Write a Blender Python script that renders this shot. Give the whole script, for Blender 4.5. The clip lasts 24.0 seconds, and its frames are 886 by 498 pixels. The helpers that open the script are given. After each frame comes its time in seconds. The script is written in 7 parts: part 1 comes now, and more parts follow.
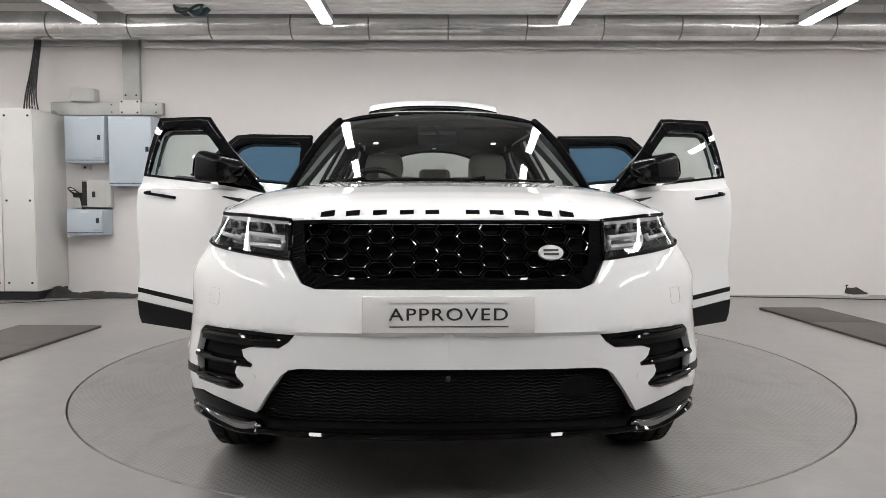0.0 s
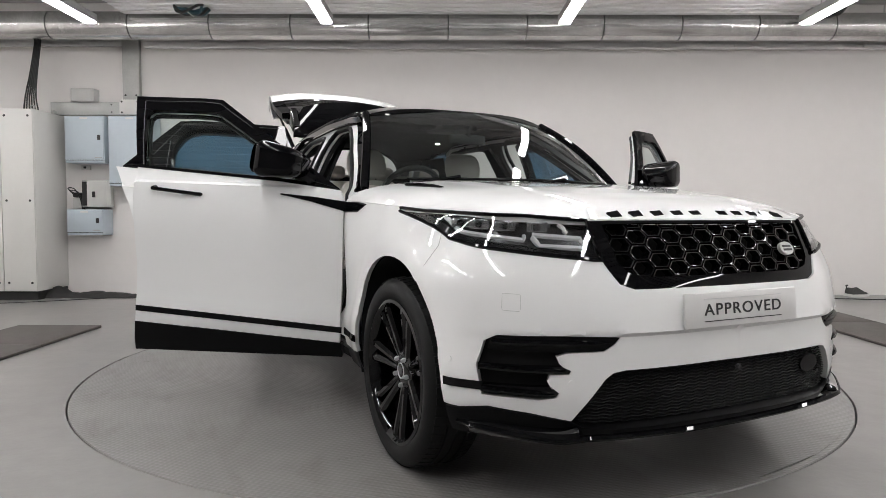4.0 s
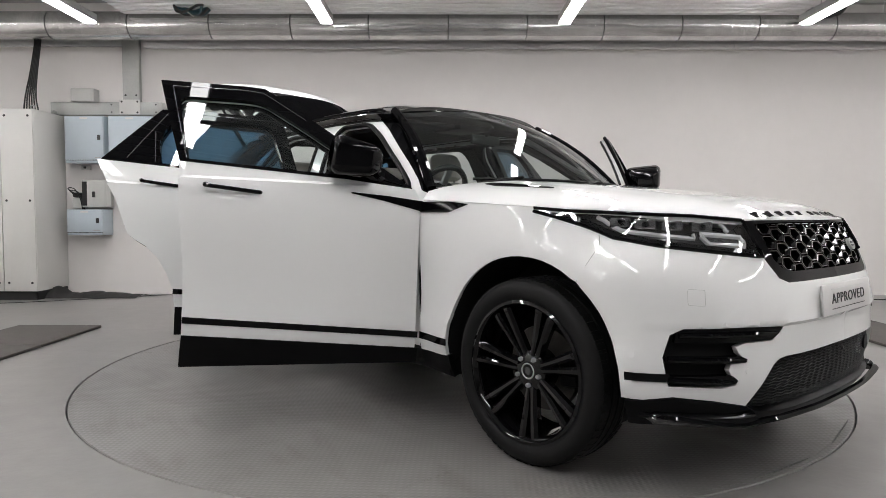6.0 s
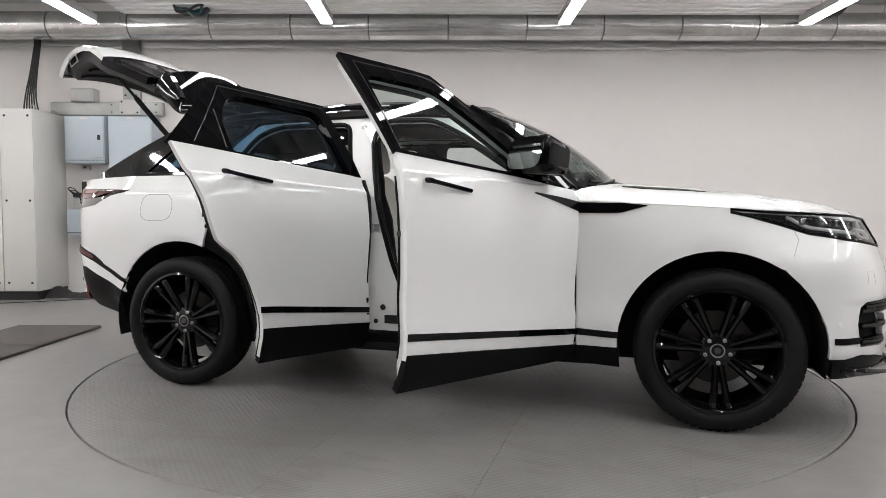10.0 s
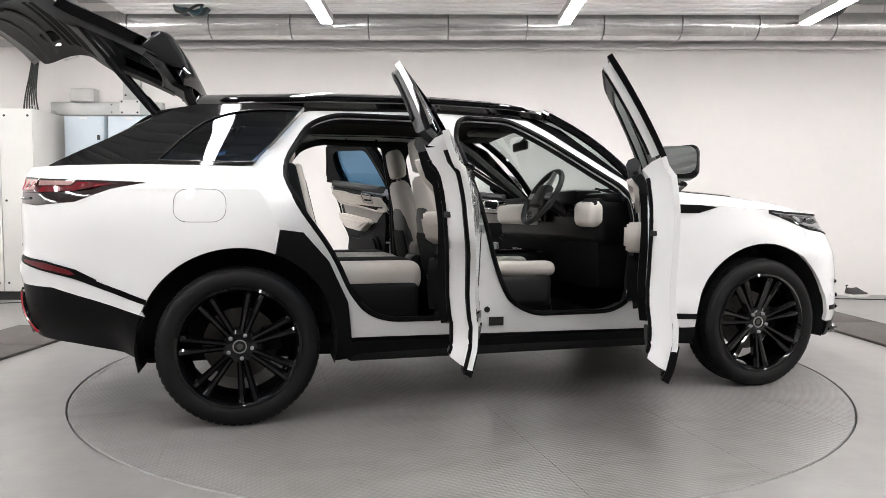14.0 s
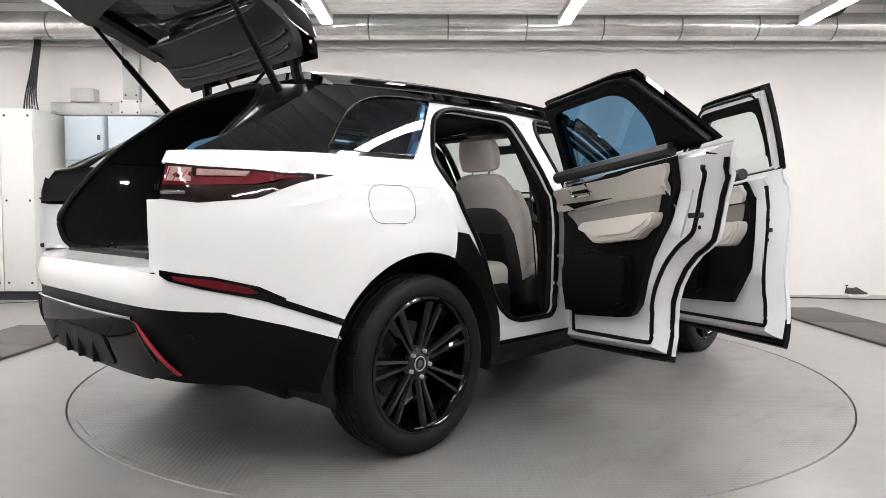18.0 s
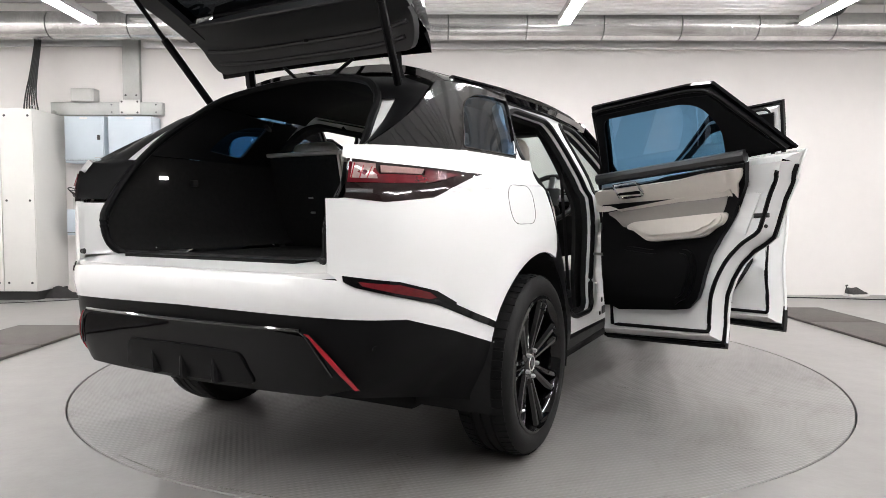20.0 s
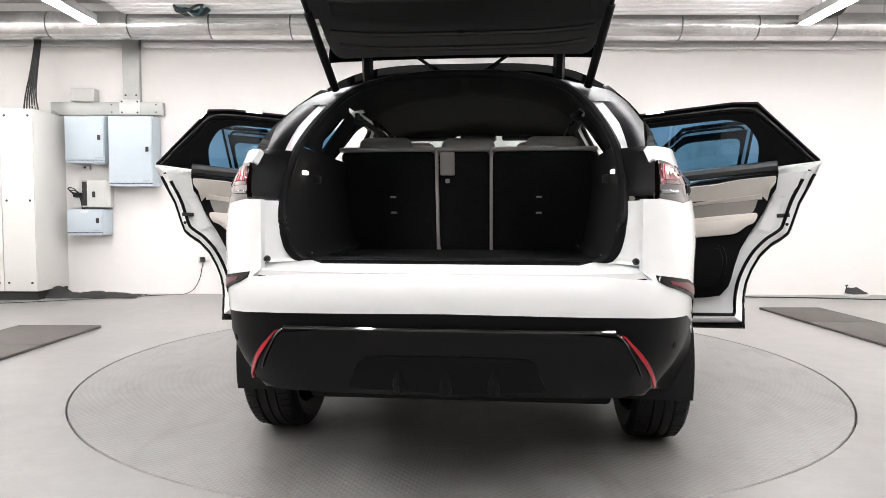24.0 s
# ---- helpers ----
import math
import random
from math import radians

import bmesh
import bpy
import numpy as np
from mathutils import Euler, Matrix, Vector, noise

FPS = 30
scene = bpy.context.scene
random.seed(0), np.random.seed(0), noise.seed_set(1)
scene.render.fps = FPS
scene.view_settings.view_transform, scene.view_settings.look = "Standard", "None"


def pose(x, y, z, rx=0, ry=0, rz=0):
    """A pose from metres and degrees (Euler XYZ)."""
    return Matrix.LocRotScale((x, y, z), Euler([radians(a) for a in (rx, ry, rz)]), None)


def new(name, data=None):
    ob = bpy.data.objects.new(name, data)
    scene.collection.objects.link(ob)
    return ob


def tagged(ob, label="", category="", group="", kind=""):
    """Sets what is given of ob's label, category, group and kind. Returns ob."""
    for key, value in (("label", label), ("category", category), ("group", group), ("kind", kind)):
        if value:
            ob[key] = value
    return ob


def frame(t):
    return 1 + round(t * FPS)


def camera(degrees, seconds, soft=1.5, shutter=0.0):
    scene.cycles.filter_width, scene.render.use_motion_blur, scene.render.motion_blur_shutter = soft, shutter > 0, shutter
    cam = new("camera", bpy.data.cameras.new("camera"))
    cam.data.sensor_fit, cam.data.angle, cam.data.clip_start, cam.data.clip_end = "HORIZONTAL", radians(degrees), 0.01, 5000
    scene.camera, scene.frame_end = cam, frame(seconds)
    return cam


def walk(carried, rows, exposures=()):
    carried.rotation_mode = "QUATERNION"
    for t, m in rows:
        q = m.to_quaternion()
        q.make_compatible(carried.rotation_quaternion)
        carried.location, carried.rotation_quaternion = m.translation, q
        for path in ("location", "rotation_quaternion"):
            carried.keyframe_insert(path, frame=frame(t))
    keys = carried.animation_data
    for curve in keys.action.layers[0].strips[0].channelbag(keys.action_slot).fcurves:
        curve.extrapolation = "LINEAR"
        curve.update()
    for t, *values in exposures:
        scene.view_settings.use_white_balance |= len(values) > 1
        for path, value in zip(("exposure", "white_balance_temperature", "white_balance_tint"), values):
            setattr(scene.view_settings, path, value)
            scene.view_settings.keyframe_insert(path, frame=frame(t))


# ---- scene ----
from mathutils.geometry import delaunay_2d_cdt

# camera: stands still on its tripod in front of the turntable
cam = camera(67.76, 24.0, soft=0.35)
EYE = pose(-0.093, -4.406, 0.988, 90 - 2.974) @ pose(0, 0, 0, 0, 0, 0.1)
EXPOSURES = [(0, -0.47), (2.5, -0.50), (5, -0.62), (7, -0.63), (10, -0.52), (12.5, -0.13), (14, 0.04), (16, 0.25), (18, 0.14), (21, 0.18), (23, 0.38), (24, 0.42)]
walk(cam, [(0, EYE), (24.0, EYE)], EXPOSURES)

# world: a closed room, with a faint pale blue background added all round
world = bpy.data.worlds.new("world")
scene.world = world
world.use_nodes = True
world.node_tree.nodes["Background"].inputs[0].default_value = (0.8, 0.85, 0.9, 1)
world.node_tree.nodes["Background"].inputs[1].default_value = 0.05


# ---- materials ----
def material(name, colour, rough=0.5, metal=0.0, vary=0.06, scale=6.0, bump=0.0, bump_scale=60.0, coat=0.0, spec=0.5, random_tint=0.0, alpha=None):
    m = bpy.data.materials.new(name)
    m.use_nodes = True
    nt = m.node_tree
    b = nt.nodes["Principled BSDF"]
    b.inputs["Roughness"].default_value = rough
    b.inputs["Metallic"].default_value = metal
    b.inputs["Specular IOR Level"].default_value = spec
    b.inputs["Coat Weight"].default_value = coat
    b.inputs["Coat Roughness"].default_value = 0.015
    tc = nt.nodes.new("ShaderNodeTexCoord")
    n1 = nt.nodes.new("ShaderNodeTexNoise")
    n1.inputs["Scale"].default_value = scale
    n1.inputs["Detail"].default_value = 6
    nt.links.new(tc.outputs["Object"], n1.inputs["Vector"])
    ramp = nt.nodes.new("ShaderNodeMix")
    ramp.data_type = "RGBA"
    lo = [max(0, c * (1 - vary)) for c in colour]
    hi = [min(1, c * (1 + vary)) for c in colour]
    ramp.inputs[6].default_value = (*lo, 1)
    ramp.inputs[7].default_value = (*hi, 1)
    n3 = nt.nodes.new("ShaderNodeTexNoise")
    n3.inputs["Scale"].default_value = scale * 7.3
    n3.inputs["Detail"].default_value = 5
    nt.links.new(tc.outputs["Object"], n3.inputs["Vector"])
    two = nt.nodes.new("ShaderNodeMix")
    two.inputs[0].default_value = 0.4
    nt.links.new(n1.outputs["Fac"], two.inputs[2])
    nt.links.new(n3.outputs["Fac"], two.inputs[3])
    spread = nt.nodes.new("ShaderNodeMapRange")
    spread.inputs[1].default_value, spread.inputs[2].default_value = 0.3, 0.7
    nt.links.new(two.outputs[0], spread.inputs[0])
    nt.links.new(spread.outputs[0], ramp.inputs[0])
    out = ramp.outputs[2]
    if random_tint:
        info = nt.nodes.new("ShaderNodeObjectInfo")
        hsv = nt.nodes.new("ShaderNodeHueSaturation")
        mr = nt.nodes.new("ShaderNodeMapRange")
        mr.inputs[3].default_value, mr.inputs[4].default_value = 1 - random_tint, 1 + random_tint
        nt.links.new(info.outputs["Random"], mr.inputs[0])
        nt.links.new(mr.outputs[0], hsv.inputs["Value"])
        nt.links.new(out, hsv.inputs["Color"])
        out = hsv.outputs[0]
    nt.links.new(out, b.inputs["Base Color"])
    if bump:
        n2 = nt.nodes.new("ShaderNodeTexNoise")
        n2.inputs["Scale"].default_value = bump_scale
        n2.inputs["Detail"].default_value = 4
        bp = nt.nodes.new("ShaderNodeBump")
        bp.inputs["Strength"].default_value = bump
        bp.inputs["Distance"].default_value = 0.01
        nt.links.new(tc.outputs["Object"], n2.inputs["Vector"])
        nt.links.new(n2.outputs["Fac"], bp.inputs["Height"])
        nt.links.new(bp.outputs[0], b.inputs["Normal"])
    return m


def glass(name, tint, gloss=1.0):
    """A tinted pane: light passes with the tint, and the surface mirrors more at a glancing angle."""
    m = bpy.data.materials.new(name)
    m.use_nodes = True
    nt = m.node_tree
    nt.nodes.remove(nt.nodes["Principled BSDF"])
    t = nt.nodes.new("ShaderNodeBsdfTransparent")
    t.inputs[0].default_value = (*tint, 1)
    g = nt.nodes.new("ShaderNodeBsdfGlossy")
    g.inputs["Roughness"].default_value = 0.01
    g.inputs[0].default_value = (gloss, gloss, gloss, 1)
    lw = nt.nodes.new("ShaderNodeLayerWeight")
    lw.inputs[0].default_value = 0.5
    pw = nt.nodes.new("ShaderNodeMath")
    pw.operation = "POWER"
    pw.inputs[1].default_value = 5
    ma = nt.nodes.new("ShaderNodeMath")
    ma.operation = "MULTIPLY_ADD"
    ma.inputs[1].default_value, ma.inputs[2].default_value = 0.9, 0.08
    nt.links.new(lw.outputs["Facing"], pw.inputs[0])
    nt.links.new(pw.outputs[0], ma.inputs[0])
    mix = nt.nodes.new("ShaderNodeMixShader")
    nt.links.new(ma.outputs[0], mix.inputs[0])
    nt.links.new(t.outputs[0], mix.inputs[1])
    nt.links.new(g.outputs[0], mix.inputs[2])
    nt.links.new(mix.outputs[0], nt.nodes["Material Output"].inputs[0])
    return m


def glow(name, colour, strength):
    m = bpy.data.materials.new(name)
    m.use_nodes = True
    b = m.node_tree.nodes["Principled BSDF"]
    b.inputs["Base Color"].default_value = (0.8, 0.8, 0.8, 1)
    b.inputs["Emission Color"].default_value = (*colour, 1)
    b.inputs["Emission Strength"].default_value = strength
    return m


M_WALL = material("wall_paint", (0.745, 0.718, 0.70), 0.7, vary=0.025, scale=1.2, bump=0.05, bump_scale=90)
M_UNSEEN_WALL = material("unseen_wall_dark", (0.20, 0.20, 0.20), 0.6, vary=0.05, scale=2)
M_CEIL = material("ceiling_paint", (0.42, 0.42, 0.418), 0.8, vary=0.08, scale=2)
M_FLOOR = material("floor_resin", (0.222, 0.213, 0.205), 0.30, vary=0.16, scale=1.1, bump=0.06, bump_scale=30)
M_PIT = material("pit_black", (0.01, 0.01, 0.01), 0.9)
M_DUCT = material("duct_galvanised", (0.66, 0.65, 0.64), 0.22, metal=0.78, vary=0.22, scale=4, bump=0.5, bump_scale=7)
M_BAND = material("duct_band", (0.10, 0.10, 0.10), 0.5, metal=0.6)
M_RIB = material("ceiling_rib", (0.80, 0.79, 0.79), 0.32, metal=0.35, vary=0.06)
M_CAB = material("cabinet_grey", (0.62, 0.61, 0.585), 0.5, vary=0.02, scale=3, bump=0.03)
M_BOX = material("box_blue_grey", (0.47, 0.535, 0.585), 0.45, vary=0.03, scale=4, bump=0.03)
M_BOXG = material("box_grey", (0.50, 0.50, 0.48), 0.5, vary=0.03)
M_STEEL = material("steel_trunking", (0.42, 0.425, 0.41), 0.45, metal=0.5, vary=0.08, scale=7)
M_PLASTIC = material("black_plastic", (0.009, 0.009, 0.009), 0.5, bump=0.08, bump_scale=300)
M_TRIM = material("moulded_trim", (0.021, 0.021, 0.0215), 0.5, bump=0.1, bump_scale=300)
M_CABLE = material("black_cable", (0.012, 0.012, 0.012), 0.5)
M_MAT = material("rubber_mat", (0.075, 0.066, 0.06), 0.75, vary=0.2, scale=8, bump=0.2, bump_scale=120)
M_LIGHT = glow("tube_light", (1.0, 0.985, 0.985), 58)
M_WHITE = material("car_paint_white", (0.795, 0.795, 0.79), 0.5, vary=0.004, coat=1.0, spec=0.05)
M_BODYIN = material("body_primer_white", (0.80, 0.80, 0.795), 0.45, vary=0.01, coat=0.8, spec=0.1)
M_GLOSS = material("gloss_black", (0.0022, 0.0022, 0.0027), 0.1, coat=0.45, vary=0.02, spec=0.0)
M_GRILLE = material("gloss_black_grille", (0.003, 0.003, 0.0034), 0.12, coat=0.8, vary=0.05, spec=0.1)
M_HEADLINER = material("headliner_cloth", (0.034, 0.034, 0.032), 0.95, spec=0.1, vary=0.1, scale=30, bump=0.2, bump_scale=400)
M_PILLAR = material("black_glass_panel", (0.0022, 0.0022, 0.0027), 0.06, coat=1.0, vary=0.02, spec=0.5)
M_ALLOY = material("gloss_black_alloy", (0.0026, 0.0026, 0.003), 0.1, coat=0.8, vary=0.05, spec=0.05)
M_SATIN = material("satin_black", (0.0038, 0.0038, 0.0042), 0.42, bump=0.05, bump_scale=400, spec=0.11)
M_RUBBER = material("tyre_rubber", (0.006, 0.006, 0.0062), 0.6, vary=0.2, scale=20, bump=0.1, bump_scale=150, spec=0.22)
# black footwell lining, with the shade under the dash put into its colour
M_FOOT_SHADE = material("footwell_shaded_black", (0.005, 0.005, 0.005), 0.95, spec=0.05, bump=0.3, bump_scale=300)
M_LINER = material("cabin_black", (0.015, 0.015, 0.0153), 0.8, bump=0.2, bump_scale=250, spec=0.12)
M_CARPET = material("boot_carpet", (0.018, 0.0177, 0.0173), 0.95, spec=0.15, vary=0.25, scale=60, bump=0.5, bump_scale=500)
M_CREAM = material("cream_leather", (0.62, 0.575, 0.53), 0.5, vary=0.04, scale=9, bump=0.15, bump_scale=220)
M_TAUPE = material("taupe_leather", (0.22, 0.205, 0.19), 0.55, vary=0.06, bump=0.15, bump_scale=220)
M_CHROME = material("chrome", (0.75, 0.75, 0.76), 0.12, metal=1.0, vary=0.02)
M_SILVER = material("satin_silver", (0.6, 0.6, 0.6), 0.3, metal=0.9, vary=0.03)
M_PLATE = material("show_plate", (0.66, 0.65, 0.64), 0.5, vary=0.02, coat=0.2)
M_INK = material("plate_ink", (0.012, 0.012, 0.012), 0.5)
M_RED = material("lamp_red", (0.34, 0.012, 0.022), 0.2, coat=0.5, vary=0.05)
M_REFL = material("reflector_red", (0.10, 0.004, 0.008), 0.3, coat=0.25, vary=0.3, scale=40, spec=0.2)
M_PINK = material("lamp_pale_red", (0.36, 0.22, 0.21), 0.15, coat=1.0, vary=0.25, scale=60)
M_SMOKE = material("lamp_smoke", (0.012, 0.005, 0.005), 0.08, coat=1.0)
M_LENS = glass("headlamp_lens", (0.88, 0.89, 0.9))
M_LAMPIN = material("headlamp_inner", (0.07, 0.07, 0.073), 0.25, metal=0.5)
M_MODULE = material("lamp_module", (0.30, 0.30, 0.31), 0.2, metal=0.85, vary=0.1, scale=30)
M_SEAM = material("window_seam", (0.11, 0.11, 0.115), 0.25, metal=0.5, vary=0.05)
M_LENSRED = material("tail_lens_red", (0.115, 0.006, 0.012), 0.12, coat=1.0, vary=0.3, scale=25)
M_DRL = material("headlamp_light_guide", (0.62, 0.62, 0.62), 0.3, coat=0.5)
M_SCREEN = glass("windscreen_glass", (0.55, 0.61, 0.59))
M_TINT = glass("privacy_glass", (0.10, 0.23, 0.37))
M_DARKGLASS = glass("dark_quarter_glass", (0.045, 0.05, 0.055))
M_CLEAR = glass("door_glass", (0.70, 0.78, 0.76))
M_MIRROR = material("mirror", (0.74, 0.77, 0.77), 0.01, metal=1.0, vary=0.0)


# ---- mesh helpers ----
def smooth01(a, b, t):
    t = min(1, max(0, (t - a) / (b - a)))
    return t * t * (3 - 2 * t)


def finish(ob, smooth=35):
    me = ob.data
    if smooth:
        me.shade_smooth()
        me.set_sharp_from_angle(angle=radians(smooth))
    return ob


def part(name, bm, mats, parent=None, label="", smooth=35):
    me = bpy.data.meshes.new(name)
    bm.normal_update()
    bm.to_mesh(me)
    bm.free()
    for m in mats if isinstance(mats, (list, tuple)) else [mats]:
        me.materials.append(m)
    ob = new(name, me)
    if parent is not None:
        ob.parent = parent
    if label:
        tagged(ob, label)
    return finish(ob, smooth)


def thing(name, label, category, m=None, group=""):
    ob = new(name)
    ob.empty_display_size = 0.1
    if m is not None:
        ob.matrix_basis = m
    return tagged(ob, label, category, group)


def add_box(bm, x0, x1, y0, y1, z0, z1, bevel=0.0, mat=0, m=None, seg=2):
    t = bmesh.new()
    bmesh.ops.create_cube(t, size=1)
    for v in t.verts:
        v.co = Vector(((x0 + x1) / 2 + v.co.x * (x1 - x0), (y0 + y1) / 2 + v.co.y * (y1 - y0), (z0 + z1) / 2 + v.co.z * (z1 - z0)))
    if bevel:
        bmesh.ops.bevel(t, geom=t.edges[:], offset=bevel, segments=seg, affect="EDGES", profile=0.5)
    merge(bm, t, mat, m)


def merge(bm, t, mat=0, m=None):
    vs = {}
    for v in t.verts:
        vs[v] = bm.verts.new(m @ v.co if m is not None else v.co)
    for f in t.faces:
        try:
            nf = bm.faces.new([vs[v] for v in f.verts])
            nf.material_index = mat if mat is not None else f.material_index
        except ValueError:
            pass
    t.free()


def box(x0, x1, y0, y1, z0, z1, bevel=0.0, m=None, seg=2):
    bm = bmesh.new()
    add_box(bm, x0, x1, y0, y1, z0, z1, bevel, 0, m, seg)
    return bm


def add_tube(bm, pts, r, sides=8, mat=0, closed=False, flat=1.0):
    """A round bar along a line of points."""
    pts = [Vector(p) for p in pts]
    n = len(pts)
    rings = []
    up = Vector((0, 0, 1))
    for i, p in enumerate(pts):
        a = pts[(i - 1) % n] if closed or i else pts[i]
        b = pts[(i + 1) % n] if closed or i < n - 1 else pts[i]
        d = (b - a).normalized()
        s = d.cross(up)
        if s.length < 0.05:
            s = d.cross(Vector((1, 0, 0)))
        s.normalize()
        w = s.cross(d).normalized()
        rr = r[i] if isinstance(r, (list, tuple)) else r
        rings.append([bm.verts.new(p + (s * math.cos(k * math.tau / sides) + w * flat * math.sin(k * math.tau / sides)) * rr) for k in range(sides)])
    for i in range(n if closed else n - 1):
        A, B = rings[i], rings[(i + 1) % n]
        for k in range(sides):
            f = bm.faces.new((A[k], A[(k + 1) % sides], B[(k + 1) % sides], B[k]))
            f.material_index = mat
    if not closed:
        for R, rev in ((rings[0], True), (rings[-1], False)):
            f = bm.faces.new(R[::-1] if rev else R)
            f.material_index = mat


def tube(pts, r, sides=8, closed=False, flat=1.0):
    bm = bmesh.new()
    add_tube(bm, pts, r, sides, 0, closed, flat)
    bmesh.ops.recalc_face_normals(bm, faces=bm.faces)
    return bm


def add_lathe(bm, profile, seg=48, mat=0, m=None, arc=math.tau):
    """Profile of (radius, height) turned round the z axis."""
    rings = []
    for k in range(seg):
        a = k * arc / seg
        rings.append([bm.verts.new((m @ Vector((r * math.cos(a), r * math.sin(a), h))) if m is not None else (r * math.cos(a), r * math.sin(a), h)) for r, h in profile])
    for k in range(seg):
        A, B = rings[k], rings[(k + 1) % seg]
        for i in range(len(profile) - 1):
            try:
                f = bm.faces.new((A[i], B[i], B[i + 1], A[i + 1]))
                f.material_index = mat
            except ValueError:
                pass


def lathe(profile, seg=48, m=None):
    bm = bmesh.new()
    add_lathe(bm, profile, seg, 0, m)
    bmesh.ops.remove_doubles(bm, verts=bm.verts, dist=1e-5)
    bmesh.ops.recalc_face_normals(bm, faces=bm.faces)
    return bm


def loft(sections, n=20, power=2.6):
    """A closed soft body through cross-sections, each a centre and two half axes."""
    bm = bmesh.new()
    rings = []
    for c, a, b in sections:
        c, a, b = Vector(c), Vector(a), Vector(b)
        ring = []
        for k in range(n):
            t = k * math.tau / n
            u, v = math.cos(t), math.sin(t)
            ring.append(bm.verts.new(c + a * math.copysign(abs(u) ** (2 / power), u) + b * math.copysign(abs(v) ** (2 / power), v)))
        rings.append(ring)
    for A, B in zip(rings, rings[1:]):
        for k in range(n):
            bm.faces.new((A[k], A[(k + 1) % n], B[(k + 1) % n], B[k]))
    bm.faces.new(rings[0][::-1])
    bm.faces.new(rings[-1])
    bmesh.ops.recalc_face_normals(bm, faces=bm.faces)
    return bm


def curve_points(knots, n=8, closed=False):
    """Points on a smooth line through the knots."""
    k = [np.array(p, float) for p in knots]
    out = []
    N = len(k)
    for i in range(N if closed else N - 1):
        p0 = k[(i - 1) % N] if closed or i else 2 * k[0] - k[1]
        p1, p2 = k[i], k[(i + 1) % N]
        p3 = k[(i + 2) % N] if closed or i < N - 2 else 2 * k[-1] - k[-2]
        for j in range(n):
            t = j / n
            out.append(0.5 * (2 * p1 + (p2 - p0) * t + (2 * p0 - 5 * p1 + 4 * p2 - p3) * t * t + (3 * p1 - p0 - 3 * p2 + p3) * t ** 3))
    if not closed:
        out.append(k[-1])
    return [tuple(p) for p in out]


def rounded(poly, r, n=4):
    """A polygon with its corners rounded; r is one radius or one for each corner."""
    out = []
    N = len(poly)
    for i in range(N):
        p = np.array(poly[i], float)
        a, b = np.array(poly[i - 1], float) - p, np.array(poly[(i + 1) % N], float) - p
        la, lb = np.linalg.norm(a), np.linalg.norm(b)
        rr = min(r[i] if isinstance(r, (list, tuple)) else r, la * 0.45, lb * 0.45)
        if rr < 1e-4:
            out.append(tuple(p))
            continue
        p1, p2 = p + a / la * rr, p + b / lb * rr
        for j in range(n + 1):
            t = j / n
            out.append(tuple((1 - t) ** 2 * p1 + 2 * t * (1 - t) * p + t * t * p2))
    return out


def inside(P, poly):
    """Which of the points P lie within the polygon."""
    x, y = P[:, 0], P[:, 1]
    q = np.array(poly)
    c = np.zeros(len(P), bool)
    for i in range(len(q)):
        (x1, y1), (x2, y2) = q[i - 1], q[i]
        if y1 == y2:
            continue
        c ^= ((y1 > y) != (y2 > y)) & (x < (x2 - x1) * (y - y1) / (y2 - y1) + x1)
    return c


def split_edges(poly, step):
    out = []
    for i in range(len(poly)):
        a, b = np.array(poly[i], float), np.array(poly[(i + 1) % len(poly)], float)
        n = max(1, int(np.ceil(np.linalg.norm(b - a) / step)))
        out += [tuple(a + (b - a) * j / n) for j in range(n)]
    return out


def grow(poly, d):
    """The polygon moved outward by d (inward when negative)."""
    P = np.array(poly)
    area = sum(P[i - 1][0] * P[i][1] - P[i][0] * P[i - 1][1] for i in range(len(P)))
    sg = 1 if area > 0 else -1
    out = []
    for i in range(len(P)):
        a, b = P[i] - P[i - 1], P[(i + 1) % len(P)] - P[i]
        na, nb = np.array([a[1], -a[0]]) / (np.linalg.norm(a) + 1e-9), np.array([b[1], -b[0]]) / (np.linalg.norm(b) + 1e-9)
        m = na + nb
        m /= max(0.5, np.linalg.norm(m) ** 2 / 2)
        out.append(tuple(P[i] + sg * d * m))
    return out


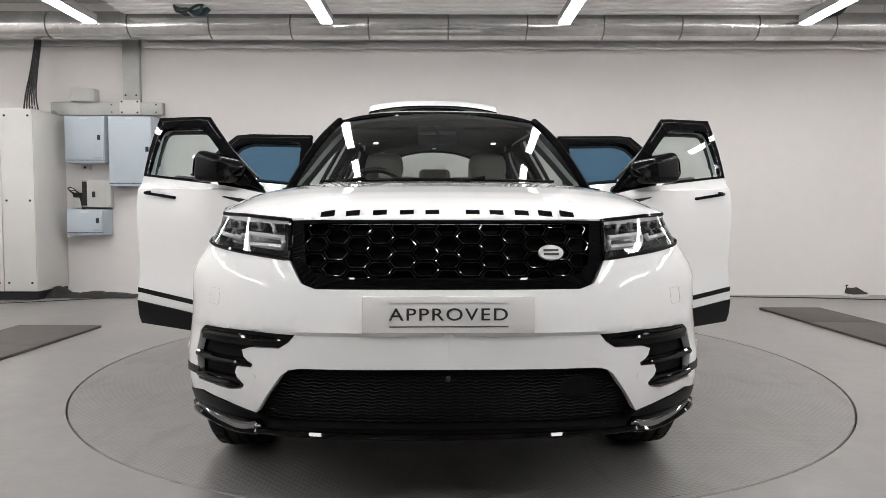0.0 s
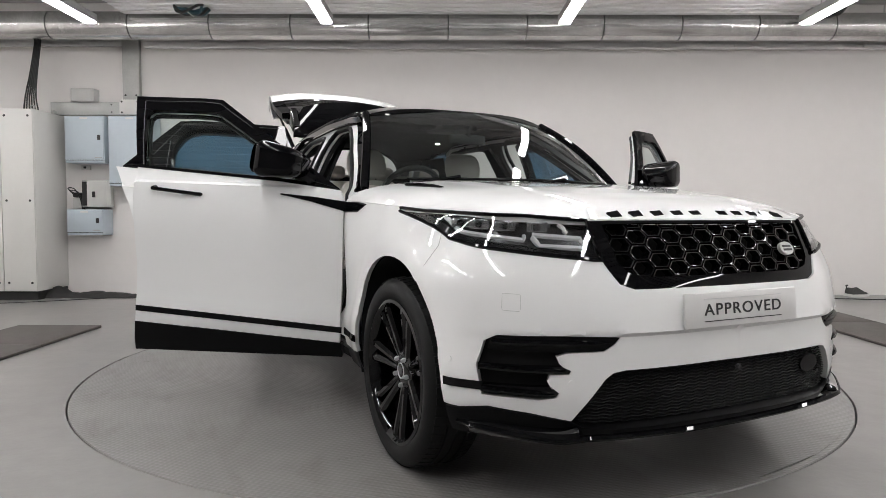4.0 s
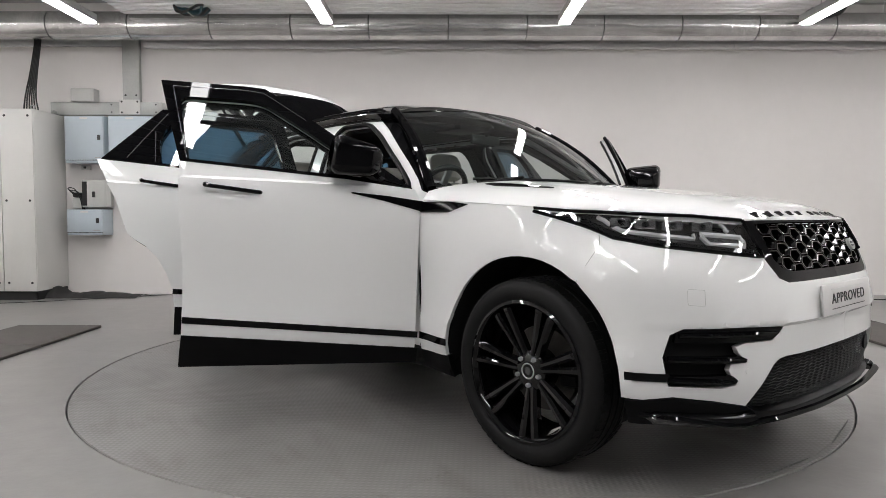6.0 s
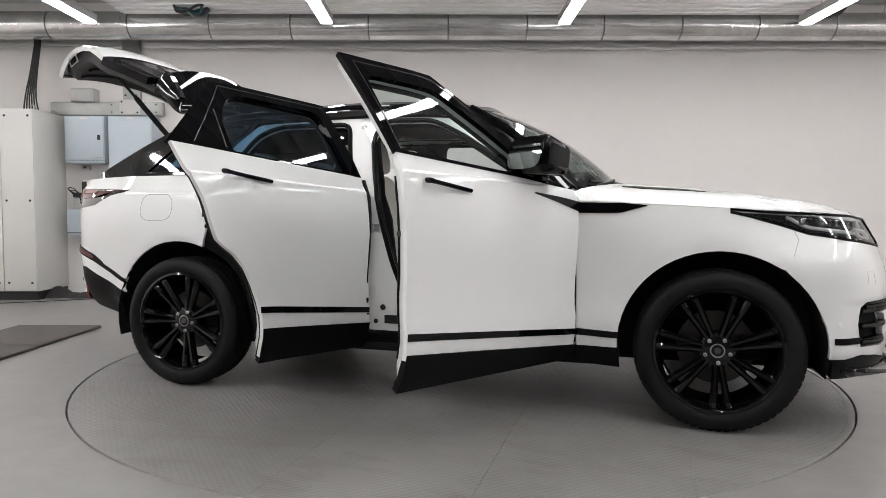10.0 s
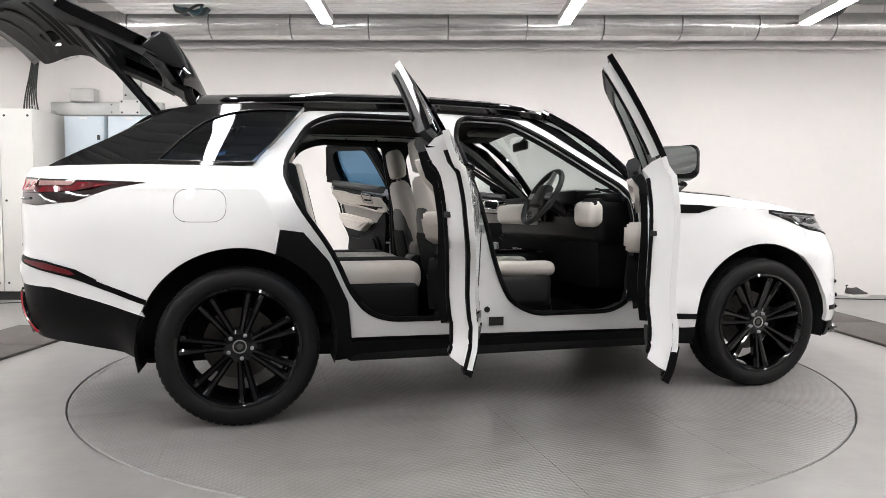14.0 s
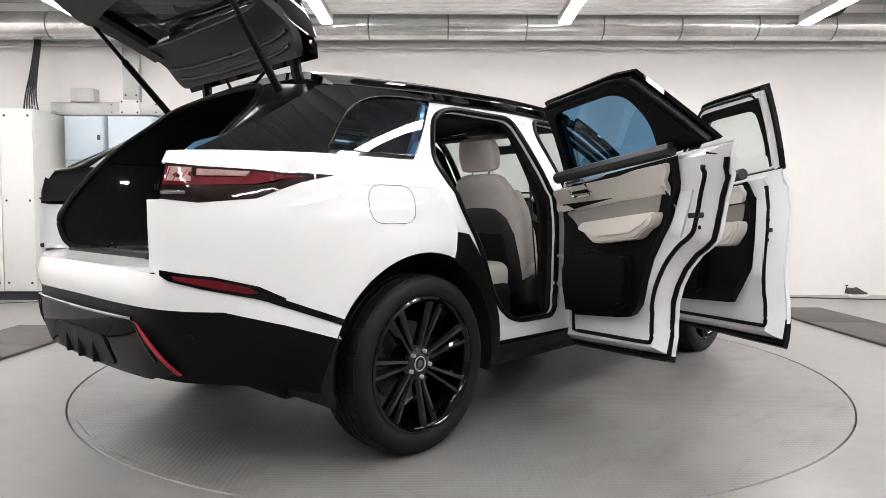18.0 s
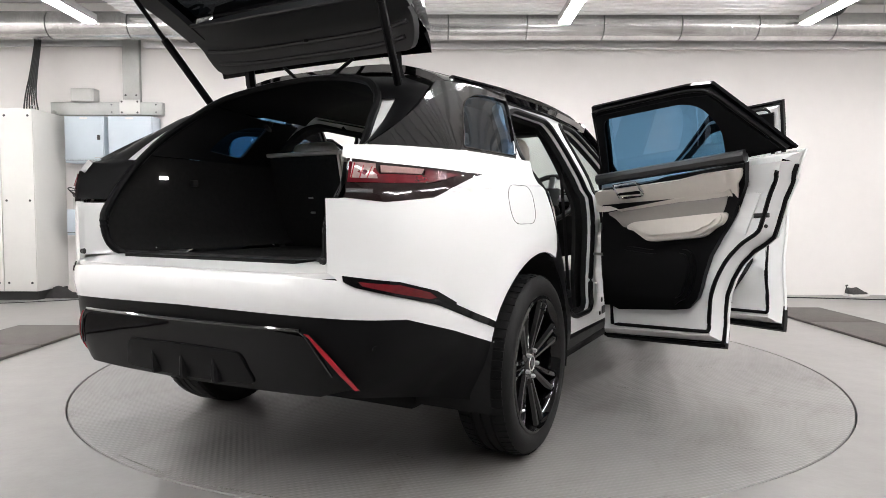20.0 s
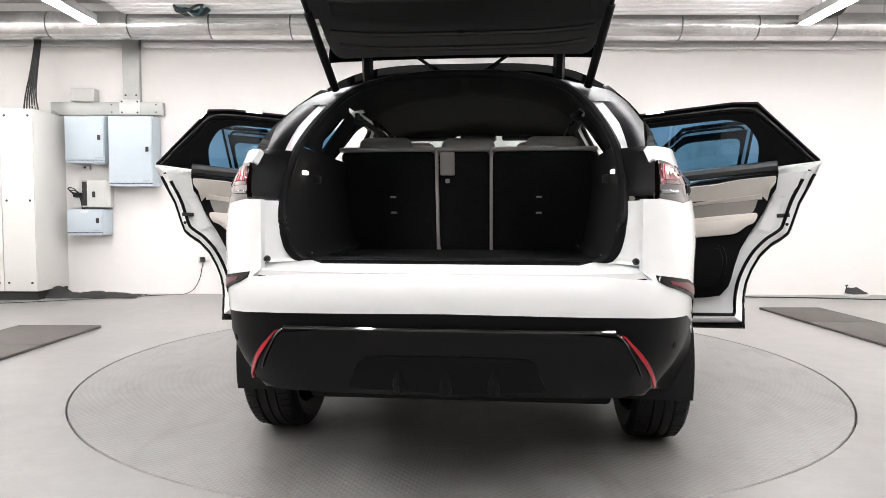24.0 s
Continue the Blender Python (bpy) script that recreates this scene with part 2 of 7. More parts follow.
def sheet(outer, holes=(), step=0.05, rows=()):
    """A triangulated sheet in the plane with the given outline and holes: points, triangles and outline edges."""
    loops = [split_edges(outer, step)] + [split_edges(h, step) for h in holes]
    pts, edges = [], []
    for l in loops:
        k = len(pts)
        pts += l
        edges += [(k + i, k + (i + 1) % len(l)) for i in range(len(l))]
    B = np.array(pts)
    lo, hi = B.min(0), B.max(0)
    gx, gy = np.meshgrid(np.arange(lo[0] + step / 2, hi[0], step), np.arange(lo[1] + step / 2, hi[1], step))
    G = np.stack([gx.ravel(), gy.ravel()], 1)
    if len(rows):
        G = G[np.min(np.abs(G[:, 1:2] - np.array(rows)[None]), 1) > 0.012]
        rx = np.arange(lo[0] + 0.02, hi[0], 0.03)
        G = np.concatenate([G] + [np.stack([rx, np.full(len(rx), r)], 1) for r in rows])
    if len(G):
        keep = inside(G, outer)
        for h in holes:
            keep &= ~inside(G, h)
        G = G[keep]
        if len(G):
            near = np.min(((G[:, None] - B[None]) ** 2).sum(2), 1)
            G = G[near > (0.012 if len(rows) else 0.45 * step) ** 2]
        pts = pts + [tuple(g) for g in G]
    r = delaunay_2d_cdt([Vector(p) for p in pts], edges, [], 0, 1e-6)
    V = np.array([tuple(v) for v in r[0]])
    F = [tuple(f) for f in r[2]]
    C = np.array([V[list(f)].mean(0) for f in F])
    ok = inside(C, outer)
    for h in holes:
        ok &= ~inside(C, h)
    return V, [f for f, o in zip(F, ok) if o]


def add_panel(bm, outer, holes, fn, step=0.05, thick=0.012, back=False, out=0.0, mat=0, rim_mat=None, rows=()):
    """A panel on a curved surface fn(a, b): its skin, its folded rim of the given depth and, if asked for, its back."""
    V, F = sheet(outer, holes, step, rows)
    e = 2e-3
    front, rear = [], []
    for a, b in V:
        p = Vector(fn(a, b))
        n = (Vector(fn(a + e, b)) - Vector(fn(a - e, b))).cross(Vector(fn(a, b + e)) - Vector(fn(a, b - e)))
        n.normalize()
        front.append(p + n * out)
        rear.append(p + n * (out - thick))
    fv = [bm.verts.new(p) for p in front]
    count = {}
    for f in F:
        a, b, c = f
        area = (V[b][0] - V[a][0]) * (V[c][1] - V[a][1]) - (V[b][1] - V[a][1]) * (V[c][0] - V[a][0])
        if area < 0:
            f = (a, c, b)
        bm.faces.new([fv[i] for i in f]).material_index = mat
        for i in range(3):
            count[(f[i], f[(i + 1) % 3])] = 1
    rim = [(i, j) for i, j in count if (j, i) not in count]
    rv = {}
    need = set(range(len(V))) if back else {i for ed in rim for i in ed}
    for i in need:
        rv[i] = bm.verts.new(rear[i])
    for i, j in rim:
        bm.faces.new((fv[j], fv[i], rv[i], rv[j])).material_index = mat if rim_mat is None else rim_mat
    if back:
        for f in F:
            a, b, c = f
            area = (V[b][0] - V[a][0]) * (V[c][1] - V[a][1]) - (V[b][1] - V[a][1]) * (V[c][0] - V[a][0])
            g = f if area < 0 else f[::-1]
            bm.faces.new([rv[i] for i in g]).material_index = mat if rim_mat is None else rim_mat


def panel(outer, holes, fn, step=0.05, thick=0.012, back=False, out=0.0, flip=False):
    bm = bmesh.new()
    add_panel(bm, outer, holes, fn, step, thick, back, out)
    return bm
# ---- the room ----
WALL_Y, CEIL_Z, X0, X1, YB = 3.76, 3.55, -7.0, 7.5, -8.0
TABLE_R = 2.292


def floor_sheet():
    bm = bmesh.new()
    n = 128
    ring = [bm.verts.new((TABLE_R * math.cos(k * math.tau / n), TABLE_R * math.sin(k * math.tau / n), 0)) for k in range(n)]
    low = [bm.verts.new((v.co.x, v.co.y, -0.08)) for v in ring]
    outer = []
    for k in range(n):
        a = k * math.tau / n
        c, s = math.cos(a), math.sin(a)
        q = min((X1 if c > 0 else X0) / c if abs(c) > 1e-6 else 1e9, (WALL_Y if s > 0 else YB) / s if abs(s) > 1e-6 else 1e9)
        outer.append(bm.verts.new((c * q, s * q, 0)))
    for k in range(n):
        j = (k + 1) % n
        bm.faces.new((ring[k], outer[k], outer[j], ring[j]))
        bm.faces.new((low[k], ring[k], ring[j], low[j]))
    for cx, cy in ((X0, YB), (X1, YB), (X0, WALL_Y), (X1, WALL_Y)):
        a = math.atan2(cy, cx) % math.tau
        k = int(a / math.tau * n)
        v = bm.verts.new((cx, cy, 0))
        bm.faces.new((outer[k], v, outer[(k + 1) % n]))
    bmesh.ops.recalc_face_normals(bm, faces=bm.faces)
    ob = part("floor", bm, M_FLOOR, smooth=0)
    tagged(ob, "worn grey resin floor with a round turntable cut-out", "floor", kind="structure")


floor_sheet()
tagged(part("turntable_pit", lathe([(0, -0.075), (TABLE_R - 0.001, -0.075)], 96), M_PIT), "dark pit under the turntable", "pit", kind="structure")


def wall(name, x0, x1, y0, y1, label, mat=None):
    ob = part(name, box(x0, x1, y0, y1, -0.05, CEIL_Z), mat or M_WALL, smooth=0)
    tagged(ob, label, "wall", kind="structure")


wall("wall_north", X0 - 0.2, X1 + 0.2, WALL_Y, WALL_Y + 0.2, "plain white painted wall behind the turntable")
wall("wall_west", X0 - 0.2, X0, YB, WALL_Y, "plain white painted side wall")
wall("wall_east", X1, X1 + 0.2, YB, WALL_Y, "plain white painted side wall")
# unseen closing wall, added dark so that gloss black parts mirror less light
wall("wall_south", X0 - 0.2, X1 + 0.2, YB - 0.2, YB, "plain unseen wall behind the camera, dark grey to dim the reflections", M_UNSEEN_WALL)
bm = box(X0 - 0.2, X1 + 0.2, YB - 0.2, WALL_Y + 0.2, CEIL_Z, CEIL_Z + 0.2)
for i in range(58):
    add_box(bm, X0, X1, YB + 0.02 + 0.2 * i, YB + 0.11 + 0.2 * i, CEIL_Z - 0.05, CEIL_Z + 0.002)
tagged(part("ceiling", bm, M_CEIL, smooth=0), "ribbed pale grey steel deck ceiling", "ceiling", kind="structure")
# ---- turntable ----
def turntable():
    """A steel rim and six tread plates with open joints."""
    R = TABLE_R - 0.009
    ob = thing("turntable", "round grey steel turntable with worn tread plates, set in the floor", "turntable")
    part("rim", lathe([(R - 0.03, 0.0), (R - 0.004, 0.0), (R, -0.004), (R, -0.07)], 128), M_TREAD, ob)
    part("deck", lathe([(0, -0.012), (R - 0.02, -0.012)], 96), M_TREAD, ob)
    cuts = [-R + 0.032, -1.66, -0.90, -0.14, 0.62, 1.38, R - 0.032]
    for a, b in zip(cuts, cuts[1:]):
        r = R - 0.0304
        ys = np.linspace(a + 0.0007, b - 0.0007, 14)
        out = [(math.sqrt(max(r * r - y * y, 0.0004)), y) for y in ys] + [(-math.sqrt(max(r * r - y * y, 0.0004)), y) for y in ys[::-1]]
        bm = bmesh.new()
        top = [bm.verts.new((y, -x, 0)) for x, y in out]
        low = [bm.verts.new((y, -x, -0.01)) for x, y in out]
        bm.faces.new(top)
        for i in range(len(top)):
            j = (i + 1) % len(top)
            bm.faces.new((low[i], low[j], top[j], top[i]))
        part("tread_plate", bm, M_TREAD, ob, smooth=0)
    return ob


M_TREAD = material("tread_plate", (0.203, 0.195, 0.188), 0.36, vary=0.16, scale=0.9)


def tread(m):
    """Raised lozenges of the tread plate, as relief."""
    nt = m.node_tree
    tc = nt.nodes.new("ShaderNodeTexCoord")
    waves = []
    for a, sc in ((45, 13.0), (-45, 13.0)):
        mp = nt.nodes.new("ShaderNodeMapping")
        mp.inputs["Rotation"].default_value = (0, 0, radians(a))
        w = nt.nodes.new("ShaderNodeTexWave")
        w.inputs["Scale"].default_value = sc
        nt.links.new(tc.outputs["Object"], mp.inputs[0])
        nt.links.new(mp.outputs[0], w.inputs[0])
        waves.append(w)
    mul = nt.nodes.new("ShaderNodeMath")
    mul.operation = "MULTIPLY"
    nt.links.new(waves[0].outputs["Fac"], mul.inputs[0])
    nt.links.new(waves[1].outputs["Fac"], mul.inputs[1])
    # brownish scuffs and drag marks
    base = nt.nodes["Principled BSDF"].inputs["Base Color"]
    old = base.links[0].from_socket
    stretch = nt.nodes.new("ShaderNodeMapping")
    stretch.inputs["Scale"].default_value = (1.0, 2.6, 1.0)
    nt.links.new(tc.outputs["Object"], stretch.inputs[0])
    n = nt.nodes.new("ShaderNodeTexNoise")
    n.inputs["Scale"].default_value = 1.3
    n.inputs["Detail"].default_value = 9
    n.inputs["Distortion"].default_value = 1.6
    nt.links.new(stretch.outputs[0], n.inputs["Vector"])
    r = nt.nodes.new("ShaderNodeMapRange")
    r.inputs[1].default_value, r.inputs[2].default_value, r.inputs[4].default_value = 0.52, 0.72, 0.5
    nt.links.new(n.outputs["Fac"], r.inputs[0])
    mx = nt.nodes.new("ShaderNodeMix")
    mx.data_type = "RGBA"
    mx.inputs[7].default_value = (0.125, 0.110, 0.100, 1)
    nt.links.new(r.outputs[0], mx.inputs[0])
    nt.links.new(old, mx.inputs[6])
    nt.links.new(mx.outputs[2], base)
    b = nt.nodes.new("ShaderNodeBump")
    b.inputs["Strength"].default_value = 0.25
    b.inputs["Distance"].default_value = 0.004
    nt.links.new(mul.outputs[0], b.inputs["Height"])
    nt.links.new(b.outputs[0], nt.nodes["Principled BSDF"].inputs["Normal"])


tread(M_TREAD)
TABLE = turntable()


# ---- lights, duct and ceiling services ----
def light_row(x, y0, y1):
    ob = thing("batten_light", "long white fluorescent batten light under the ceiling", "ceiling light", pose(x, 0, 0), "ceiling lights")
    part("housing", box(-0.065, 0.065, y0, y1, 2.992, 3.07, 0.008), M_CEIL, ob)
    part("diffuser", box(-0.055, 0.055, y0 + 0.01, y1 - 0.01, 2.972, 2.9915, 0.005), M_LIGHT, ob, "glowing white diffuser")
    for y in (y0 + 0.3, y1 - 0.3):
        part("hanger", tube([(0, y, 3.07), (0, y, CEIL_Z)], 0.006, 6), M_STEEL, ob)


for x in (-6.22, -3.77, -1.31, 1.17, 3.68, 6.1):
    for y0, y1 in ((0.2, 2.6), (-2.6, -0.2), (-5.4, -3.0)):
        light_row(x, y0, y1)

DUCT = thing("ventilation_duct", "round galvanised duct with dark joint bands along the wall", "duct")
k = 0
x = X0
xs = [X0, -5.43, -4.53, -3.62, -2.71, -1.80, -0.93, -0.04, 0.84, 1.70, 2.57, 3.43, 4.29, 5.15, 6.03, 6.9, X1]
for a, b in zip(xs, xs[1:]):
    part("duct_section", tube([(a, 3.2, 3.125), (b, 3.2, 3.125)], 0.152, 32), M_DUCT, DUCT)
    if b < X1:
        part("joint_band", tube([(b - 0.006, 3.2, 3.125), (b + 0.006, 3.2, 3.125)], 0.1545, 32), M_BAND, DUCT)
for x in (-4.3, -2.0, 0.3, 2.6, 4.9):
    part("hanger_rod", tube([(x, 3.2, 3.27), (x, 3.2, CEIL_Z)], 0.006, 6), M_STEEL, DUCT)

RAILS = thing("ceiling_rail_rack", "rack of long grey metal rails under the ceiling", "pipe rack")
for i in range(8):
    part("rail", box(-3.62, 3.98, 2.50 + 0.066 * i, 2.545 + 0.066 * i, 3.19 + 0.006 * (i % 2), 3.225 + 0.006 * (i % 2), 0.008), M_RIB, RAILS)
for x in (-3.4, -0.6, 2.0, 3.9):
    part("bracket", box(x - 0.02, x + 0.02, 2.48, 3.04, 3.229, 3.26), M_STEEL, RAILS)
    for y in (2.52, 3.0):
        part("rod", tube([(x, y, 3.25), (x, y, CEIL_Z)], 0.005, 6), M_STEEL, RAILS)

TRAY = thing("cable_tray", "slim pale metal cable tray along the top of the wall", "cable tray")
part("tray", box(-3.72, X1 - 0.01, 3.68, 3.757, 3.0, 3.062, 0.004), M_RIB, TRAY)
for i in range(14):
    a = -3.6 + i * 0.78
    part("cover", box(a, a + 0.62, 3.672, 3.68, 3.008, 3.054, 0.002), M_RIB, TRAY)


def ceiling_cables(x, y, z, seed):
    r = random.Random(seed)
    ob = thing("cable_bundle", "bundle of dark and blue cables on the ceiling", "cables", pose(x, y, z))
    for i in range(10):
        w = r.uniform(-0.09, 0.09)
        pts = curve_points([(-0.16 + r.uniform(-0.03, 0.03), w, r.uniform(0, 0.05)), (-0.05, w + r.uniform(-0.04, 0.04), r.uniform(-0.05, 0.03)), (0.1, w, r.uniform(-0.05, 0.04)), (0.17 + r.uniform(-0.03, 0.03), w, 0.03)], 4)
        part("cable", tube(pts, 0.014, 6), M_BLUE if i % 2 == 0 else M_CABLE, ob)
    part("tie", tube([(0.0, -0.09, -0.04), (0.0, 0.09, -0.04)], 0.006, 6), M_STEEL, ob)


M_BLUE = material("teal_cable", (0.015, 0.055, 0.075), 0.5)
ceiling_cables(-2.78, 2.72, 3.15, 3)
ceiling_cables(4.0, 2.80, 3.17, 5)

# ---- switchgear on the left of the back wall ----
CAB = thing("switch_cabinet", "tall pale grey steel switch cabinet with bolted panels", "cabinet")
part("carcass", box(-6.2, -4.735, 3.13, 3.755, 0.10, 2.18, 0.008), M_CAB, CAB)
part("plinth", box(-6.18, -4.75, 3.15, 3.755, 0.0, 0.10), M_PLASTIC, CAB, "black plinth")
for a, b in ((-5.105, -4.74), (-5.62, -5.115), (-6.19, -5.63)):
    door_ = part("panel", box(a, b, 3.112, 3.13, 0.105, 2.175, 0.005), M_CAB, CAB)
    for z in (0.20, 1.14, 2.10):
        for x in (a + 0.05, b - 0.05):
            part("bolt", lathe([(0, 0.006), (0.012, 0.005), (0.014, 0)], 12, Matrix.Translation((x, 3.112, z)) @ pose(0, 0, 0, 90)), M_PLASTIC, door_)
for x in (-4.80, -4.78):
    for y in (3.2, 3.62):
        if x == -4.80:
            part("lifting_eye", tube([Vector((-4.78, y, 2.205)) + Vector((0.024 * math.cos(a), 0, 0.024 * math.sin(a))) for a in np.linspace(0, math.tau, 16, endpoint=False)], 0.007, 6, True), M_STEEL, CAB)


def wall_box(name, x0, x1, z0, z1, depth, mat, label, key_side=1, cat="wall box"):
    ob = thing(name, label, cat)
    part("body", box(x0, x1, WALL_Y - depth, WALL_Y - 0.003, z0, z1, 0.006), mat, ob)
    d = part("lid", box(x0 + 0.006, x1 - 0.006, WALL_Y - depth - 0.016, WALL_Y - depth, z0 + 0.035, z1 - 0.006, 0.005), mat, ob)
    kx = x1 - 0.055 if key_side > 0 else x0 + 0.055
    kz = (z0 + z1) / 2 + 0.02
    part("lock", box(kx - 0.018, kx + 0.018, WALL_Y - depth - 0.03, WALL_Y - depth - 0.016, kz - 0.03, kz + 0.03, 0.005), M_PLASTIC, d)
    part("rating_label", box((x0 + x1) / 2 - 0.045, (x0 + x1) / 2 + 0.045, WALL_Y - depth - 0.018, WALL_Y - depth - 0.016, z1 - 0.04, z1 - 0.02), M_CAB, d)
    part("maker_plate", box(x1 - 0.11, x1 - 0.03, WALL_Y - depth - 0.018, WALL_Y - depth - 0.016, z0 + 0.055, z0 + 0.065), M_STEEL, d)
    part("gasket", box(x0 + 0.002, x1 - 0.002, WALL_Y - depth - 0.006, WALL_Y - depth + 0.001, z0 + 0.028, z0 + 0.034), M_PLASTIC, ob)
    return ob


wall_box("distribution_box", -4.60, -4.13, 1.60, 2.155, 0.25, M_BOX, "blue-grey steel distribution box with black lock")
wall_box("distribution_box", -4.08, -3.56, 1.325, 2.155, 0.25, M_BOX, "tall blue-grey steel distribution box with black lock")
wall_box("junction_box", -4.60, -4.17, 0.735, 1.045, 0.25, M_BOX, "low blue-grey steel junction box with black lock")
ob = thing("control_box", "small grey control box with its cover ajar", "wall box")
part("body", box(-4.45, -4.15, 3.58, 3.757, 1.07, 1.40, 0.006), M_BOXG, ob)
part("cover", box(0, 0.27, -0.012, 0.0, 1.075, 1.395, 0.004, Matrix.Translation((-4.38, 3.565, 0)) @ pose(0, 0, 0, 0, 0, 8)), M_BOXG, ob)
# black slab on the front, drawn for the shaded inside beside the cover
part("opening", box(-4.445, -4.375, 3.57, 3.582, 1.09, 1.38), M_PLASTIC, ob)
part("latch", box(-4.315, -4.285, 3.545, 3.595, 1.19, 1.26, 0.004), M_PLASTIC, ob)
ob = thing("socket_box", "white wall socket with plugs and black leads", "socket")
part("socket", box(-4.61, -4.47, 3.66, 3.757, 1.06, 1.19, 0.01), M_CAB, ob)
part("plug", box(-4.59, -4.49, 3.62, 3.69, 1.19, 1.25, 0.015), M_CABLE, ob)
for dx in (0, 0.03, 0.06):
    part("lead", tube(curve_points([(-4.60 + dx, 3.66, 1.23), (-4.63 + dx, 3.60, 1.30 - dx), (-4.55 + dx, 3.60, 1.29 - dx), (-4.50 + dx * 0.5, 3.63, 1.17), (-4.485 + dx * 0.4, 3.65, 1.045)], 5), 0.007, 6), M_CABLE, ob)
ob = thing("small_switch", "small white isolator switch on the wall", "switch")
part("switch_body", box(-4.53, -4.42, 3.71, 3.757, 1.53, 1.585, 0.008), M_CAB, ob)
part("toggle", box(-4.49, -4.46, 3.695, 3.71, 1.545, 1.57, 0.004), M_PLASTIC, ob)

TRUNK = thing("cable_trunking", "grey steel cable trunking with bolted joint plates", "trunking")
part("run", box(-4.86, -3.50, 3.68, 3.757, 2.19, 2.345, 0.005), M_STEEL, TRUNK)
part("riser", box(-3.985, -3.78, 3.69, 3.757, 2.345, 3.10, 0.005), M_STEEL, TRUNK)
part("top_run", box(X0, -3.78, 3.70, 3.757, 3.02, 3.115, 0.005), M_STEEL, TRUNK)
plate = part("joint_plate", box(-4.02, -3.77, 3.668, 3.68, 2.195, 2.375, 0.004), M_CAB, TRUNK)
for x in (-3.99, -3.80):
    for z in (2.22, 2.35):
        part("bolt", lathe([(0, 0.005), (0.011, 0.004), (0.012, 0)], 10, Matrix.Translation((x, 3.668, z)) @ pose(0, 0, 0, 90)), M_PLASTIC, plate)
for x in (-4.12, -3.58):
    for z in (2.225, 2.315):
        part("bolt", lathe([(0, 0.005), (0.009, 0.004), (0.010, 0)], 10, Matrix.Translation((x, 3.68, z)) @ pose(0, 0, 0, 90)), M_PLASTIC, TRUNK)
for x in (-3.95, -3.82):
    part("bolt", lathe([(0, 0.005), (0.011, 0.004), (0.012, 0)], 10, Matrix.Translation((x, 3.69, 2.43)) @ pose(0, 0, 0, 90)), M_PLASTIC, TRUNK)
ob = thing("trunking_box", "small grey box above the trunking", "wall box")
part("box_body", box(-4.58, -4.30, 3.62, 3.757, 2.345, 2.50, 0.006), M_BOXG, ob)
part("box_lid", box(-4.575, -4.33, 3.612, 3.62, 2.35, 2.495, 0.003), M_BOXG, ob)

BUNDLE = thing("cable_drop", "black cables dropping from the trunking into the cabinet", "cables")
for i in range(6):
    dx = i * 0.028
    part("cable", tube(curve_points([(-4.97 + dx * 0.5, 3.60, 3.12), (-4.96 + dx * 0.5, 3.55, 2.95), (-4.985 + dx * 0.6, 3.50, 2.65), (-5.03 + dx * 0.9, 3.47, 2.38), (-5.045 + dx * 1.3, 3.45, 2.17)], 6), 0.009, 6), M_CABLE, BUNDLE)

# ---- on the floor ----
def rubber_mat(name, x0, x1, y0, y1, cuts, label):
    ob = thing(name, label, "mat", group="rubber mats")
    ys = [y0, *cuts, y1]
    for a, b in zip(ys, ys[1:]):
        part("mat_tile", box(x0, x1, a + 0.004, b - 0.004, 0.0, 0.022, 0.005), M_MAT, ob)


rubber_mat("rubber_mat", -3.79, -3.07, -2.4, 1.31, (-1.2, 0.45), "dark brown rubber floor mat beside the turntable")
rubber_mat("rubber_mat", 3.235, 3.87, -1.8, 2.50, (-0.4, 1.55), "dark brown rubber floor mat beside the turntable")


def shoe():
    ob = thing("shoe", "dark grey running shoe with white sole by the wall", "shoe", pose(4.95, 3.60, 0, 0, 0, 12))
    sole = bmesh.new()
    prof = [(-0.15, 0.036), (-0.13, 0.046), (-0.05, 0.038), (0.05, 0.045), (0.12, 0.048), (0.155, 0.03)]
    pts = [(x, w) for x, w in prof] + [(x, -w) for x, w in prof[::-1]]
    add_panel(sole, pts[::-1], [], lambda a, b: (a, b, 0.03 + 0.012 * smooth01(0.08, 0.16, abs(a))), 0.03, 0.03, back=True)
    part("sole", sole, M_CAB, ob, "white foam sole")
    up = bmesh.new()
    rows = []
    for x, w, h in ((-0.145, 0.028, 0.10), (-0.12, 0.038, 0.115), (-0.07, 0.036, 0.105), (-0.02, 0.036, 0.115), (0.03, 0.042, 0.09), (0.08, 0.046, 0.068), (0.12, 0.042, 0.055), (0.148, 0.022, 0.042)):
        rows.append([up.verts.new((x, w * math.cos(a), 0.03 + (h - 0.03) * math.sin(a) ** 0.7)) for a in np.linspace(0, math.pi, 9)])
    for A, B in zip(rows, rows[1:]):
        for i in range(8):
            up.faces.new((A[i], A[i + 1], B[i + 1], B[i]))
    up.faces.new(rows[0][::-1])
    up.faces.new(rows[-1])
    bmesh.ops.recalc_face_normals(up, faces=up.faces)
    part("upper", up, M_SHOE, ob, "dark knitted upper")
    part("heel_tab", tube([(-0.145, 0, 0.10), (-0.15, 0, 0.135), (-0.135, 0, 0.14)], 0.012, 6), M_SHOE, ob)
    for i in range(4):
        part("lace", tube([(0.0 + 0.02 * i, -0.03, 0.095 - 0.008 * i), (0.0 + 0.02 * i, 0, 0.113 - 0.011 * i), (0.0 + 0.02 * i, 0.03, 0.095 - 0.008 * i)], 0.004, 5), M_CABLE, ob)


M_SHOE = material("shoe_knit", (0.05, 0.048, 0.048), 0.9, vary=0.3, scale=80, bump=0.5, bump_scale=400)
shoe()


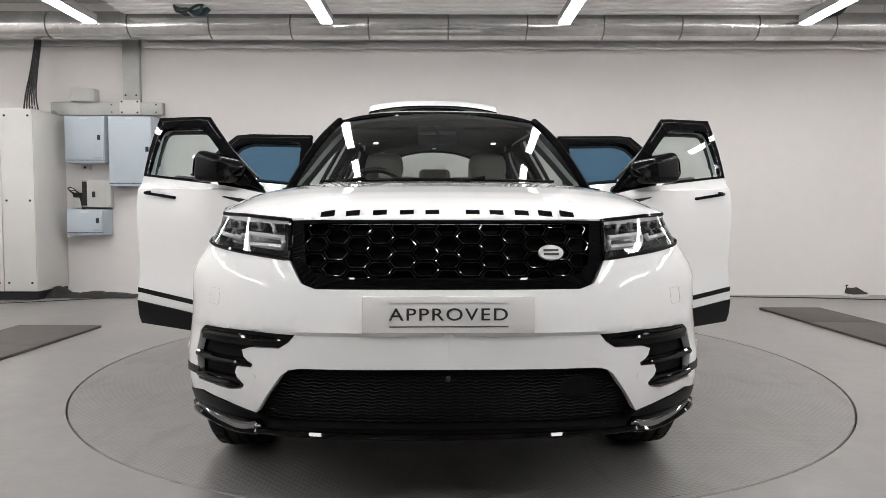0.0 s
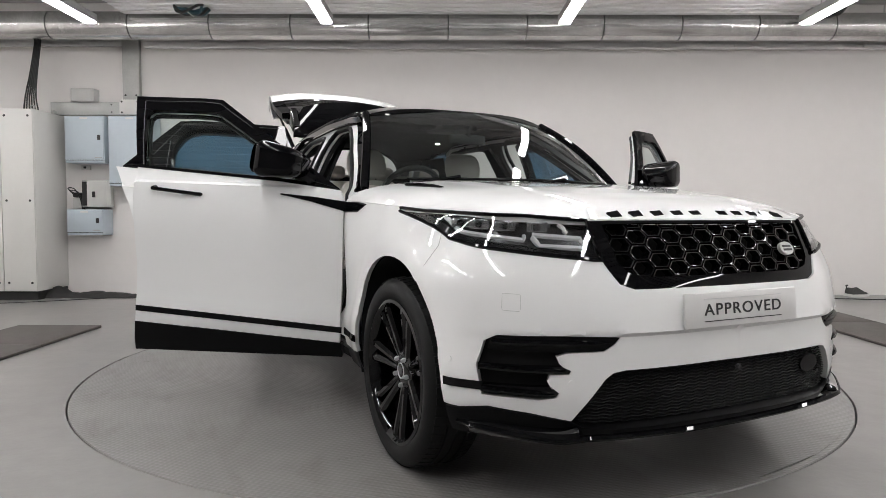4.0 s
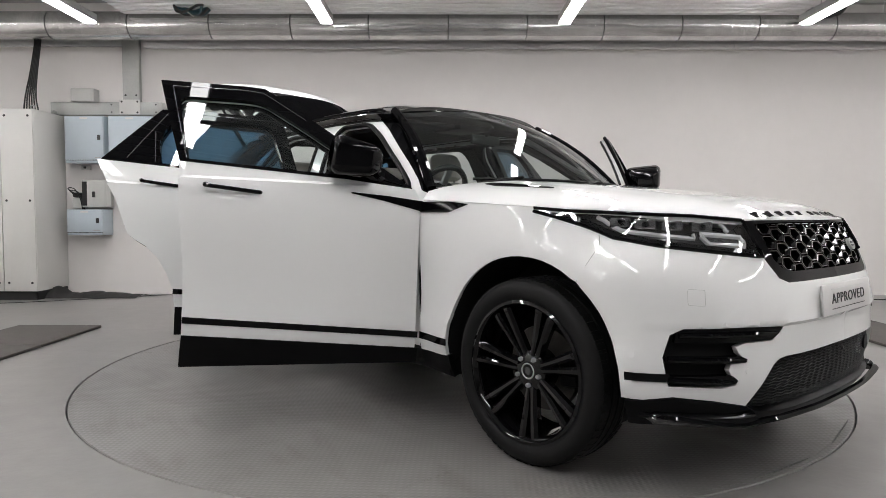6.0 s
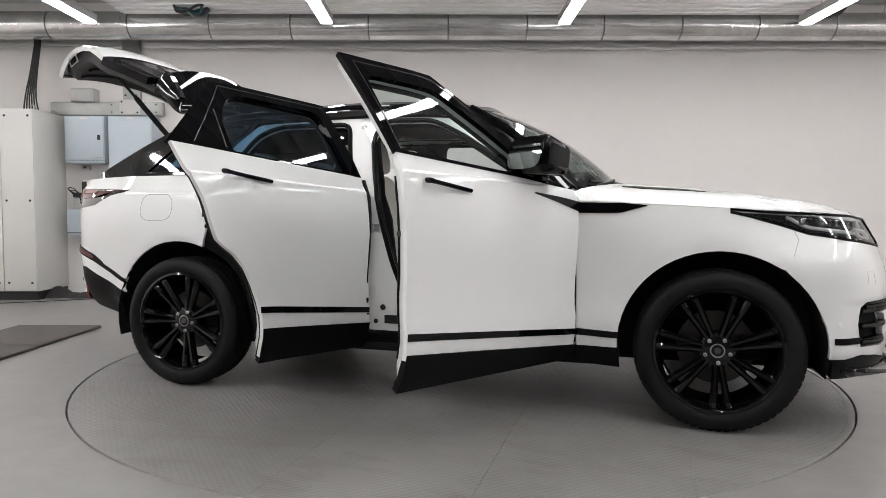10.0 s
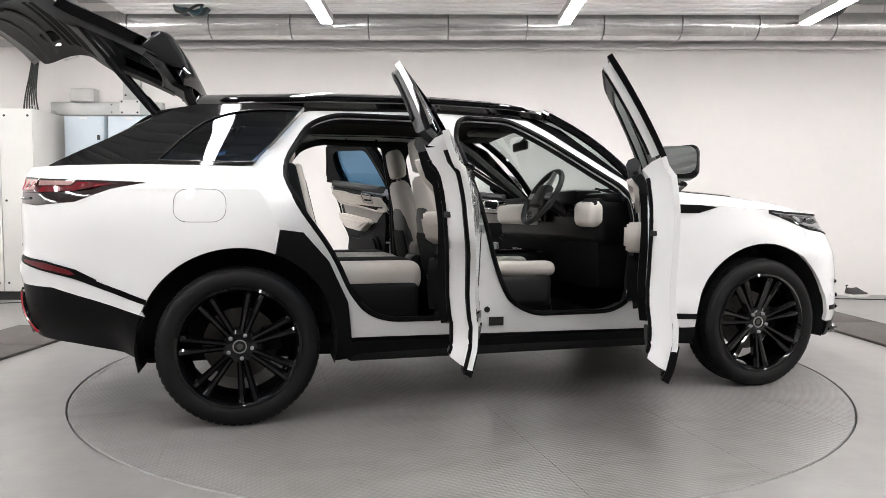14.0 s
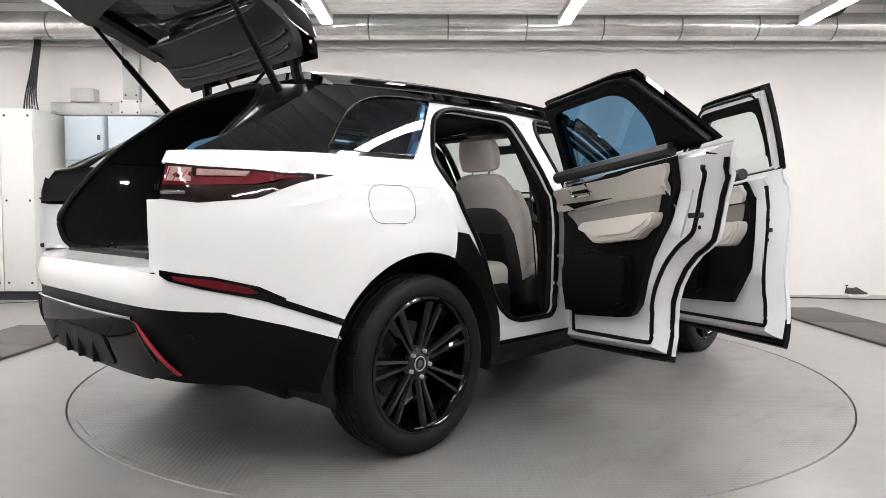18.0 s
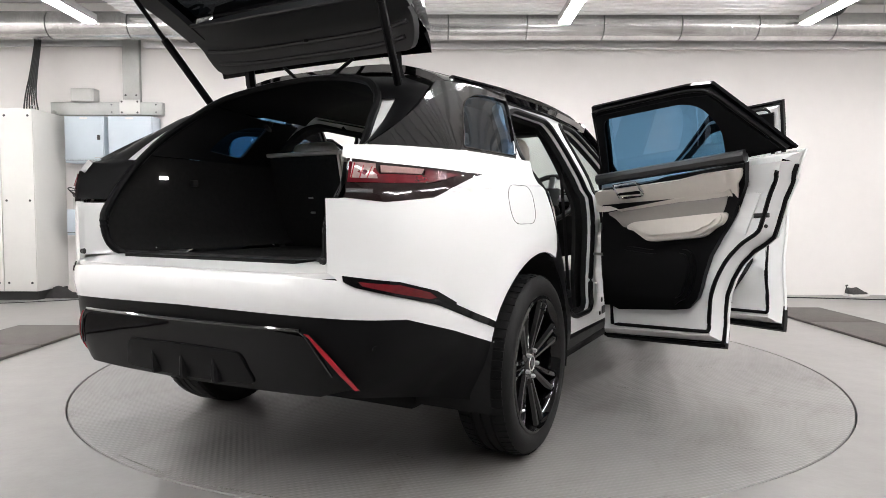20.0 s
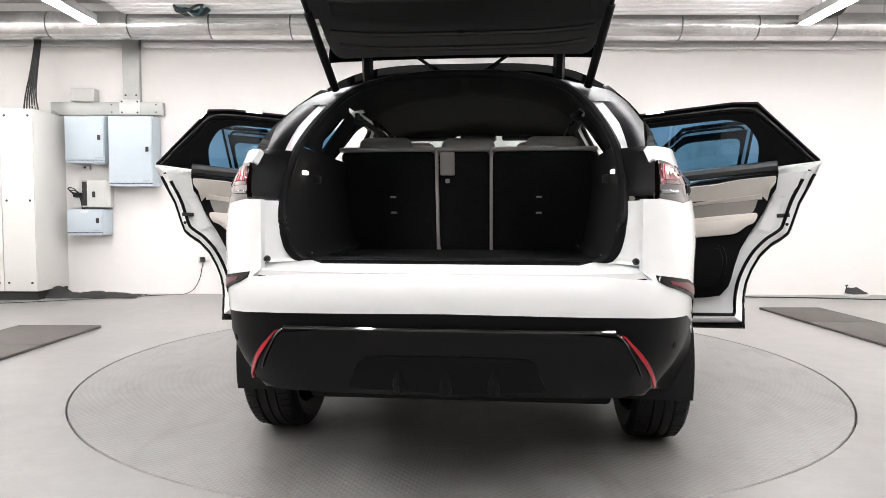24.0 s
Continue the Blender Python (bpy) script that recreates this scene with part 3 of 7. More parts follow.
def floor_cable(knots, r, label):
    ob = part("floor_cable", tube(curve_points(knots, 8), r, 6), M_CABLE)
    tagged(ob, label, "cable")


floor_cable([(2.9, 3.60, 0.006), (3.6, 3.50, 0.006), (4.2, 3.44, 0.006), (4.6, 3.36, 0.006), (5.3, 3.22, 0.006), (6.4, 3.16, 0.006), (7.4, 3.0, 0.006)], 0.007, "thin black cable lying along the floor")
floor_cable([(-6.9, 2.55, 0.006), (-5.6, 2.72, 0.006), (-4.9, 2.85, 0.006), (-4.2, 3.2, 0.006), (-3.6, 3.55, 0.006), (-3.26, 3.71, 0.012), (-3.12, 3.735, 0.16), (-3.06, 3.738, 0.40)], 0.0045, "thin black cable from the wall socket along the floor")
ob = thing("wall_socket", "small white wall socket with a black plug", "socket")
part("socket_plate", box(-3.12, -2.98, 3.74, 3.757, 0.40, 0.47, 0.005), M_CAB, ob)
part("plug", box(-3.09, -3.03, 3.71, 3.74, 0.405, 0.46, 0.008), M_CABLE, ob)


def cloth_heap():
    r = random.Random(4)
    bm = bmesh.new()
    n, m = 30, 8
    rows = []
    for i in range(n + 1):
        x = -4.92 + 1.22 * i / n
        high = 0.11 * math.exp(-((x + 4.72) / 0.10) ** 2) + 0.045 * math.exp(-((x + 4.25) / 0.35) ** 2)
        rows.append([bm.verts.new((x, 3.28 + 0.40 * j / m + r.uniform(-0.02, 0.02), max(0.004, math.sin(math.pi * j / m) * (high + r.uniform(0, 0.02)) + 0.004))) for j in range(m + 1)])
    for A, B in zip(rows, rows[1:]):
        for j in range(m):
            bm.faces.new((A[j], B[j], B[j + 1], A[j + 1]))
    ob = part("dust_sheet", bm, M_CLOTH)
    tagged(ob, "crumpled black dust sheet heaped beside the cabinet", "sheet")


M_CLOTH = material("black_cloth", (0.022, 0.021, 0.021), 0.8, vary=0.2, scale=20, bump=0.3, bump_scale=60)
cloth_heap()
# ---- the car: its surfaces. x forward, y to its left, z up, origin on the ground between the axles ----
PLAN = curve_points([(-2.475, 0), (-2.47, 0.25), (-2.46, 0.45), (-2.435, 0.61), (-2.345, 0.735), (-2.165, 0.825), (-1.9, 0.895), (-1.6, 0.93), (-1.2, 0.935),
                     (-0.8, 0.926), (0, 0.922), (0.8, 0.926), (1.2, 0.938), (1.6, 0.943), (1.85, 0.935), (1.98, 0.89), (2.10, 0.775), (2.18, 0.64), (2.237, 0.50), (2.268, 0.3), (2.28, 0)], 16)
PLAN = np.array(PLAN)
ARC = np.concatenate([[0], np.cumsum(np.hypot(*np.diff(PLAN, axis=0).T))])
ARC -= np.interp(0.0, PLAN[:, 0], ARC)
TAN = np.gradient(PLAN, ARC, axis=0)
UF, UR = ARC[-1], ARC[0]
HALF = len(PLAN) // 2
LOWER = np.array([(0.24, -0.05), (0.30, -0.02), (0.40, 0.003), (0.50, 0.004), (0.53, -0.004), (0.62, -0.009), (0.75, -0.003), (0.88, 0.003), (0.97, 0.001), (1.06, -0.010), (1.094, -0.016), (1.103, -0.036), (1.17, -0.058), (1.22, -0.07), (1.30, -0.10)])
NOSE = np.array([(0.24, -0.05), (0.30, -0.015), (0.40, 0.0), (0.50, -0.002), (0.594, -0.003), (0.604, 0.008), (0.68, -0.009), (0.75, -0.03), (0.85, -0.068), (0.95, -0.118), (1.0, -0.16), (1.05, -0.22), (1.1, -0.3), (1.3, -0.5)])
TAIL = np.array([(0.24, -0.22), (0.33, -0.13), (0.41, -0.06), (0.5, -0.035), (0.6, -0.022), (0.66, -0.017), (0.735, 0.0), (0.755, -0.008), (0.79, -0.024), (0.85, -0.026), (1.02, -0.02), (1.14, -0.02), (1.20, -0.07), (1.3, -0.2)])


def u_x(x):
    return float(np.interp(x, PLAN[:, 0], ARC))


def u_front(y):
    return float(np.interp(-y, -PLAN[HALF:, 1], ARC[HALF:]))


def u_rear(y):
    return float(np.interp(y, PLAN[:HALF, 1], ARC[:HALF]))


def skin(u, z):
    """The body's outer surface, on its left side, at the arc length u round the plan and the height z."""
    x, y = np.interp(u, ARC, PLAN[:, 0]), np.interp(u, ARC, PLAN[:, 1])
    if u > UF:
        y = -(u - UF)
    if u < UR:
        y = u - UR
        y = -abs(y)
    tx, ty = np.interp(u, ARC, TAN[:, 0]), np.interp(u, ARC, TAN[:, 1])
    L = math.hypot(tx, ty)
    nx, ny = -ty / L, tx / L
    wf, wr, ws = max(nx, 0) ** 2, max(-nx, 0) ** 2, ny * ny
    side = np.interp(z, LOWER[:, 0], LOWER[:, 1])
    side -= 0.015 * smooth01(0.88, 1.15, z) * smooth01(-0.9, -1.7, x) + 0.11 * smooth01(0.74, 0.97, z) * smooth01(1.35, 1.9, x)
    side -= 0.02 * smooth01(0.88, 1.15, z) * smooth01(0.9, 1.5, x)
    side -= 0.17 * smooth01(0.62, 0.28, z) ** 1.2 * smooth01(-1.80, -2.06, x)
    d = wf * np.interp(z, NOSE[:, 0], NOSE[:, 1]) + wr * np.interp(z, TAIL[:, 0], TAIL[:, 1]) + ws * side
    # flared wheel arches
    for cx in (1.437, -1.437):
        r = math.hypot(x - cx, z - 0.37)
        d += 0.012 * math.exp(-((r - 0.48) / 0.06) ** 2) * ws
    return (x + nx * d, y + ny * d, z)


YB_T = np.array([(-2.4, 0.62), (-2.2, 0.70), (-1.9, 0.775), (-1.6, 0.80), (-1.35, 0.815), (-1.0, 0.845), (-0.3, 0.86), (0.3, 0.855), (0.75, 0.83), (1.1, 0.80)])
YT_T = np.array([(-2.4, 0.50), (-1.9, 0.55), (-1.65, 0.575), (-1.1, 0.63), (-0.4, 0.66), (0.1, 0.65), (0.35, 0.63), (0.75, 0.60), (1.1, 0.55)])


def house(x, z):
    """The outer surface of the glasshouse above the belt line, on the left side."""
    b, t = np.interp(x, YB_T[:, 0], YB_T[:, 1]), np.interp(x, YT_T[:, 0], YT_T[:, 1])
    k = (z - 1.18) / 0.36
    return (x, b + (t - b) * (0.8 * k + 0.2 * k * abs(k)), z)


def side_in(x, z, inset=0.06):
    """The surface of the door apertures' frame, behind the closed doors."""
    lo, hi = skin(u_x(x), min(z, 1.2))[1], house(x, z)[1]
    k = smooth01(1.08, 1.24, z)
    inset *= 0.4 + 0.6 * smooth01(-1.34, -1.12, x)
    return (x, lo * (1 - k) + hi * k - inset, z)


def body_panel(outer, holes, fn, s, **kw):
    """A panel of the left side, mirrored to the right when s is -1, facing outward."""
    bm = bmesh.new()
    # parameters run rearward on the left, so that the surface faces out
    swap = lambda poly: [(-a, b) for a, b in poly]
    add_panel(bm, swap(outer), [swap(h) for h in holes], lambda a, b: fn(-a, b), **kw)
    if s < 0:
        for v in bm.verts:
            v.co.y = -v.co.y
        bmesh.ops.reverse_faces(bm, faces=bm.faces[:])
    return bm


def arch_points(cx, r, z0, z1=None, n=20, rx=None, cz=0.37):
    """The wheel arch from its rear foot over the top to its front foot."""
    rx = rx or r
    a0 = math.pi - math.asin((z0 - cz) / r)
    a1 = math.asin(((z0 if z1 is None else z1) - cz) / r)
    return [(cx + rx * math.cos(a0 + (a1 - a0) * i / n), cz + r * math.sin(a0 + (a1 - a0) * i / n)) for i in range(n + 1)]


CREASES = (0.53, 0.555, 1.06, 1.093, 1.104, 1.13)


CAR = thing("car", "white sport utility car with black roof, all doors and tailgate open", "car")
BELT = np.array([(-2.4, 1.17), (-2.2, 1.19), (-1.36, 1.205), (-0.9, 1.195), (-0.3, 1.17), (0.3, 1.135), (0.75, 1.10), (0.9, 1.085)])


def belt(x):
    return float(np.interp(x, BELT[:, 0], BELT[:, 1]))


HOOD_EDGE = np.array([(0.78, 1.045), (1.1, 1.03), (1.474, 1.008), (1.75, 0.995), (1.95, 0.985), (2.05, 0.975), (2.2, 0.962), (2.3, 0.962)])


def hood_z(x):
    return float(np.interp(x, HOOD_EDGE[:, 0], HOOD_EDGE[:, 1]))


def u_poly(pts):
    """Side points (x, z) as points of the skin's own coordinates."""
    return [(u_x(x), z) for x, z in pts]


STRIPE = np.array([(-2.15, 0.715), (-1.85, 0.575), (-0.95, 0.52), (-0.26, 0.475), (0.8, 0.42), (2.02, 0.43)])
WHITE_LOW = np.array([(-0.95, 0.435), (-0.26, 0.405), (0.8, 0.353), (1.0, 0.35)])


def at(x, y, z):
    """The skin's own coordinates of the place nearest to (x, y) at the height z."""
    us = np.linspace(UR, UF, 700)
    best = min(us, key=lambda u: (lambda p: (p[0] - x) ** 2 + (p[1] - y) ** 2)(skin(u, z)))
    return (float(best), z)


def both(outer, holes, fn, **kw):
    """A panel that spans the middle: built for the left half and mirrored, welded along the middle."""
    bm = body_panel(outer, holes, fn, 1, **kw)
    merge(bm, body_panel(outer, holes, fn, -1, **kw), None)
    bmesh.ops.remove_doubles(bm, verts=bm.verts, dist=2e-4)
    # drop the doubled fold along the middle
    bad = [f for f in bm.faces if all(abs(v.co.y) < 1e-4 for v in f.verts)]
    bmesh.ops.delete(bm, geom=bad, context="FACES")
    return bm


SIDES = (1, -1)


def rear_at(y, z):
    """The skin's own coordinates on the tail where it lies y from the middle at the height z."""
    us = np.linspace(UR, u_x(-1.9), 500)
    return (float(min(us, key=lambda u: abs(skin(u, z)[1] - y))), z)


F_ARCH = arch_points(1.437, 0.445, 0.352, 0.352, 28)
F_CUT = (1.70, 0.735)          # where the bumper cut meets the arch
arch_rear = [p for p in F_ARCH if p[0] < F_CUT[0]] + [F_CUT]
arch_front = [F_CUT] + [p for p in F_ARCH if p[0] > F_CUT[0] + 0.01]

LAMP_TOP = [at(2.113, 0.530, 0.957), at(2.02, 0.70, 0.972), at(1.85, 0.82, 0.980), (u_x(1.62), 0.990), (u_x(1.475), 1.002)]
LAMP_LOW = [(u_x(1.475), 0.990), (u_x(1.56), 0.970), (u_x(1.68), 0.935), at(1.80, 0.865, 0.893), at(1.93, 0.79, 0.868), at(2.16, 0.508, 0.829)]
LAMP_POLY = LAMP_TOP + LAMP_LOW
GRILLE = [(UF, 0.736), at(2.235, 0.30, 0.737), at(2.222, 0.42, 0.741), at(2.212, 0.465, 0.757), at(2.19, 0.49, 0.80), at(2.16, 0.508, 0.829), at(2.113, 0.530, 0.957), at(2.14, 0.3, 0.962), (UF, 0.963)]
INTAKE = [(UF, 0.490), (u_front(0.47), 0.487), (u_front(0.51), 0.480), (u_front(0.535), 0.462), (u_front(0.63), 0.328)]
SLOT = [(u_front(y), z) for y, z in ((0.83, 0.596), (0.66, 0.598), (0.488, 0.593), (0.507, 0.570), (0.541, 0.547), (0.645, 0.543), (0.677, 0.532), (0.669, 0.510), (0.655, 0.498), (0.636, 0.489), (0.640, 0.477),
                                     (0.695, 0.475), (0.702, 0.455), (0.69, 0.432), (0.668, 0.416), (0.676, 0.403), (0.723, 0.394), (0.80, 0.400), (0.862, 0.402), (0.875, 0.50), (0.86, 0.575))]


def front_end():
    for s in SIDES:
        wing = [(0.805, 0.353)] + arch_rear + [(1.735, 0.80), (1.76, 0.868)]
        wing = u_poly(wing) + [(a, b - 0.004) for a, b in ((u_x(1.74), 0.912), (u_x(1.68), 0.935), (u_x(1.56), 0.970), (u_x(1.475), 0.990))] + u_poly([(1.47, hood_z(1.47) - 0.004), (1.1, hood_z(1.1) - 0.005), (0.80, hood_z(0.8) - 0.005)])
        part("front_wing", body_panel(wing, [], skin, s, step=0.045, thick=0.02), M_WHITE, CAR)
        vent = rounded([(0.802, 0.985), (1.0, 0.985), (1.125, 1.02), (1.0, 1.032), (0.802, 1.034)], 0.01)
        part("wing_vent", body_panel(u_poly(vent), [], skin, s, step=0.04, thick=0.006, out=0.005), M_GLOSS, CAR, "gloss black side vent blade")
        part("side_stripe", body_panel(u_poly([(0.805, 0.404), (0.997, 0.398), (0.997, 0.428), (0.805, 0.436)]), [], skin, s, step=0.04, thick=0.004, out=0.003), M_GLOSS, CAR)
        part("side_stripe", body_panel(u_poly([(1.897, 0.418), (2.02, 0.418), (2.02, 0.445), (1.895, 0.445)]), [], skin, s, step=0.04, thick=0.004, out=0.003), M_GLOSS, CAR)
        part("arch_liner", arch_liner(1.437, s), M_LINER, CAR)
        part("mud_flap", body_panel(u_poly([(0.80, 0.26), (1.005, 0.25), (1.0, 0.351), (0.80, 0.352)]), [], skin, s, step=0.05, thick=0.03, out=-0.004), M_SATIN, CAR)
        # bumper slots: dark recess with three gloss blades
        slot = part("bumper_slot", body_panel(SLOT, [], skin, s, step=0.03, thick=0.004, out=-0.035), M_LINER, CAR, "recessed black bumper side slot")
        blades = ([(0.845, 0.593), (0.66, 0.595), (0.492, 0.590), (0.510, 0.570), (0.543, 0.550), (0.655, 0.547), (0.85, 0.549)],
                  [(0.87, 0.505), (0.66, 0.500), (0.636, 0.488), (0.642, 0.478), (0.69, 0.479), (0.87, 0.483)],
                  [(0.868, 0.437), (0.69, 0.437), (0.669, 0.418), (0.677, 0.407), (0.74, 0.405), (0.86, 0.410)])
        for b in blades:
            part("blade", body_panel([(u_front(y), z) for y, z in b], [], skin, s, step=0.03, thick=0.03, out=0.0), M_GLOSS, slot)
        for (ya, za), (yb, zb) in (((0.84, 0.574), (0.525, 0.573)), ((0.865, 0.494), (0.652, 0.487)), ((0.862, 0.424), (0.685, 0.414))):
            line = [skin(u_front(ya + (yb - ya) * k / 8), za + (zb - za) * k / 8) for k in range(9)]
            part("blade_ridge", tube([(p[0], s * p[1], p[2]) for p in line], [0.011] * 7 + [0.008, 0.004], 8), M_GLOSS, slot)
        for x, y, z in ((2.183, 0.629, 0.448), (1.915, 0.93, 0.505)):
            u = at(x, y, z)
            c = [(u[0] + 0.011 * math.cos(k * math.tau / 16), z + 0.011 * math.sin(k * math.tau / 16)) for k in range(16)]
            part("parking_sensor", body_panel(c, [], skin, s, step=0.03, thick=0.003, out=0.002), M_BODYIN, CAR)
        headlamp(s)
    low = [(UF, 0.738), at(2.222, 0.42, 0.738), at(2.206, 0.47, 0.755), at(2.185, 0.495, 0.80)] + [(a, b - 0.004) for a, b in reversed(LAMP_LOW[2:])] + [(u_x(1.76), 0.868), (u_x(1.735), 0.80)] + u_poly(arch_front)
    low += [(u_x(1.95), 0.352), (u_x(2.03), 0.366), at(2.12, 0.745, 0.352), (u_front(0.632), 0.326)] + INTAKE[::-1][1:]
    low = [(a, b) for a, b in low]
    part("front_bumper", both(low, [SLOT], skin, step=0.045, thick=0.025, rows=(0.592, 0.605)), M_WHITE, CAR)
    # grille: gloss surround, dark back, bars in flat hexagons
    inner = [(UF, 0.775), at(2.21, 0.36, 0.776), at(2.19, 0.425, 0.79), at(2.17, 0.455, 0.82), at(2.12, 0.475, 0.945), at(2.14, 0.3, 0.950), (UF, 0.951)]
    surround = GRILLE + inner[::-1]
    part("grille_surround", both(surround, [], skin, step=0.04, thick=0.05, out=-0.003), M_GLOSS, CAR, "gloss black grille surround")
    part("grille_back", both(GRILLE, [], skin, step=0.06, thick=0.004, out=-0.05), M_LINER, CAR)
    bm = bmesh.new()
    H, pitch = 0.0255, 0.074
    for r in range(-1, 5):
        for k in range(-6, 7):
            y, z = k * pitch, 0.776 + r * 2 * H + (H if k % 2 else 0)
            rings = []
            for f, depth in ((1.0, 0.020), (0.94, 0.010), (0.84, 0.011), (0.72, 0.040)):
                ring = []
                for dy, dz in ((-0.047, 0), (-0.027, H), (0.027, H), (0.047, 0), (0.027, -H), (-0.027, -H)):
                    yy, zz = y + dy * f, min(max(z + dz * (f - 0.06 * (f < 1)), 0.768), 0.956)
                    p = skin(u_front(min(abs(yy), 0.492)), zz)
                    ring.append(bm.verts.new((p[0] - depth, math.copysign(p[1], yy), p[2])))
                rings.append(ring)
            if max(v.co.z for v in rings[0]) - min(v.co.z for v in rings[0]) < 0.02:
                bmesh.ops.delete(bm, geom=[v for q in rings for v in q], context="VERTS")
                continue
            for A, B in zip(rings, rings[1:]):
                for e in range(6):
                    bm.faces.new((A[e], A[(e + 1) % 6], B[(e + 1) % 6], B[e]))
    bmesh.ops.recalc_face_normals(bm, faces=bm.faces)
    part("grille_mesh", bm, M_GRILLE, CAR, "gloss black honeycomb grille mesh", 20)
    # round badge: plain shapes only
    u = at(2.19, 0.335, 0.853)
    badge = [(u[0] + 0.043 * math.cos(k * math.tau / 24), 0.853 + 0.023 * math.sin(k * math.tau / 24)) for k in range(24)]
    b = part("badge", body_panel(badge, [], skin, 1, step=0.03, thick=0.012, out=0.004), M_STEEL, CAR, "small oval silver badge")
    for dz in (0.006, -0.006):
        part("badge_bar", body_panel([(u[0] - 0.026, 0.853 + dz - 0.0035), (u[0] + 0.026, 0.853 + dz - 0.0035), (u[0] + 0.026, 0.853 + dz + 0.0035), (u[0] - 0.026, 0.853 + dz + 0.0035)], [], skin, 1, step=0.03, thick=0.002, out=0.006), M_INK, b)
    # lower intake with fine bars, and the splitter
    it = INTAKE + [(u_front(0.64), 0.30), (UF, 0.30)]
    part("intake_back", both(it, [], skin, step=0.06, thick=0.004, out=-0.05), M_LINER, CAR)
    bm = bmesh.new()
    for r in range(16):
        z = 0.318 + r * 0.0109
        half = 0.60 if z < 0.36 else 0.60 - (z - 0.36) * 0.75
        pts = []
        for k in range(49):
            y = -half + 2 * half * k / 48
            p = skin(u_front(abs(y)), z)
            pts.append((p[0] - 0.02, math.copysign(p[1], y), z + (0.0028 if k % 2 else -0.0028)))
        add_tube(bm, pts, 0.0028, 4)
    part("intake_mesh", bm, M_SATIN, CAR, "black mesh of the lower intake")
    lip = [(UF, 0.262), (u_front(0.55), 0.262), (u_front(0.62), 0.268), (u_front(0.70), 0.262), (u_x(2.02), 0.262), (u_x(1.90), 0.262), (u_x(1.895), 0.345), (u_x(1.95), 0.350), (u_x(2.03), 0.362), at(2.12, 0.745, 0.348), (u_front(0.632), 0.324), (u_front(0.60), 0.306), (u_front(0.5), 0.298), (UF, 0.298)]
    part("front_splitter", both(lip, [], skin, step=0.04, thick=0.05, out=0.004), M_SATIN, CAR)
    bm = bmesh.new()
    knots = [(1.93, -0.90, 0.30), (2.04, -0.845, 0.295), (2.13, -0.75, 0.279), (2.185, -0.67, 0.272), (2.228, -0.60, 0.284), (2.248, -0.5, 0.281), (2.274, -0.25, 0.277), (2.280, 0, 0.276)]
    line = curve_points(knots, 6)
    line = line + [(x, -y, z) for x, y, z in line[::-1][1:]]
    add_tube(bm, line, 0.016, 6, 0, False, 0.6)
    part("splitter_blade", bm, M_GLOSS, CAR, "gloss black splitter edge")
    for s in SIDES:
        foot = curve_points([(1.95, s * 0.885, 0.292), (2.05, s * 0.80, 0.288), (2.12, s * 0.72, 0.282), (2.165, s * 0.655, 0.280), (2.195, s * 0.60, 0.288)], 5)
        part("splitter_foot", tube(foot, [0.012] + [0.034] * (len(foot) - 2) + [0.010], 10, False, 0.75), M_PILLAR, CAR, "gloss black bumper foot")
    part("undertray", box(-1.9, 2.12, -0.60, 0.60, 0.235, 0.29, 0.02), M_LINER, CAR)
    part("floor_pan", box(-0.93, 0.96, -0.85, 0.85, 0.245, 0.30, 0.02), M_LINER, CAR)
    # show plate with its word between two lines
    bm = bmesh.new()
    add_box(bm, -0.012, 0.0, -0.27, 0.27, -0.058, 0.058, 0.006)
    plate = part("show_plate", bm, M_PLATE, CAR, "grey show plate with a black word")
    plate.matrix_basis = pose(2.290, 0, 0.664, 0, -5)
    for z in (0.037, -0.036):
        part("plate_line", box(0.0005, 0.002, -0.185, 0.185, z - 0.0014, z + 0.0014), M_SILVER if z > 0 else M_INK, plate)
    cu = bpy.data.curves.new("word", "FONT")
    cu.body, cu.size, cu.align_x, cu.align_y, cu.extrude, cu.space_character, cu.offset = "APPROVED", 0.056, "CENTER", "CENTER", 0.0008, 1.16, 0.0004
    tmp = new("word", cu)
    me = bpy.data.meshes.new_from_object(tmp.evaluated_get(bpy.context.evaluated_depsgraph_get()))
    bpy.data.objects.remove(tmp)
    me.materials.clear()
    me.materials.append(M_INK)
    word = new("plate_word", me)
    word.parent = plate
    word.matrix_basis = Matrix(((0, 0, 1, 0.0015), (1.20, 0, 0, 0), (0, 0.96, 0, 0), (0, 0, 0, 1)))


def arch_liner(cx, s):
    """The dark half barrel in a wheel arch."""
    bm = bmesh.new()
    rows = []
    for i in range(25):
        a = -0.25 + (math.pi + 0.5) * i / 24
        rows.append([bm.verts.new((cx + 0.452 * math.cos(a), s * y, 0.37 + 0.455 * math.sin(a))) for y in (0.912, 0.60)])
    for A, B in zip(rows, rows[1:]):
        bm.faces.new((A[0], A[1], B[1], B[0]))
    hub = bm.verts.new((cx, s * 0.60, 0.30))
    for A, B in zip(rows, rows[1:]):
        bm.faces.new((A[1], hub, B[1]))
    return bm


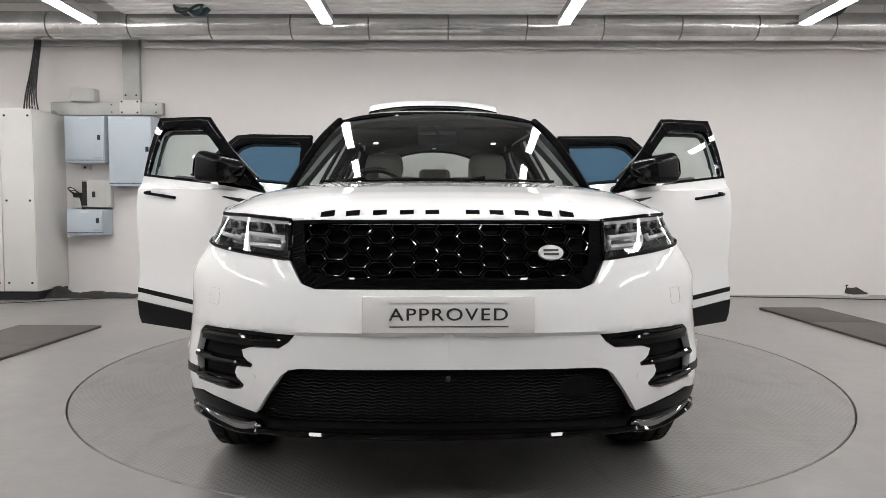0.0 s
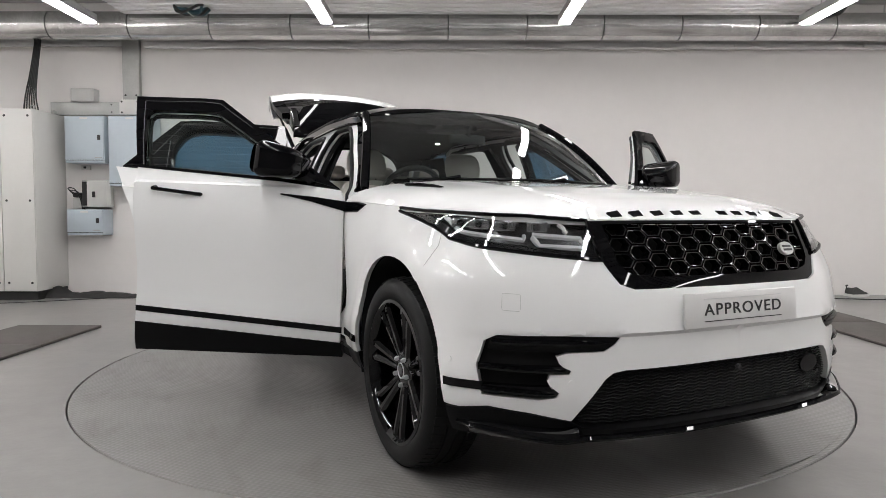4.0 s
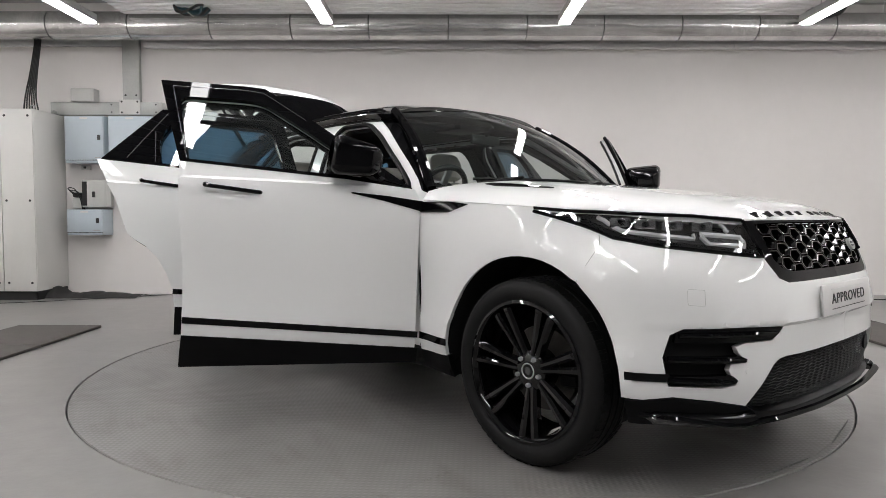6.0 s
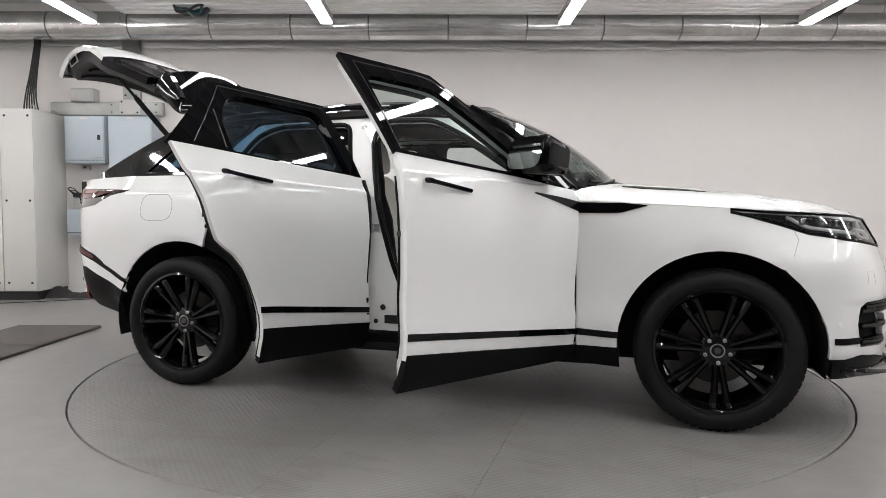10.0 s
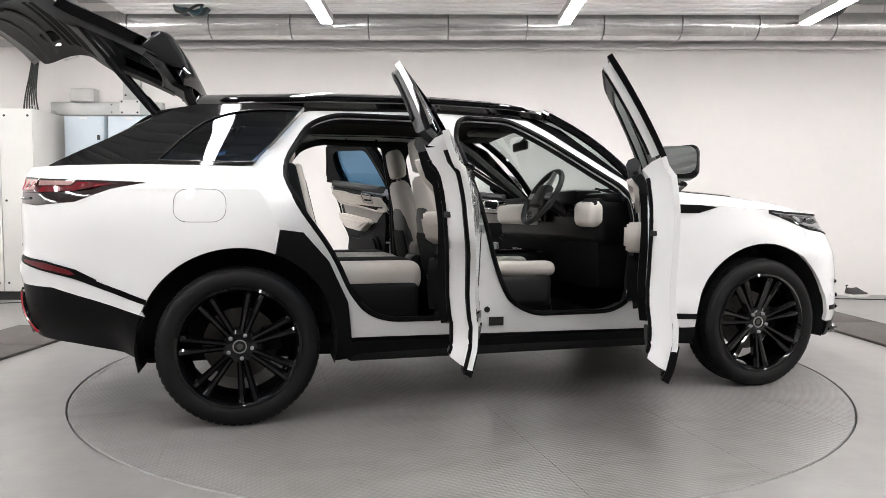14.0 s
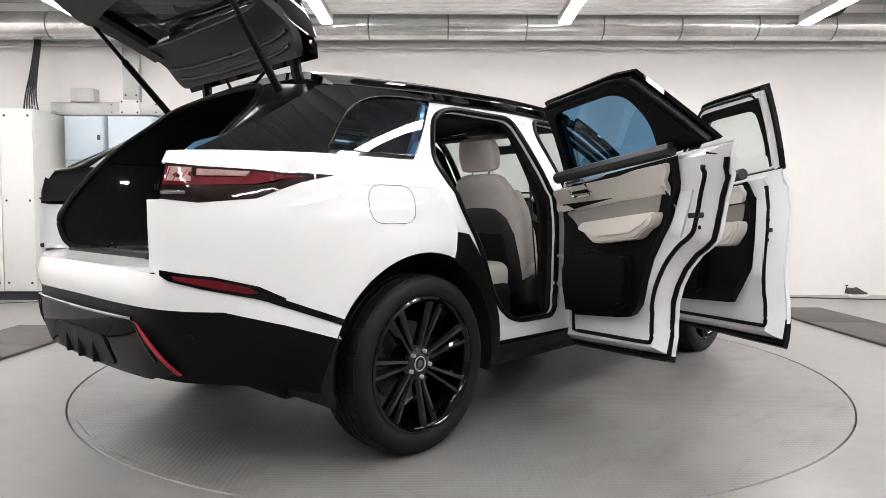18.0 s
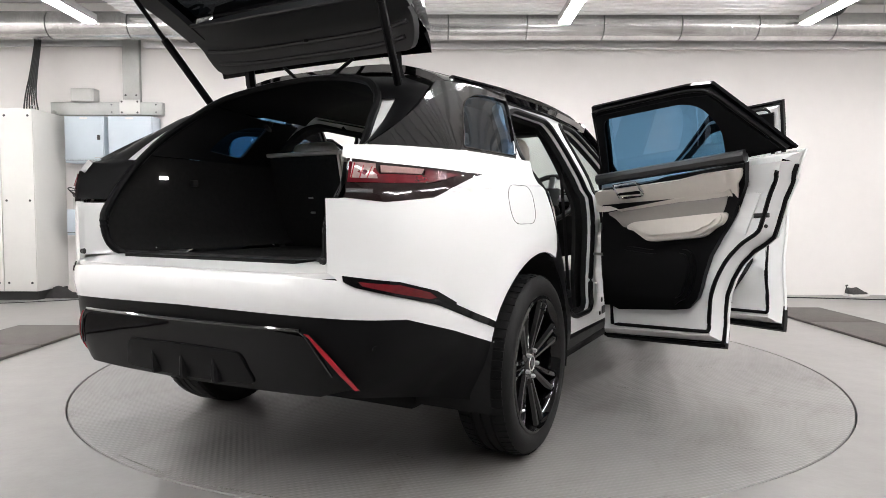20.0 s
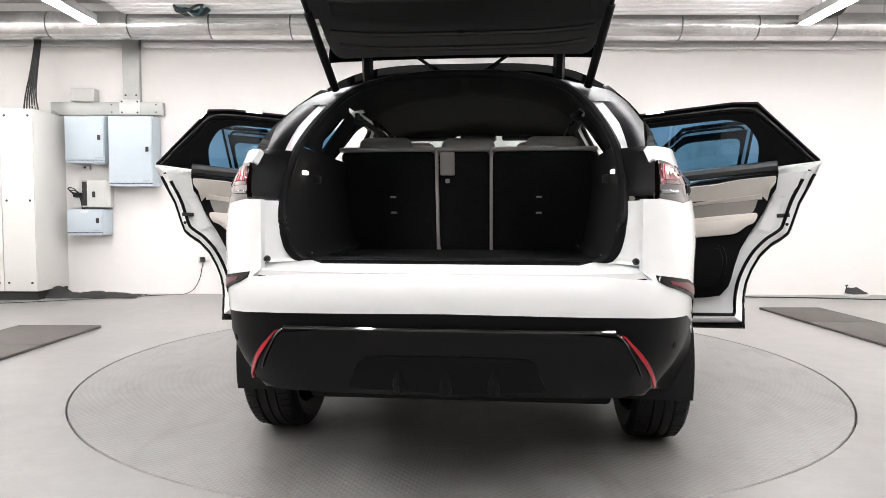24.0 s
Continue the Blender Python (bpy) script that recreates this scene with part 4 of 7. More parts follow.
def headlamp(s):
    lamp = part("headlamp", body_panel(LAMP_POLY, [], skin, s, step=0.05, thick=0.03, out=-0.055), M_LAMPIN, CAR, "slim clear headlamp with pale light guides")
    bm = bmesh.new()
    dense = split_edges(LAMP_POLY, 0.03)
    add_tube(bm, [(lambda p: (p[0], s * p[1], p[2]))(skin(a, b)) for a, b in dense], 0.007, 5, 0, True)
    bmesh.ops.recalc_face_normals(bm, faces=bm.faces)
    part("lamp_rim", bm, M_GLOSS, lamp)
    part("lens", body_panel(LAMP_POLY, [], skin, s, step=0.05, thick=0.002, out=0.001), M_LENS, lamp, "clear headlamp lens")
    low = [(a, b + 0.001) for a, b in LAMP_LOW] + [(a, b + 0.026) for a, b in LAMP_LOW[::-1]]
    part("lamp_sill", body_panel(low, [], skin, s, step=0.04, thick=0.03, out=-0.010), M_GLOSS, lamp, "gloss black sill of the lamp")

    def inner(x, y, z, d):
        p = skin(*at(x, y, z))
        return Vector((p[0] - d, s * (p[1] - 0.5 * d), p[2]))

    def guide(pts, r, closed, d=0.018):
        q = []
        ends = list(zip(pts, pts[1:] + pts[:1] if closed else pts[1:]))
        for a, b in ends:
            q += [inner(*(a[i] + (b[i] - a[i]) * k / 4 for i in range(3)), d) for k in range(4)]
        if not closed:
            q.append(inner(*pts[-1], d))
        part("light_guide", tube(q, r, 6, closed, 1.3), M_DRL, lamp, "pale daytime light guide")
    guide([(1.735, 0.86, 0.968), (1.78, 0.857, 0.945), (1.825, 0.845, 0.920), (1.93, 0.79, 0.906), (2.035, 0.715, 0.892), (2.030, 0.715, 0.908)], 0.0065, False)
    guide([(2.045, 0.693, 0.909), (2.124, 0.556, 0.897), (2.142, 0.556, 0.866), (2.075, 0.683, 0.873)], 0.0075, True)
    guide([(2.070, 0.602, 0.944), (2.095, 0.593, 0.914)], 0.006, False)
    # stacked reflector modules behind the lens
    for x, y, z in ((1.83, 0.835, 0.948), (1.905, 0.80, 0.943), (1.98, 0.745, 0.938), (2.045, 0.66, 0.934)):
        c = inner(x, y, z, 0.036)
        q = Matrix.Translation(c) @ pose(0, 0, 0, 0, 0, s * 48)
        part("lamp_module", box(-0.026, 0.020, -0.036, 0.036, -0.018, 0.017, 0.006, q), M_MODULE, lamp, "bright reflector module")
        part("projector", lathe([(0, 0.012), (0.008, 0.010), (0.013, 0.0), (0.014, -0.012)], 16, q @ pose(0.022, 0, 0, 0, 90, 0)), M_GLOSS, lamp)
    for k in range(7):
        a = inner(1.76 + 0.012 * k, 0.86 - 0.004 * k, 0.955 - 0.004 * k, 0.040)
        part("lamp_fin", tube([a, a + Vector((0, 0, 0.022))], 0.003, 4), M_MODULE, lamp)


# ---- bonnet, screen, roof ----
HOOD_C = np.array([(0.70, 1.16), (1.0, 1.142), (1.3, 1.120), (1.6, 1.092), (1.85, 1.058), (2.0, 1.028), (2.1, 0.995), (2.165, 0.966), (2.3, 0.93)])
EDGE = np.array([skin(u, hood_z(np.interp(u, ARC, PLAN[:, 0]))) for u in np.linspace(u_x(0.7), UF, 120)])


def hood(x, y):
    ye = float(np.interp(x, EDGE[:, 0], EDGE[:, 1])) if x < EDGE[-1, 0] else 0.01
    xe = float(np.interp(-abs(y), -EDGE[:, 1], EDGE[:, 0]))
    ze = float(np.interp(x, EDGE[:, 0], EDGE[:, 2]))
    b = min(1, max(0, (x - 0.8) / (xe - 0.8)))
    zc = float(np.interp(x + (EDGE[-1, 0] - xe) * b ** 3, HOOD_C[:, 0], HOOD_C[:, 1]))
    zc += (min(zc, ze) - zc) * smooth01(0.955, 1.0, b)
    a = min(1, abs(y) / max(ye, 0.02))
    crease = 0.010 * math.exp(-((abs(y) - 0.52 + 0.06 * b) / 0.05) ** 2) * (1 - b) * smooth01(0, 0.2, b)
    z = zc - (zc - ze) * (0.25 * a * a + 0.75 * a ** 7) + crease
    return (x, y, z)


def cowl_x(y):
    return 1.06 - 0.30 * (abs(y) / 0.86) ** 2.2


def bonnet():
    edge = [(p[0], p[1]) for p in EDGE if p[0] > 0.80]
    rear = [(cowl_x(y), y) for y in np.linspace(0.845, -0.845, 21)]
    outline = [(x, -y) for x, y in edge][:-1] + edge[::-1]
    part("bonnet", panel(outline + rear, [], hood, 0.05, 0.02), M_WHITE, CAR)
    for s in SIDES:
        slot = [(1.0, 0.70), (1.1, 0.735), (1.38, 0.705), (1.39, 0.69), (1.25, 0.67), (1.1, 0.66), (1.02, 0.665)]
        slot = slot if s > 0 else [(x, -y) for x, y in slot[::-1]]
        part("bonnet_vent", panel(slot, [], hood, 0.05, 0.008, out=0.004), M_GLOSS, CAR, "gloss black bonnet vent")
    # raised letters on the bonnet's nose, as plain bars
    for y in (-0.40, -0.315, -0.225, -0.135, -0.05, 0.085, 0.165, 0.25, 0.33, 0.405):
        xe = float(np.interp(-abs(y), -EDGE[:, 1], EDGE[:, 0]))
        q = [(xe - 0.046, y - 0.023), (xe - 0.020, y - 0.023), (xe - 0.020, y + 0.023), (xe - 0.046, y + 0.023)]
        part("badge_letter", panel(q, [], hood, 0.05, 0.006, out=0.005), M_GLOSS, CAR, "gloss black raised bar of the nose badge")
    # scuttle
    strip = [(cowl_x(y) - 0.002, y) for y in np.linspace(0.845, -0.845, 21)] + [(cowl_x(y) - 0.12, y) for y in np.linspace(-0.83, 0.83, 21)]
    part("scuttle_panel", panel(strip, [], lambda x, y: (lambda p: (p[0], p[1], p[2] - 0.035))(hood(x, y)), 0.06, 0.01), M_SATIN, CAR)


def screen(w, v):
    """The windscreen: w across from -1 to 1, v from its foot to its top."""
    yb, yt = 0.80 * w, 0.605 * w
    foot = Vector((1.0 - 0.27 * abs(w) ** 2.2, yb, 1.118 - 0.0 * w * w))
    top = Vector((0.27 - 0.06 * w * w, yt, 1.594 - 0.05 * w * w))
    p = foot.lerp(top, v)
    bulge = 0.06 * math.sin(math.pi * v) * (1 - 0.3 * w * w)
    return (p.x + bulge * 0.5, p.y, p.z + bulge * 0.75)


ROOF_C = np.array([(-1.75, 1.595), (-1.62, 1.620), (-1.0, 1.658), (-0.5, 1.666), (0, 1.648), (0.28, 1.597)])
ROOF_E = np.array([(-1.75, 1.50), (-1.62, 1.522), (-1.0, 1.550), (-0.5, 1.560), (0, 1.552), (0.28, 1.53)])


def roof_top(x, w):
    ze = float(np.interp(x, ROOF_E[:, 0], ROOF_E[:, 1]))
    zc = float(np.interp(x, ROOF_C[:, 0], ROOF_C[:, 1]))
    y = house(x, ze)[1]
    return (x - 0.06 * w * w * smooth01(-0.2, 0.28, x), y * w, zc - (zc - ze) * abs(w) ** 4)


def upper():
    n = 24
    part("windscreen", panel([(-1, 0.02)] + [(-1 + 2 * k / n, 0.0) for k in range(1, n)] + [(1, 0.02), (1, 0.985), (-1, 0.985)], [], screen, 0.09, 0.005), M_SCREEN, CAR, "large raked windscreen")
    part("screen_band", panel([(-0.99, 0.885), (0.99, 0.885), (0.99, 0.98), (-0.99, 0.98)], [], screen, 0.09, 0.003, back=True, out=-0.006), M_SATIN, CAR, "black band along the top of the windscreen")
    for s in SIDES:
        bm = bmesh.new()
        add_tube(bm, [(lambda p: (p[0], p[1], p[2]))(screen(s * 1.0, v)) for v in np.linspace(-0.04, 1.02, 16)], 0.024, 8)
        part("a_pillar", bm, M_GLOSS, CAR)
        bm = bmesh.new()
        pts = [(lambda p: (p[0], p[1], p[2] + 0.002))(roof_top(x, s * 0.93)) for x in np.linspace(-1.5, 0.12, 16)]
        pts = [(pts[0][0] - 0.05, pts[0][1], pts[0][2] - 0.03)] + pts + [(pts[-1][0] + 0.06, pts[-1][1], pts[-1][2] - 0.03)]
        add_tube(bm, pts, 0.012, 8)
        part("roof_rail", bm, M_GLOSS, CAR, "gloss black roof rail")
    out = [(-1.64, -1), (0.27, -1), (0.27, 1), (-1.64, 1)]
    part("roof", panel(out, [], roof_top, 0.1, 0.03, back=True), M_PILLAR, CAR, "gloss black roof with glass panel")
    part("headliner", panel([(-1.6, -0.96), (0.2, -0.96), (0.2, 0.96), (-1.6, 0.96)], [], lambda x, w: (lambda p: (p[0], p[1], p[2] - 0.045))(roof_top(x, w)), 0.15, 0.01, back=True), M_HEADLINER, CAR, "dark grey cloth headliner")
    for s in SIDES:
        # quarter glass area behind the rear door
        outer = [(-1.372, 1.212), (-1.118, 1.522), (-1.3, 1.535), (-1.62, 1.518), (-1.72, 1.50), (-2.0, 1.345), (-2.28, 1.20), (-1.9, 1.203), (-1.6, 1.209)]
        win = rounded([(-1.80, 1.228), (-1.36, 1.226), (-1.135, 1.503), (-1.30, 1.505), (-1.46, 1.487), (-1.60, 1.43), (-1.70, 1.335), (-1.765, 1.262)], [0.03, 0.02, 0.02, 0.1, 0.1, 0.1, 0.1, 0.1], 4)
        part("quarter_panel", body_panel(outer, [win], house, s, step=0.06, thick=0.03), M_PILLAR, CAR, "gloss black upper quarter")
        part("quarter_window", body_panel(win, [], house, s, step=0.06, thick=0.004, out=-0.006), M_TINT, CAR, "dark blue tinted fixed quarter window")
        bm = bmesh.new()
        add_tube(bm, [(lambda p: (p[0], s * (p[1] + 0.002), p[2]))(house(a, b)) for a, b in split_edges(win, 0.05)], 0.0022, 5, 0, True)
        part("window_seal", bm, M_SEAM, CAR)


# ---- body sides ----
R_ARCH = arch_points(-1.437, 0.452, 0.50, 0.60, 28)
F_DOOR_HOLE = rounded([(-0.335, 1.40), (-0.29, 1.500), (-0.01, 1.496), (0.17, 1.405), (0.62, 1.11), (0.66, 0.95), (0.62, 0.51), (0.50, 0.452), (0.05, 0.452), (-0.08, 0.52), (-0.16, 0.71), (-0.25, 1.06)], [0.06, 0.07, 0.06, 0.08, 0.08, 0.1, 0.1, 0.1, 0.1, 0.1, 0.12, 0.1])
R_DOOR_HOLE = rounded([(-0.50, 1.488), (-0.96, 1.492), (-1.095, 1.44), (-1.238, 1.20), (-1.16, 1.02), (-1.0, 0.795), (-0.91, 0.59), (-0.83, 0.49), (-0.72, 0.452), (-0.42, 0.448), (-0.38, 0.60), (-0.40, 1.1)], [0.06, 0.08, 0.08, 0.12, 0.1, 0.15, 0.1, 0.08, 0.08, 0.05, 0.05, 0.05])


def sides():
    for s in SIDES:
        frame_out = [(0.80, 0.345), (0.80, 1.06), (0.70, 1.105), (0.655, 1.145), (0.205, 1.446), (0.06, 1.53), (-0.4, 1.545), (-1.0, 1.535), (-1.12, 1.50), (-1.40, 1.205), (-1.40, 1.06), (-1.33, 0.95), (-1.24, 0.875), (-1.13, 0.86), (-0.97, 0.62), (-0.93, 0.37), (-0.6, 0.365)]
        part("body_side", body_panel(frame_out, [F_DOOR_HOLE, R_DOOR_HOLE], side_in, s, step=0.05, thick=0.03), M_BODYIN, CAR, "white inner body side with two door apertures")
        part("aperture_trim", body_panel(grow(frame_out, -0.03), [grow(F_DOOR_HOLE, -0.004), grow(R_DOOR_HOLE, -0.004)], side_in, s, step=0.06, thick=0.025, back=True, out=-0.034), M_LINER, CAR, "black inner aperture trim")
        for h in (F_DOOR_HOLE, R_DOOR_HOLE):
            bm = bmesh.new()
            add_tube(bm, [(lambda p: (p[0], s * (p[1] + 0.0), p[2]))(side_in(a, b)) for a, b in split_edges(h, 0.05)], 0.014, 6, 0, True)
            bmesh.ops.recalc_face_normals(bm, faces=bm.faces)
            part("aperture_seal", bm, M_SATIN, CAR, "black rubber door seal")
        cover = [(0.75, 1.085), (0.30, 1.452), (0.08, 1.546), (0.055, 1.532), (0.207, 1.448), (0.657, 1.147), (0.70, 1.107)]
        part("pillar_cover", body_panel(cover, [], lambda x, z: side_in(x, z, 0.052), s, step=0.05, thick=0.03), M_GLOSS, CAR, "gloss black windscreen pillar cover")
        sill = [(0.99, 0.27), (0.99, 0.330), (-0.93, 0.350), (-0.93, 0.27)]
        part("sill", body_panel(sill, [], lambda x, z: side_in(x, z, 0.05), s, step=0.08, thick=0.15, back=True), M_SATIN, CAR, "black side sill")
        # black jamb round the rear arch
        jamb = [p for p in arch_points(-1.437, 0.452, 0.30, 0.26, 30) if p[0] > -1.29]
        outer = [(-1.25, 0.905), (-1.14, 0.89), (-1.02, 0.75), (-0.93, 0.55), (-0.905, 0.27)]
        part("arch_trim", body_panel(jamb + outer[::-1], [], lambda x, z: side_in(x, z, 0.03), s, step=0.05, thick=0.05), M_SATIN, CAR, "black rear arch jamb trim")
        part("arch_liner", arch_liner(-1.437, s), M_LINER, CAR)
        rear_quarter(s)


TAIL_TOP = [at(-1.83, 0.826, 1.120), at(-2.05, 0.78, 1.128), at(-2.27, 0.70, 1.136), rear_at(0.648, 1.146)]
TAIL_LOW = [rear_at(0.652, 1.026), at(-2.28, 0.70, 1.013), at(-2.12, 0.77, 1.03), at(-2.03, 0.80, 1.066), at(-1.96, 0.81, 1.09)]
STRIPE_R = [(u_x(-1.83), 0.590), (u_x(-2.05), 0.672), (u_x(-2.15), 0.715), at(-2.38, 0.62, 0.775), at(-2.43, 0.45, 0.785), (UR, 0.79)]
WHITE_R = [(u_x(-1.845), 0.515), (u_x(-2.05), 0.585), (u_x(-2.25), 0.645), at(-2.40, 0.58, 0.66), (UR, 0.668)]


def rear_quarter(s):
    arch = [p for p in R_ARCH if p[1] > 0.585 and p[0] < -1.27]
    quarter = u_poly([(-1.372, 1.2)] + [(-1.372, 1.14), (-1.30, 1.02), (-1.25, 0.905)] + arch[::-1]) + STRIPE_R[:4]
    quarter += [rear_at(0.60, 0.80), rear_at(0.60, 1.024), rear_at(0.64, 1.024)] + TAIL_LOW + TAIL_TOP + [rear_at(0.636, 1.15), rear_at(0.622, 1.19), (u_x(-2.25), 1.196), (u_x(-1.9), 1.203)]
    part("rear_wing", body_panel(quarter, [], skin, s, step=0.045, thick=0.02, rows=CREASES[2:]), M_WHITE, CAR)
    # fuel flap outline as a fine recessed seam
    if s < 0:
        ring = rounded([(-1.715, 0.94), (-1.715, 1.09), (-1.487, 1.09), (-1.487, 0.94)], 0.07, 8)
        bm = bmesh.new()
        add_tube(bm, [(lambda p: (p[0], -p[1], p[2]))(skin(u_x(a), b)) for a, b in split_edges(ring, 0.03)], 0.0012, 5, 0, True)
        part("fuel_flap_seam", bm, M_SATIN, CAR)
    lamp = part("tail_lamp", body_panel(TAIL_TOP + TAIL_LOW, [], skin, s, step=0.04, thick=0.02, out=0.002), M_SMOKE, CAR, "slim red and smoked tail lamp")
    red = [at(-1.93, 0.82, 1.108), at(-2.05, 0.81, 1.116), at(-2.13, 0.79, 1.120), at(-2.15, 0.78, 1.098), at(-2.32, 0.73, 1.096), at(-2.33, 0.72, 1.130), rear_at(0.656, 1.135), rear_at(0.658, 1.072), at(-2.30, 0.74, 1.072), at(-2.13, 0.79, 1.078), at(-2.03, 0.81, 1.098)]
    part("red_lens", body_panel(red, [], skin, s, step=0.04, thick=0.003, out=0.005), M_LENSRED, lamp)
    pale = [at(-2.14, 0.79, 1.121), at(-2.31, 0.74, 1.126), at(-2.31, 0.74, 1.100), at(-2.16, 0.79, 1.100)]
    part("reverse_lens", body_panel(pale, [], skin, s, step=0.04, thick=0.003, out=0.008), M_PINK, lamp, "pale clear lens")
    pale = [at(-2.325, 0.725, 1.130), rear_at(0.662, 1.134), rear_at(0.664, 1.086), at(-2.325, 0.725, 1.084)]
    part("reverse_lens", body_panel(pale, [], skin, s, step=0.03, thick=0.003, out=0.008), M_PINK, lamp, "pale clear lens")
    for y in (0.672, 0.690, 0.705):
        a, b = skin(*rear_at(y, 1.086)), skin(*rear_at(y, 1.132))
        part("lens_rib", tube([(a[0] - 0.010, s * a[1], a[2]), (b[0] - 0.010, s * b[1], b[2])], 0.0022, 5), M_RED, lamp)
    low = [skin(*rear_at(0.658 + 0.012 * k, 1.048)) for k in range(6)]
    part("lens_bar", tube([(p[0] - 0.006, s * p[1], p[2]) for p in low], 0.006, 5), M_MODULE, lamp, "bright bar in the smoked lower lens")
    stripe = [(u_x(-1.835), 0.565), (u_x(-1.835), 0.59), (u_x(-2.05), 0.675), (u_x(-2.15), 0.718), (u_x(-2.15), 0.688), (u_x(-2.05), 0.648)]
    part("side_stripe", body_panel(stripe, [], skin, s, step=0.04, thick=0.004, out=0.003), M_GLOSS, CAR)
    housing = [rear_at(0.645, 0.789), at(-2.27, 0.765, 0.766), (u_x(-2.14), 0.728), (u_x(-2.05), 0.682), (u_x(-2.05), 0.652), (u_x(-2.15), 0.686), at(-2.29, 0.74, 0.724), rear_at(0.685, 0.753), rear_at(0.652, 0.770)]
    refl = part("rear_reflector", body_panel(housing, [], skin, s, step=0.03, thick=0.004, out=0.004), M_GLOSS, CAR, "dark red bumper reflector in a gloss black surround")
    red = [rear_at(0.69, 0.770), at(-2.27, 0.765, 0.756), (u_x(-2.17), 0.726), (u_x(-2.14), 0.706), (u_x(-2.17), 0.704), at(-2.29, 0.74, 0.734), rear_at(0.70, 0.757)]
    part("reflector_lens", body_panel(red, [], skin, s, step=0.03, thick=0.003, out=0.006), M_REFL, refl)


def rear_end():
    white = STRIPE_R[:6] + WHITE_R[::-1] + u_poly([p for p in R_ARCH if 0.515 < p[1] < 0.59 and p[0] < -1.6])
    part("rear_bumper", both(white, [], skin, step=0.045, thick=0.02), M_WHITE, CAR)
    black = WHITE_R + [(UR, 0.40), at(-2.40, 0.35, 0.40), at(-2.37, 0.55, 0.405), (u_x(-2.25), 0.365), (u_x(-2.05), 0.325), (u_x(-1.83), 0.295)] + u_poly(arch_points(-1.437, 0.452, 0.30, 0.60, 30)[:5])
    part("rear_valance", both(black, [], skin, step=0.05, thick=0.03, out=-0.004), M_SATIN, CAR, "satin black rear valance")
    lowp = [(UR, 0.615), at(-2.45, 0.40, 0.612), at(-2.43, 0.52, 0.60), at(-2.40, 0.585, 0.55), at(-2.35, 0.645, 0.435), at(-2.37, 0.55, 0.41), (UR, 0.405)]
    part("diffuser", both(lowp, [], skin, step=0.05, thick=0.02, out=0.010), M_GLOSS, CAR, "gloss black rear diffuser")
    for s in SIDES:
        strip = [at(-2.43, 0.53, 0.610), at(-2.42, 0.549, 0.607), at(-2.39, 0.594, 0.55), at(-2.34, 0.661, 0.432), at(-2.35, 0.651, 0.432), at(-2.40, 0.584, 0.549), at(-2.41, 0.545, 0.60)]
        part("red_strip", body_panel(strip, [], skin, s, step=0.03, thick=0.006, out=0.016), M_RED, CAR, "thin red reflector strip")
    bm = bmesh.new()
    line = [(lambda p: (p[0] - 0.012, p[1], p[2]))(skin(u_rear(y), 0.618)) for y in np.linspace(0.52, 0, 14)]
    line = line + [(x, -y, z) for x, y, z in line[::-1][1:]]
    add_tube(bm, line, 0.006, 6)
    part("diffuser_trim", bm, M_PILLAR, CAR, "gloss black trim line above the diffuser")
    part("tow_flap", both(rounded([(UR, 0.535), (u_rear(0.27), 0.530), (u_rear(0.32), 0.425), (UR, 0.415)], [0.001, 0.03, 0.03, 0.001], 4), [], skin, step=0.05, thick=0.010, out=0.016), M_SATIN, CAR, "satin black raised centre of the diffuser")
    for y in (-0.15, 0.0, 0.15):
        p = [Vector(skin(u_rear(abs(y)), z)) for z in np.linspace(0.515, 0.415, 6)]
        fin = tube([(q.x - 0.004 - 0.012 * k / 5, math.copysign(abs(q.y), y), q.z) for k, q in enumerate(p)], [0.004, 0.010, 0.014, 0.018, 0.021, 0.020], 10)
        part("diffuser_fin", fin, M_SATIN, CAR)
    for s in SIDES:
        edge = [skin(*at(-2.42, y, z)) for y, z in ((0.522, 0.612), (0.540, 0.600), (0.556, 0.578), (0.574, 0.552), (0.596, 0.515), (0.620, 0.474))]
        part("strip_trim", tube([(q[0] - 0.016, s * q[1], q[2]) for q in edge], 0.0032, 6), M_PILLAR, CAR, "thin gloss black trim beside the red strip")
    # loading ledge
    pts = [(p[0], p[1]) for p in (skin(u_rear(y), 0.79) for y in np.linspace(0, 0.63, 14))]
    ledge = [(x, -y) for x, y in pts[::-1]] + pts[1:] + [(-2.30, 0.585), (-2.26, 0.54), (-2.26, -0.54), (-2.30, -0.585)]
    part("loading_ledge", panel(ledge, [], lambda x, y: (x, y, 0.792 + 0.03 * smooth01(-2.46, -2.3, x)), 0.06, 0.02), M_WHITE, CAR)
    part("ledge_trim", panel([(-2.35, -0.42), (-2.30, -0.47), (-2.24, -0.47), (-2.24, 0.47), (-2.30, 0.47), (-2.35, 0.42)], [], lambda x, y: (x, y, 0.826), 0.1, 0.012), M_SATIN, CAR)


front_end()
bonnet()
upper()
sides()
rear_end()


# ---- doors ----
F_HINGE, R_HINGE = (0.80, 0.90), (-0.28, 0.90)


def band(x0, x1, lo, hi, n=12):
    """A band along the body side between the lines lo(x) and hi(x)."""
    xs = np.linspace(x0, x1, n)
    return [(x, lo(x)) for x in xs] + [(x, hi(x)) for x in xs[::-1]]


def stripe_z(x):
    return float(np.interp(x, STRIPE[:, 0], STRIPE[:, 1]))


def low_z(x):
    return float(np.interp(x, WHITE_LOW[:, 0], WHITE_LOW[:, 1]))


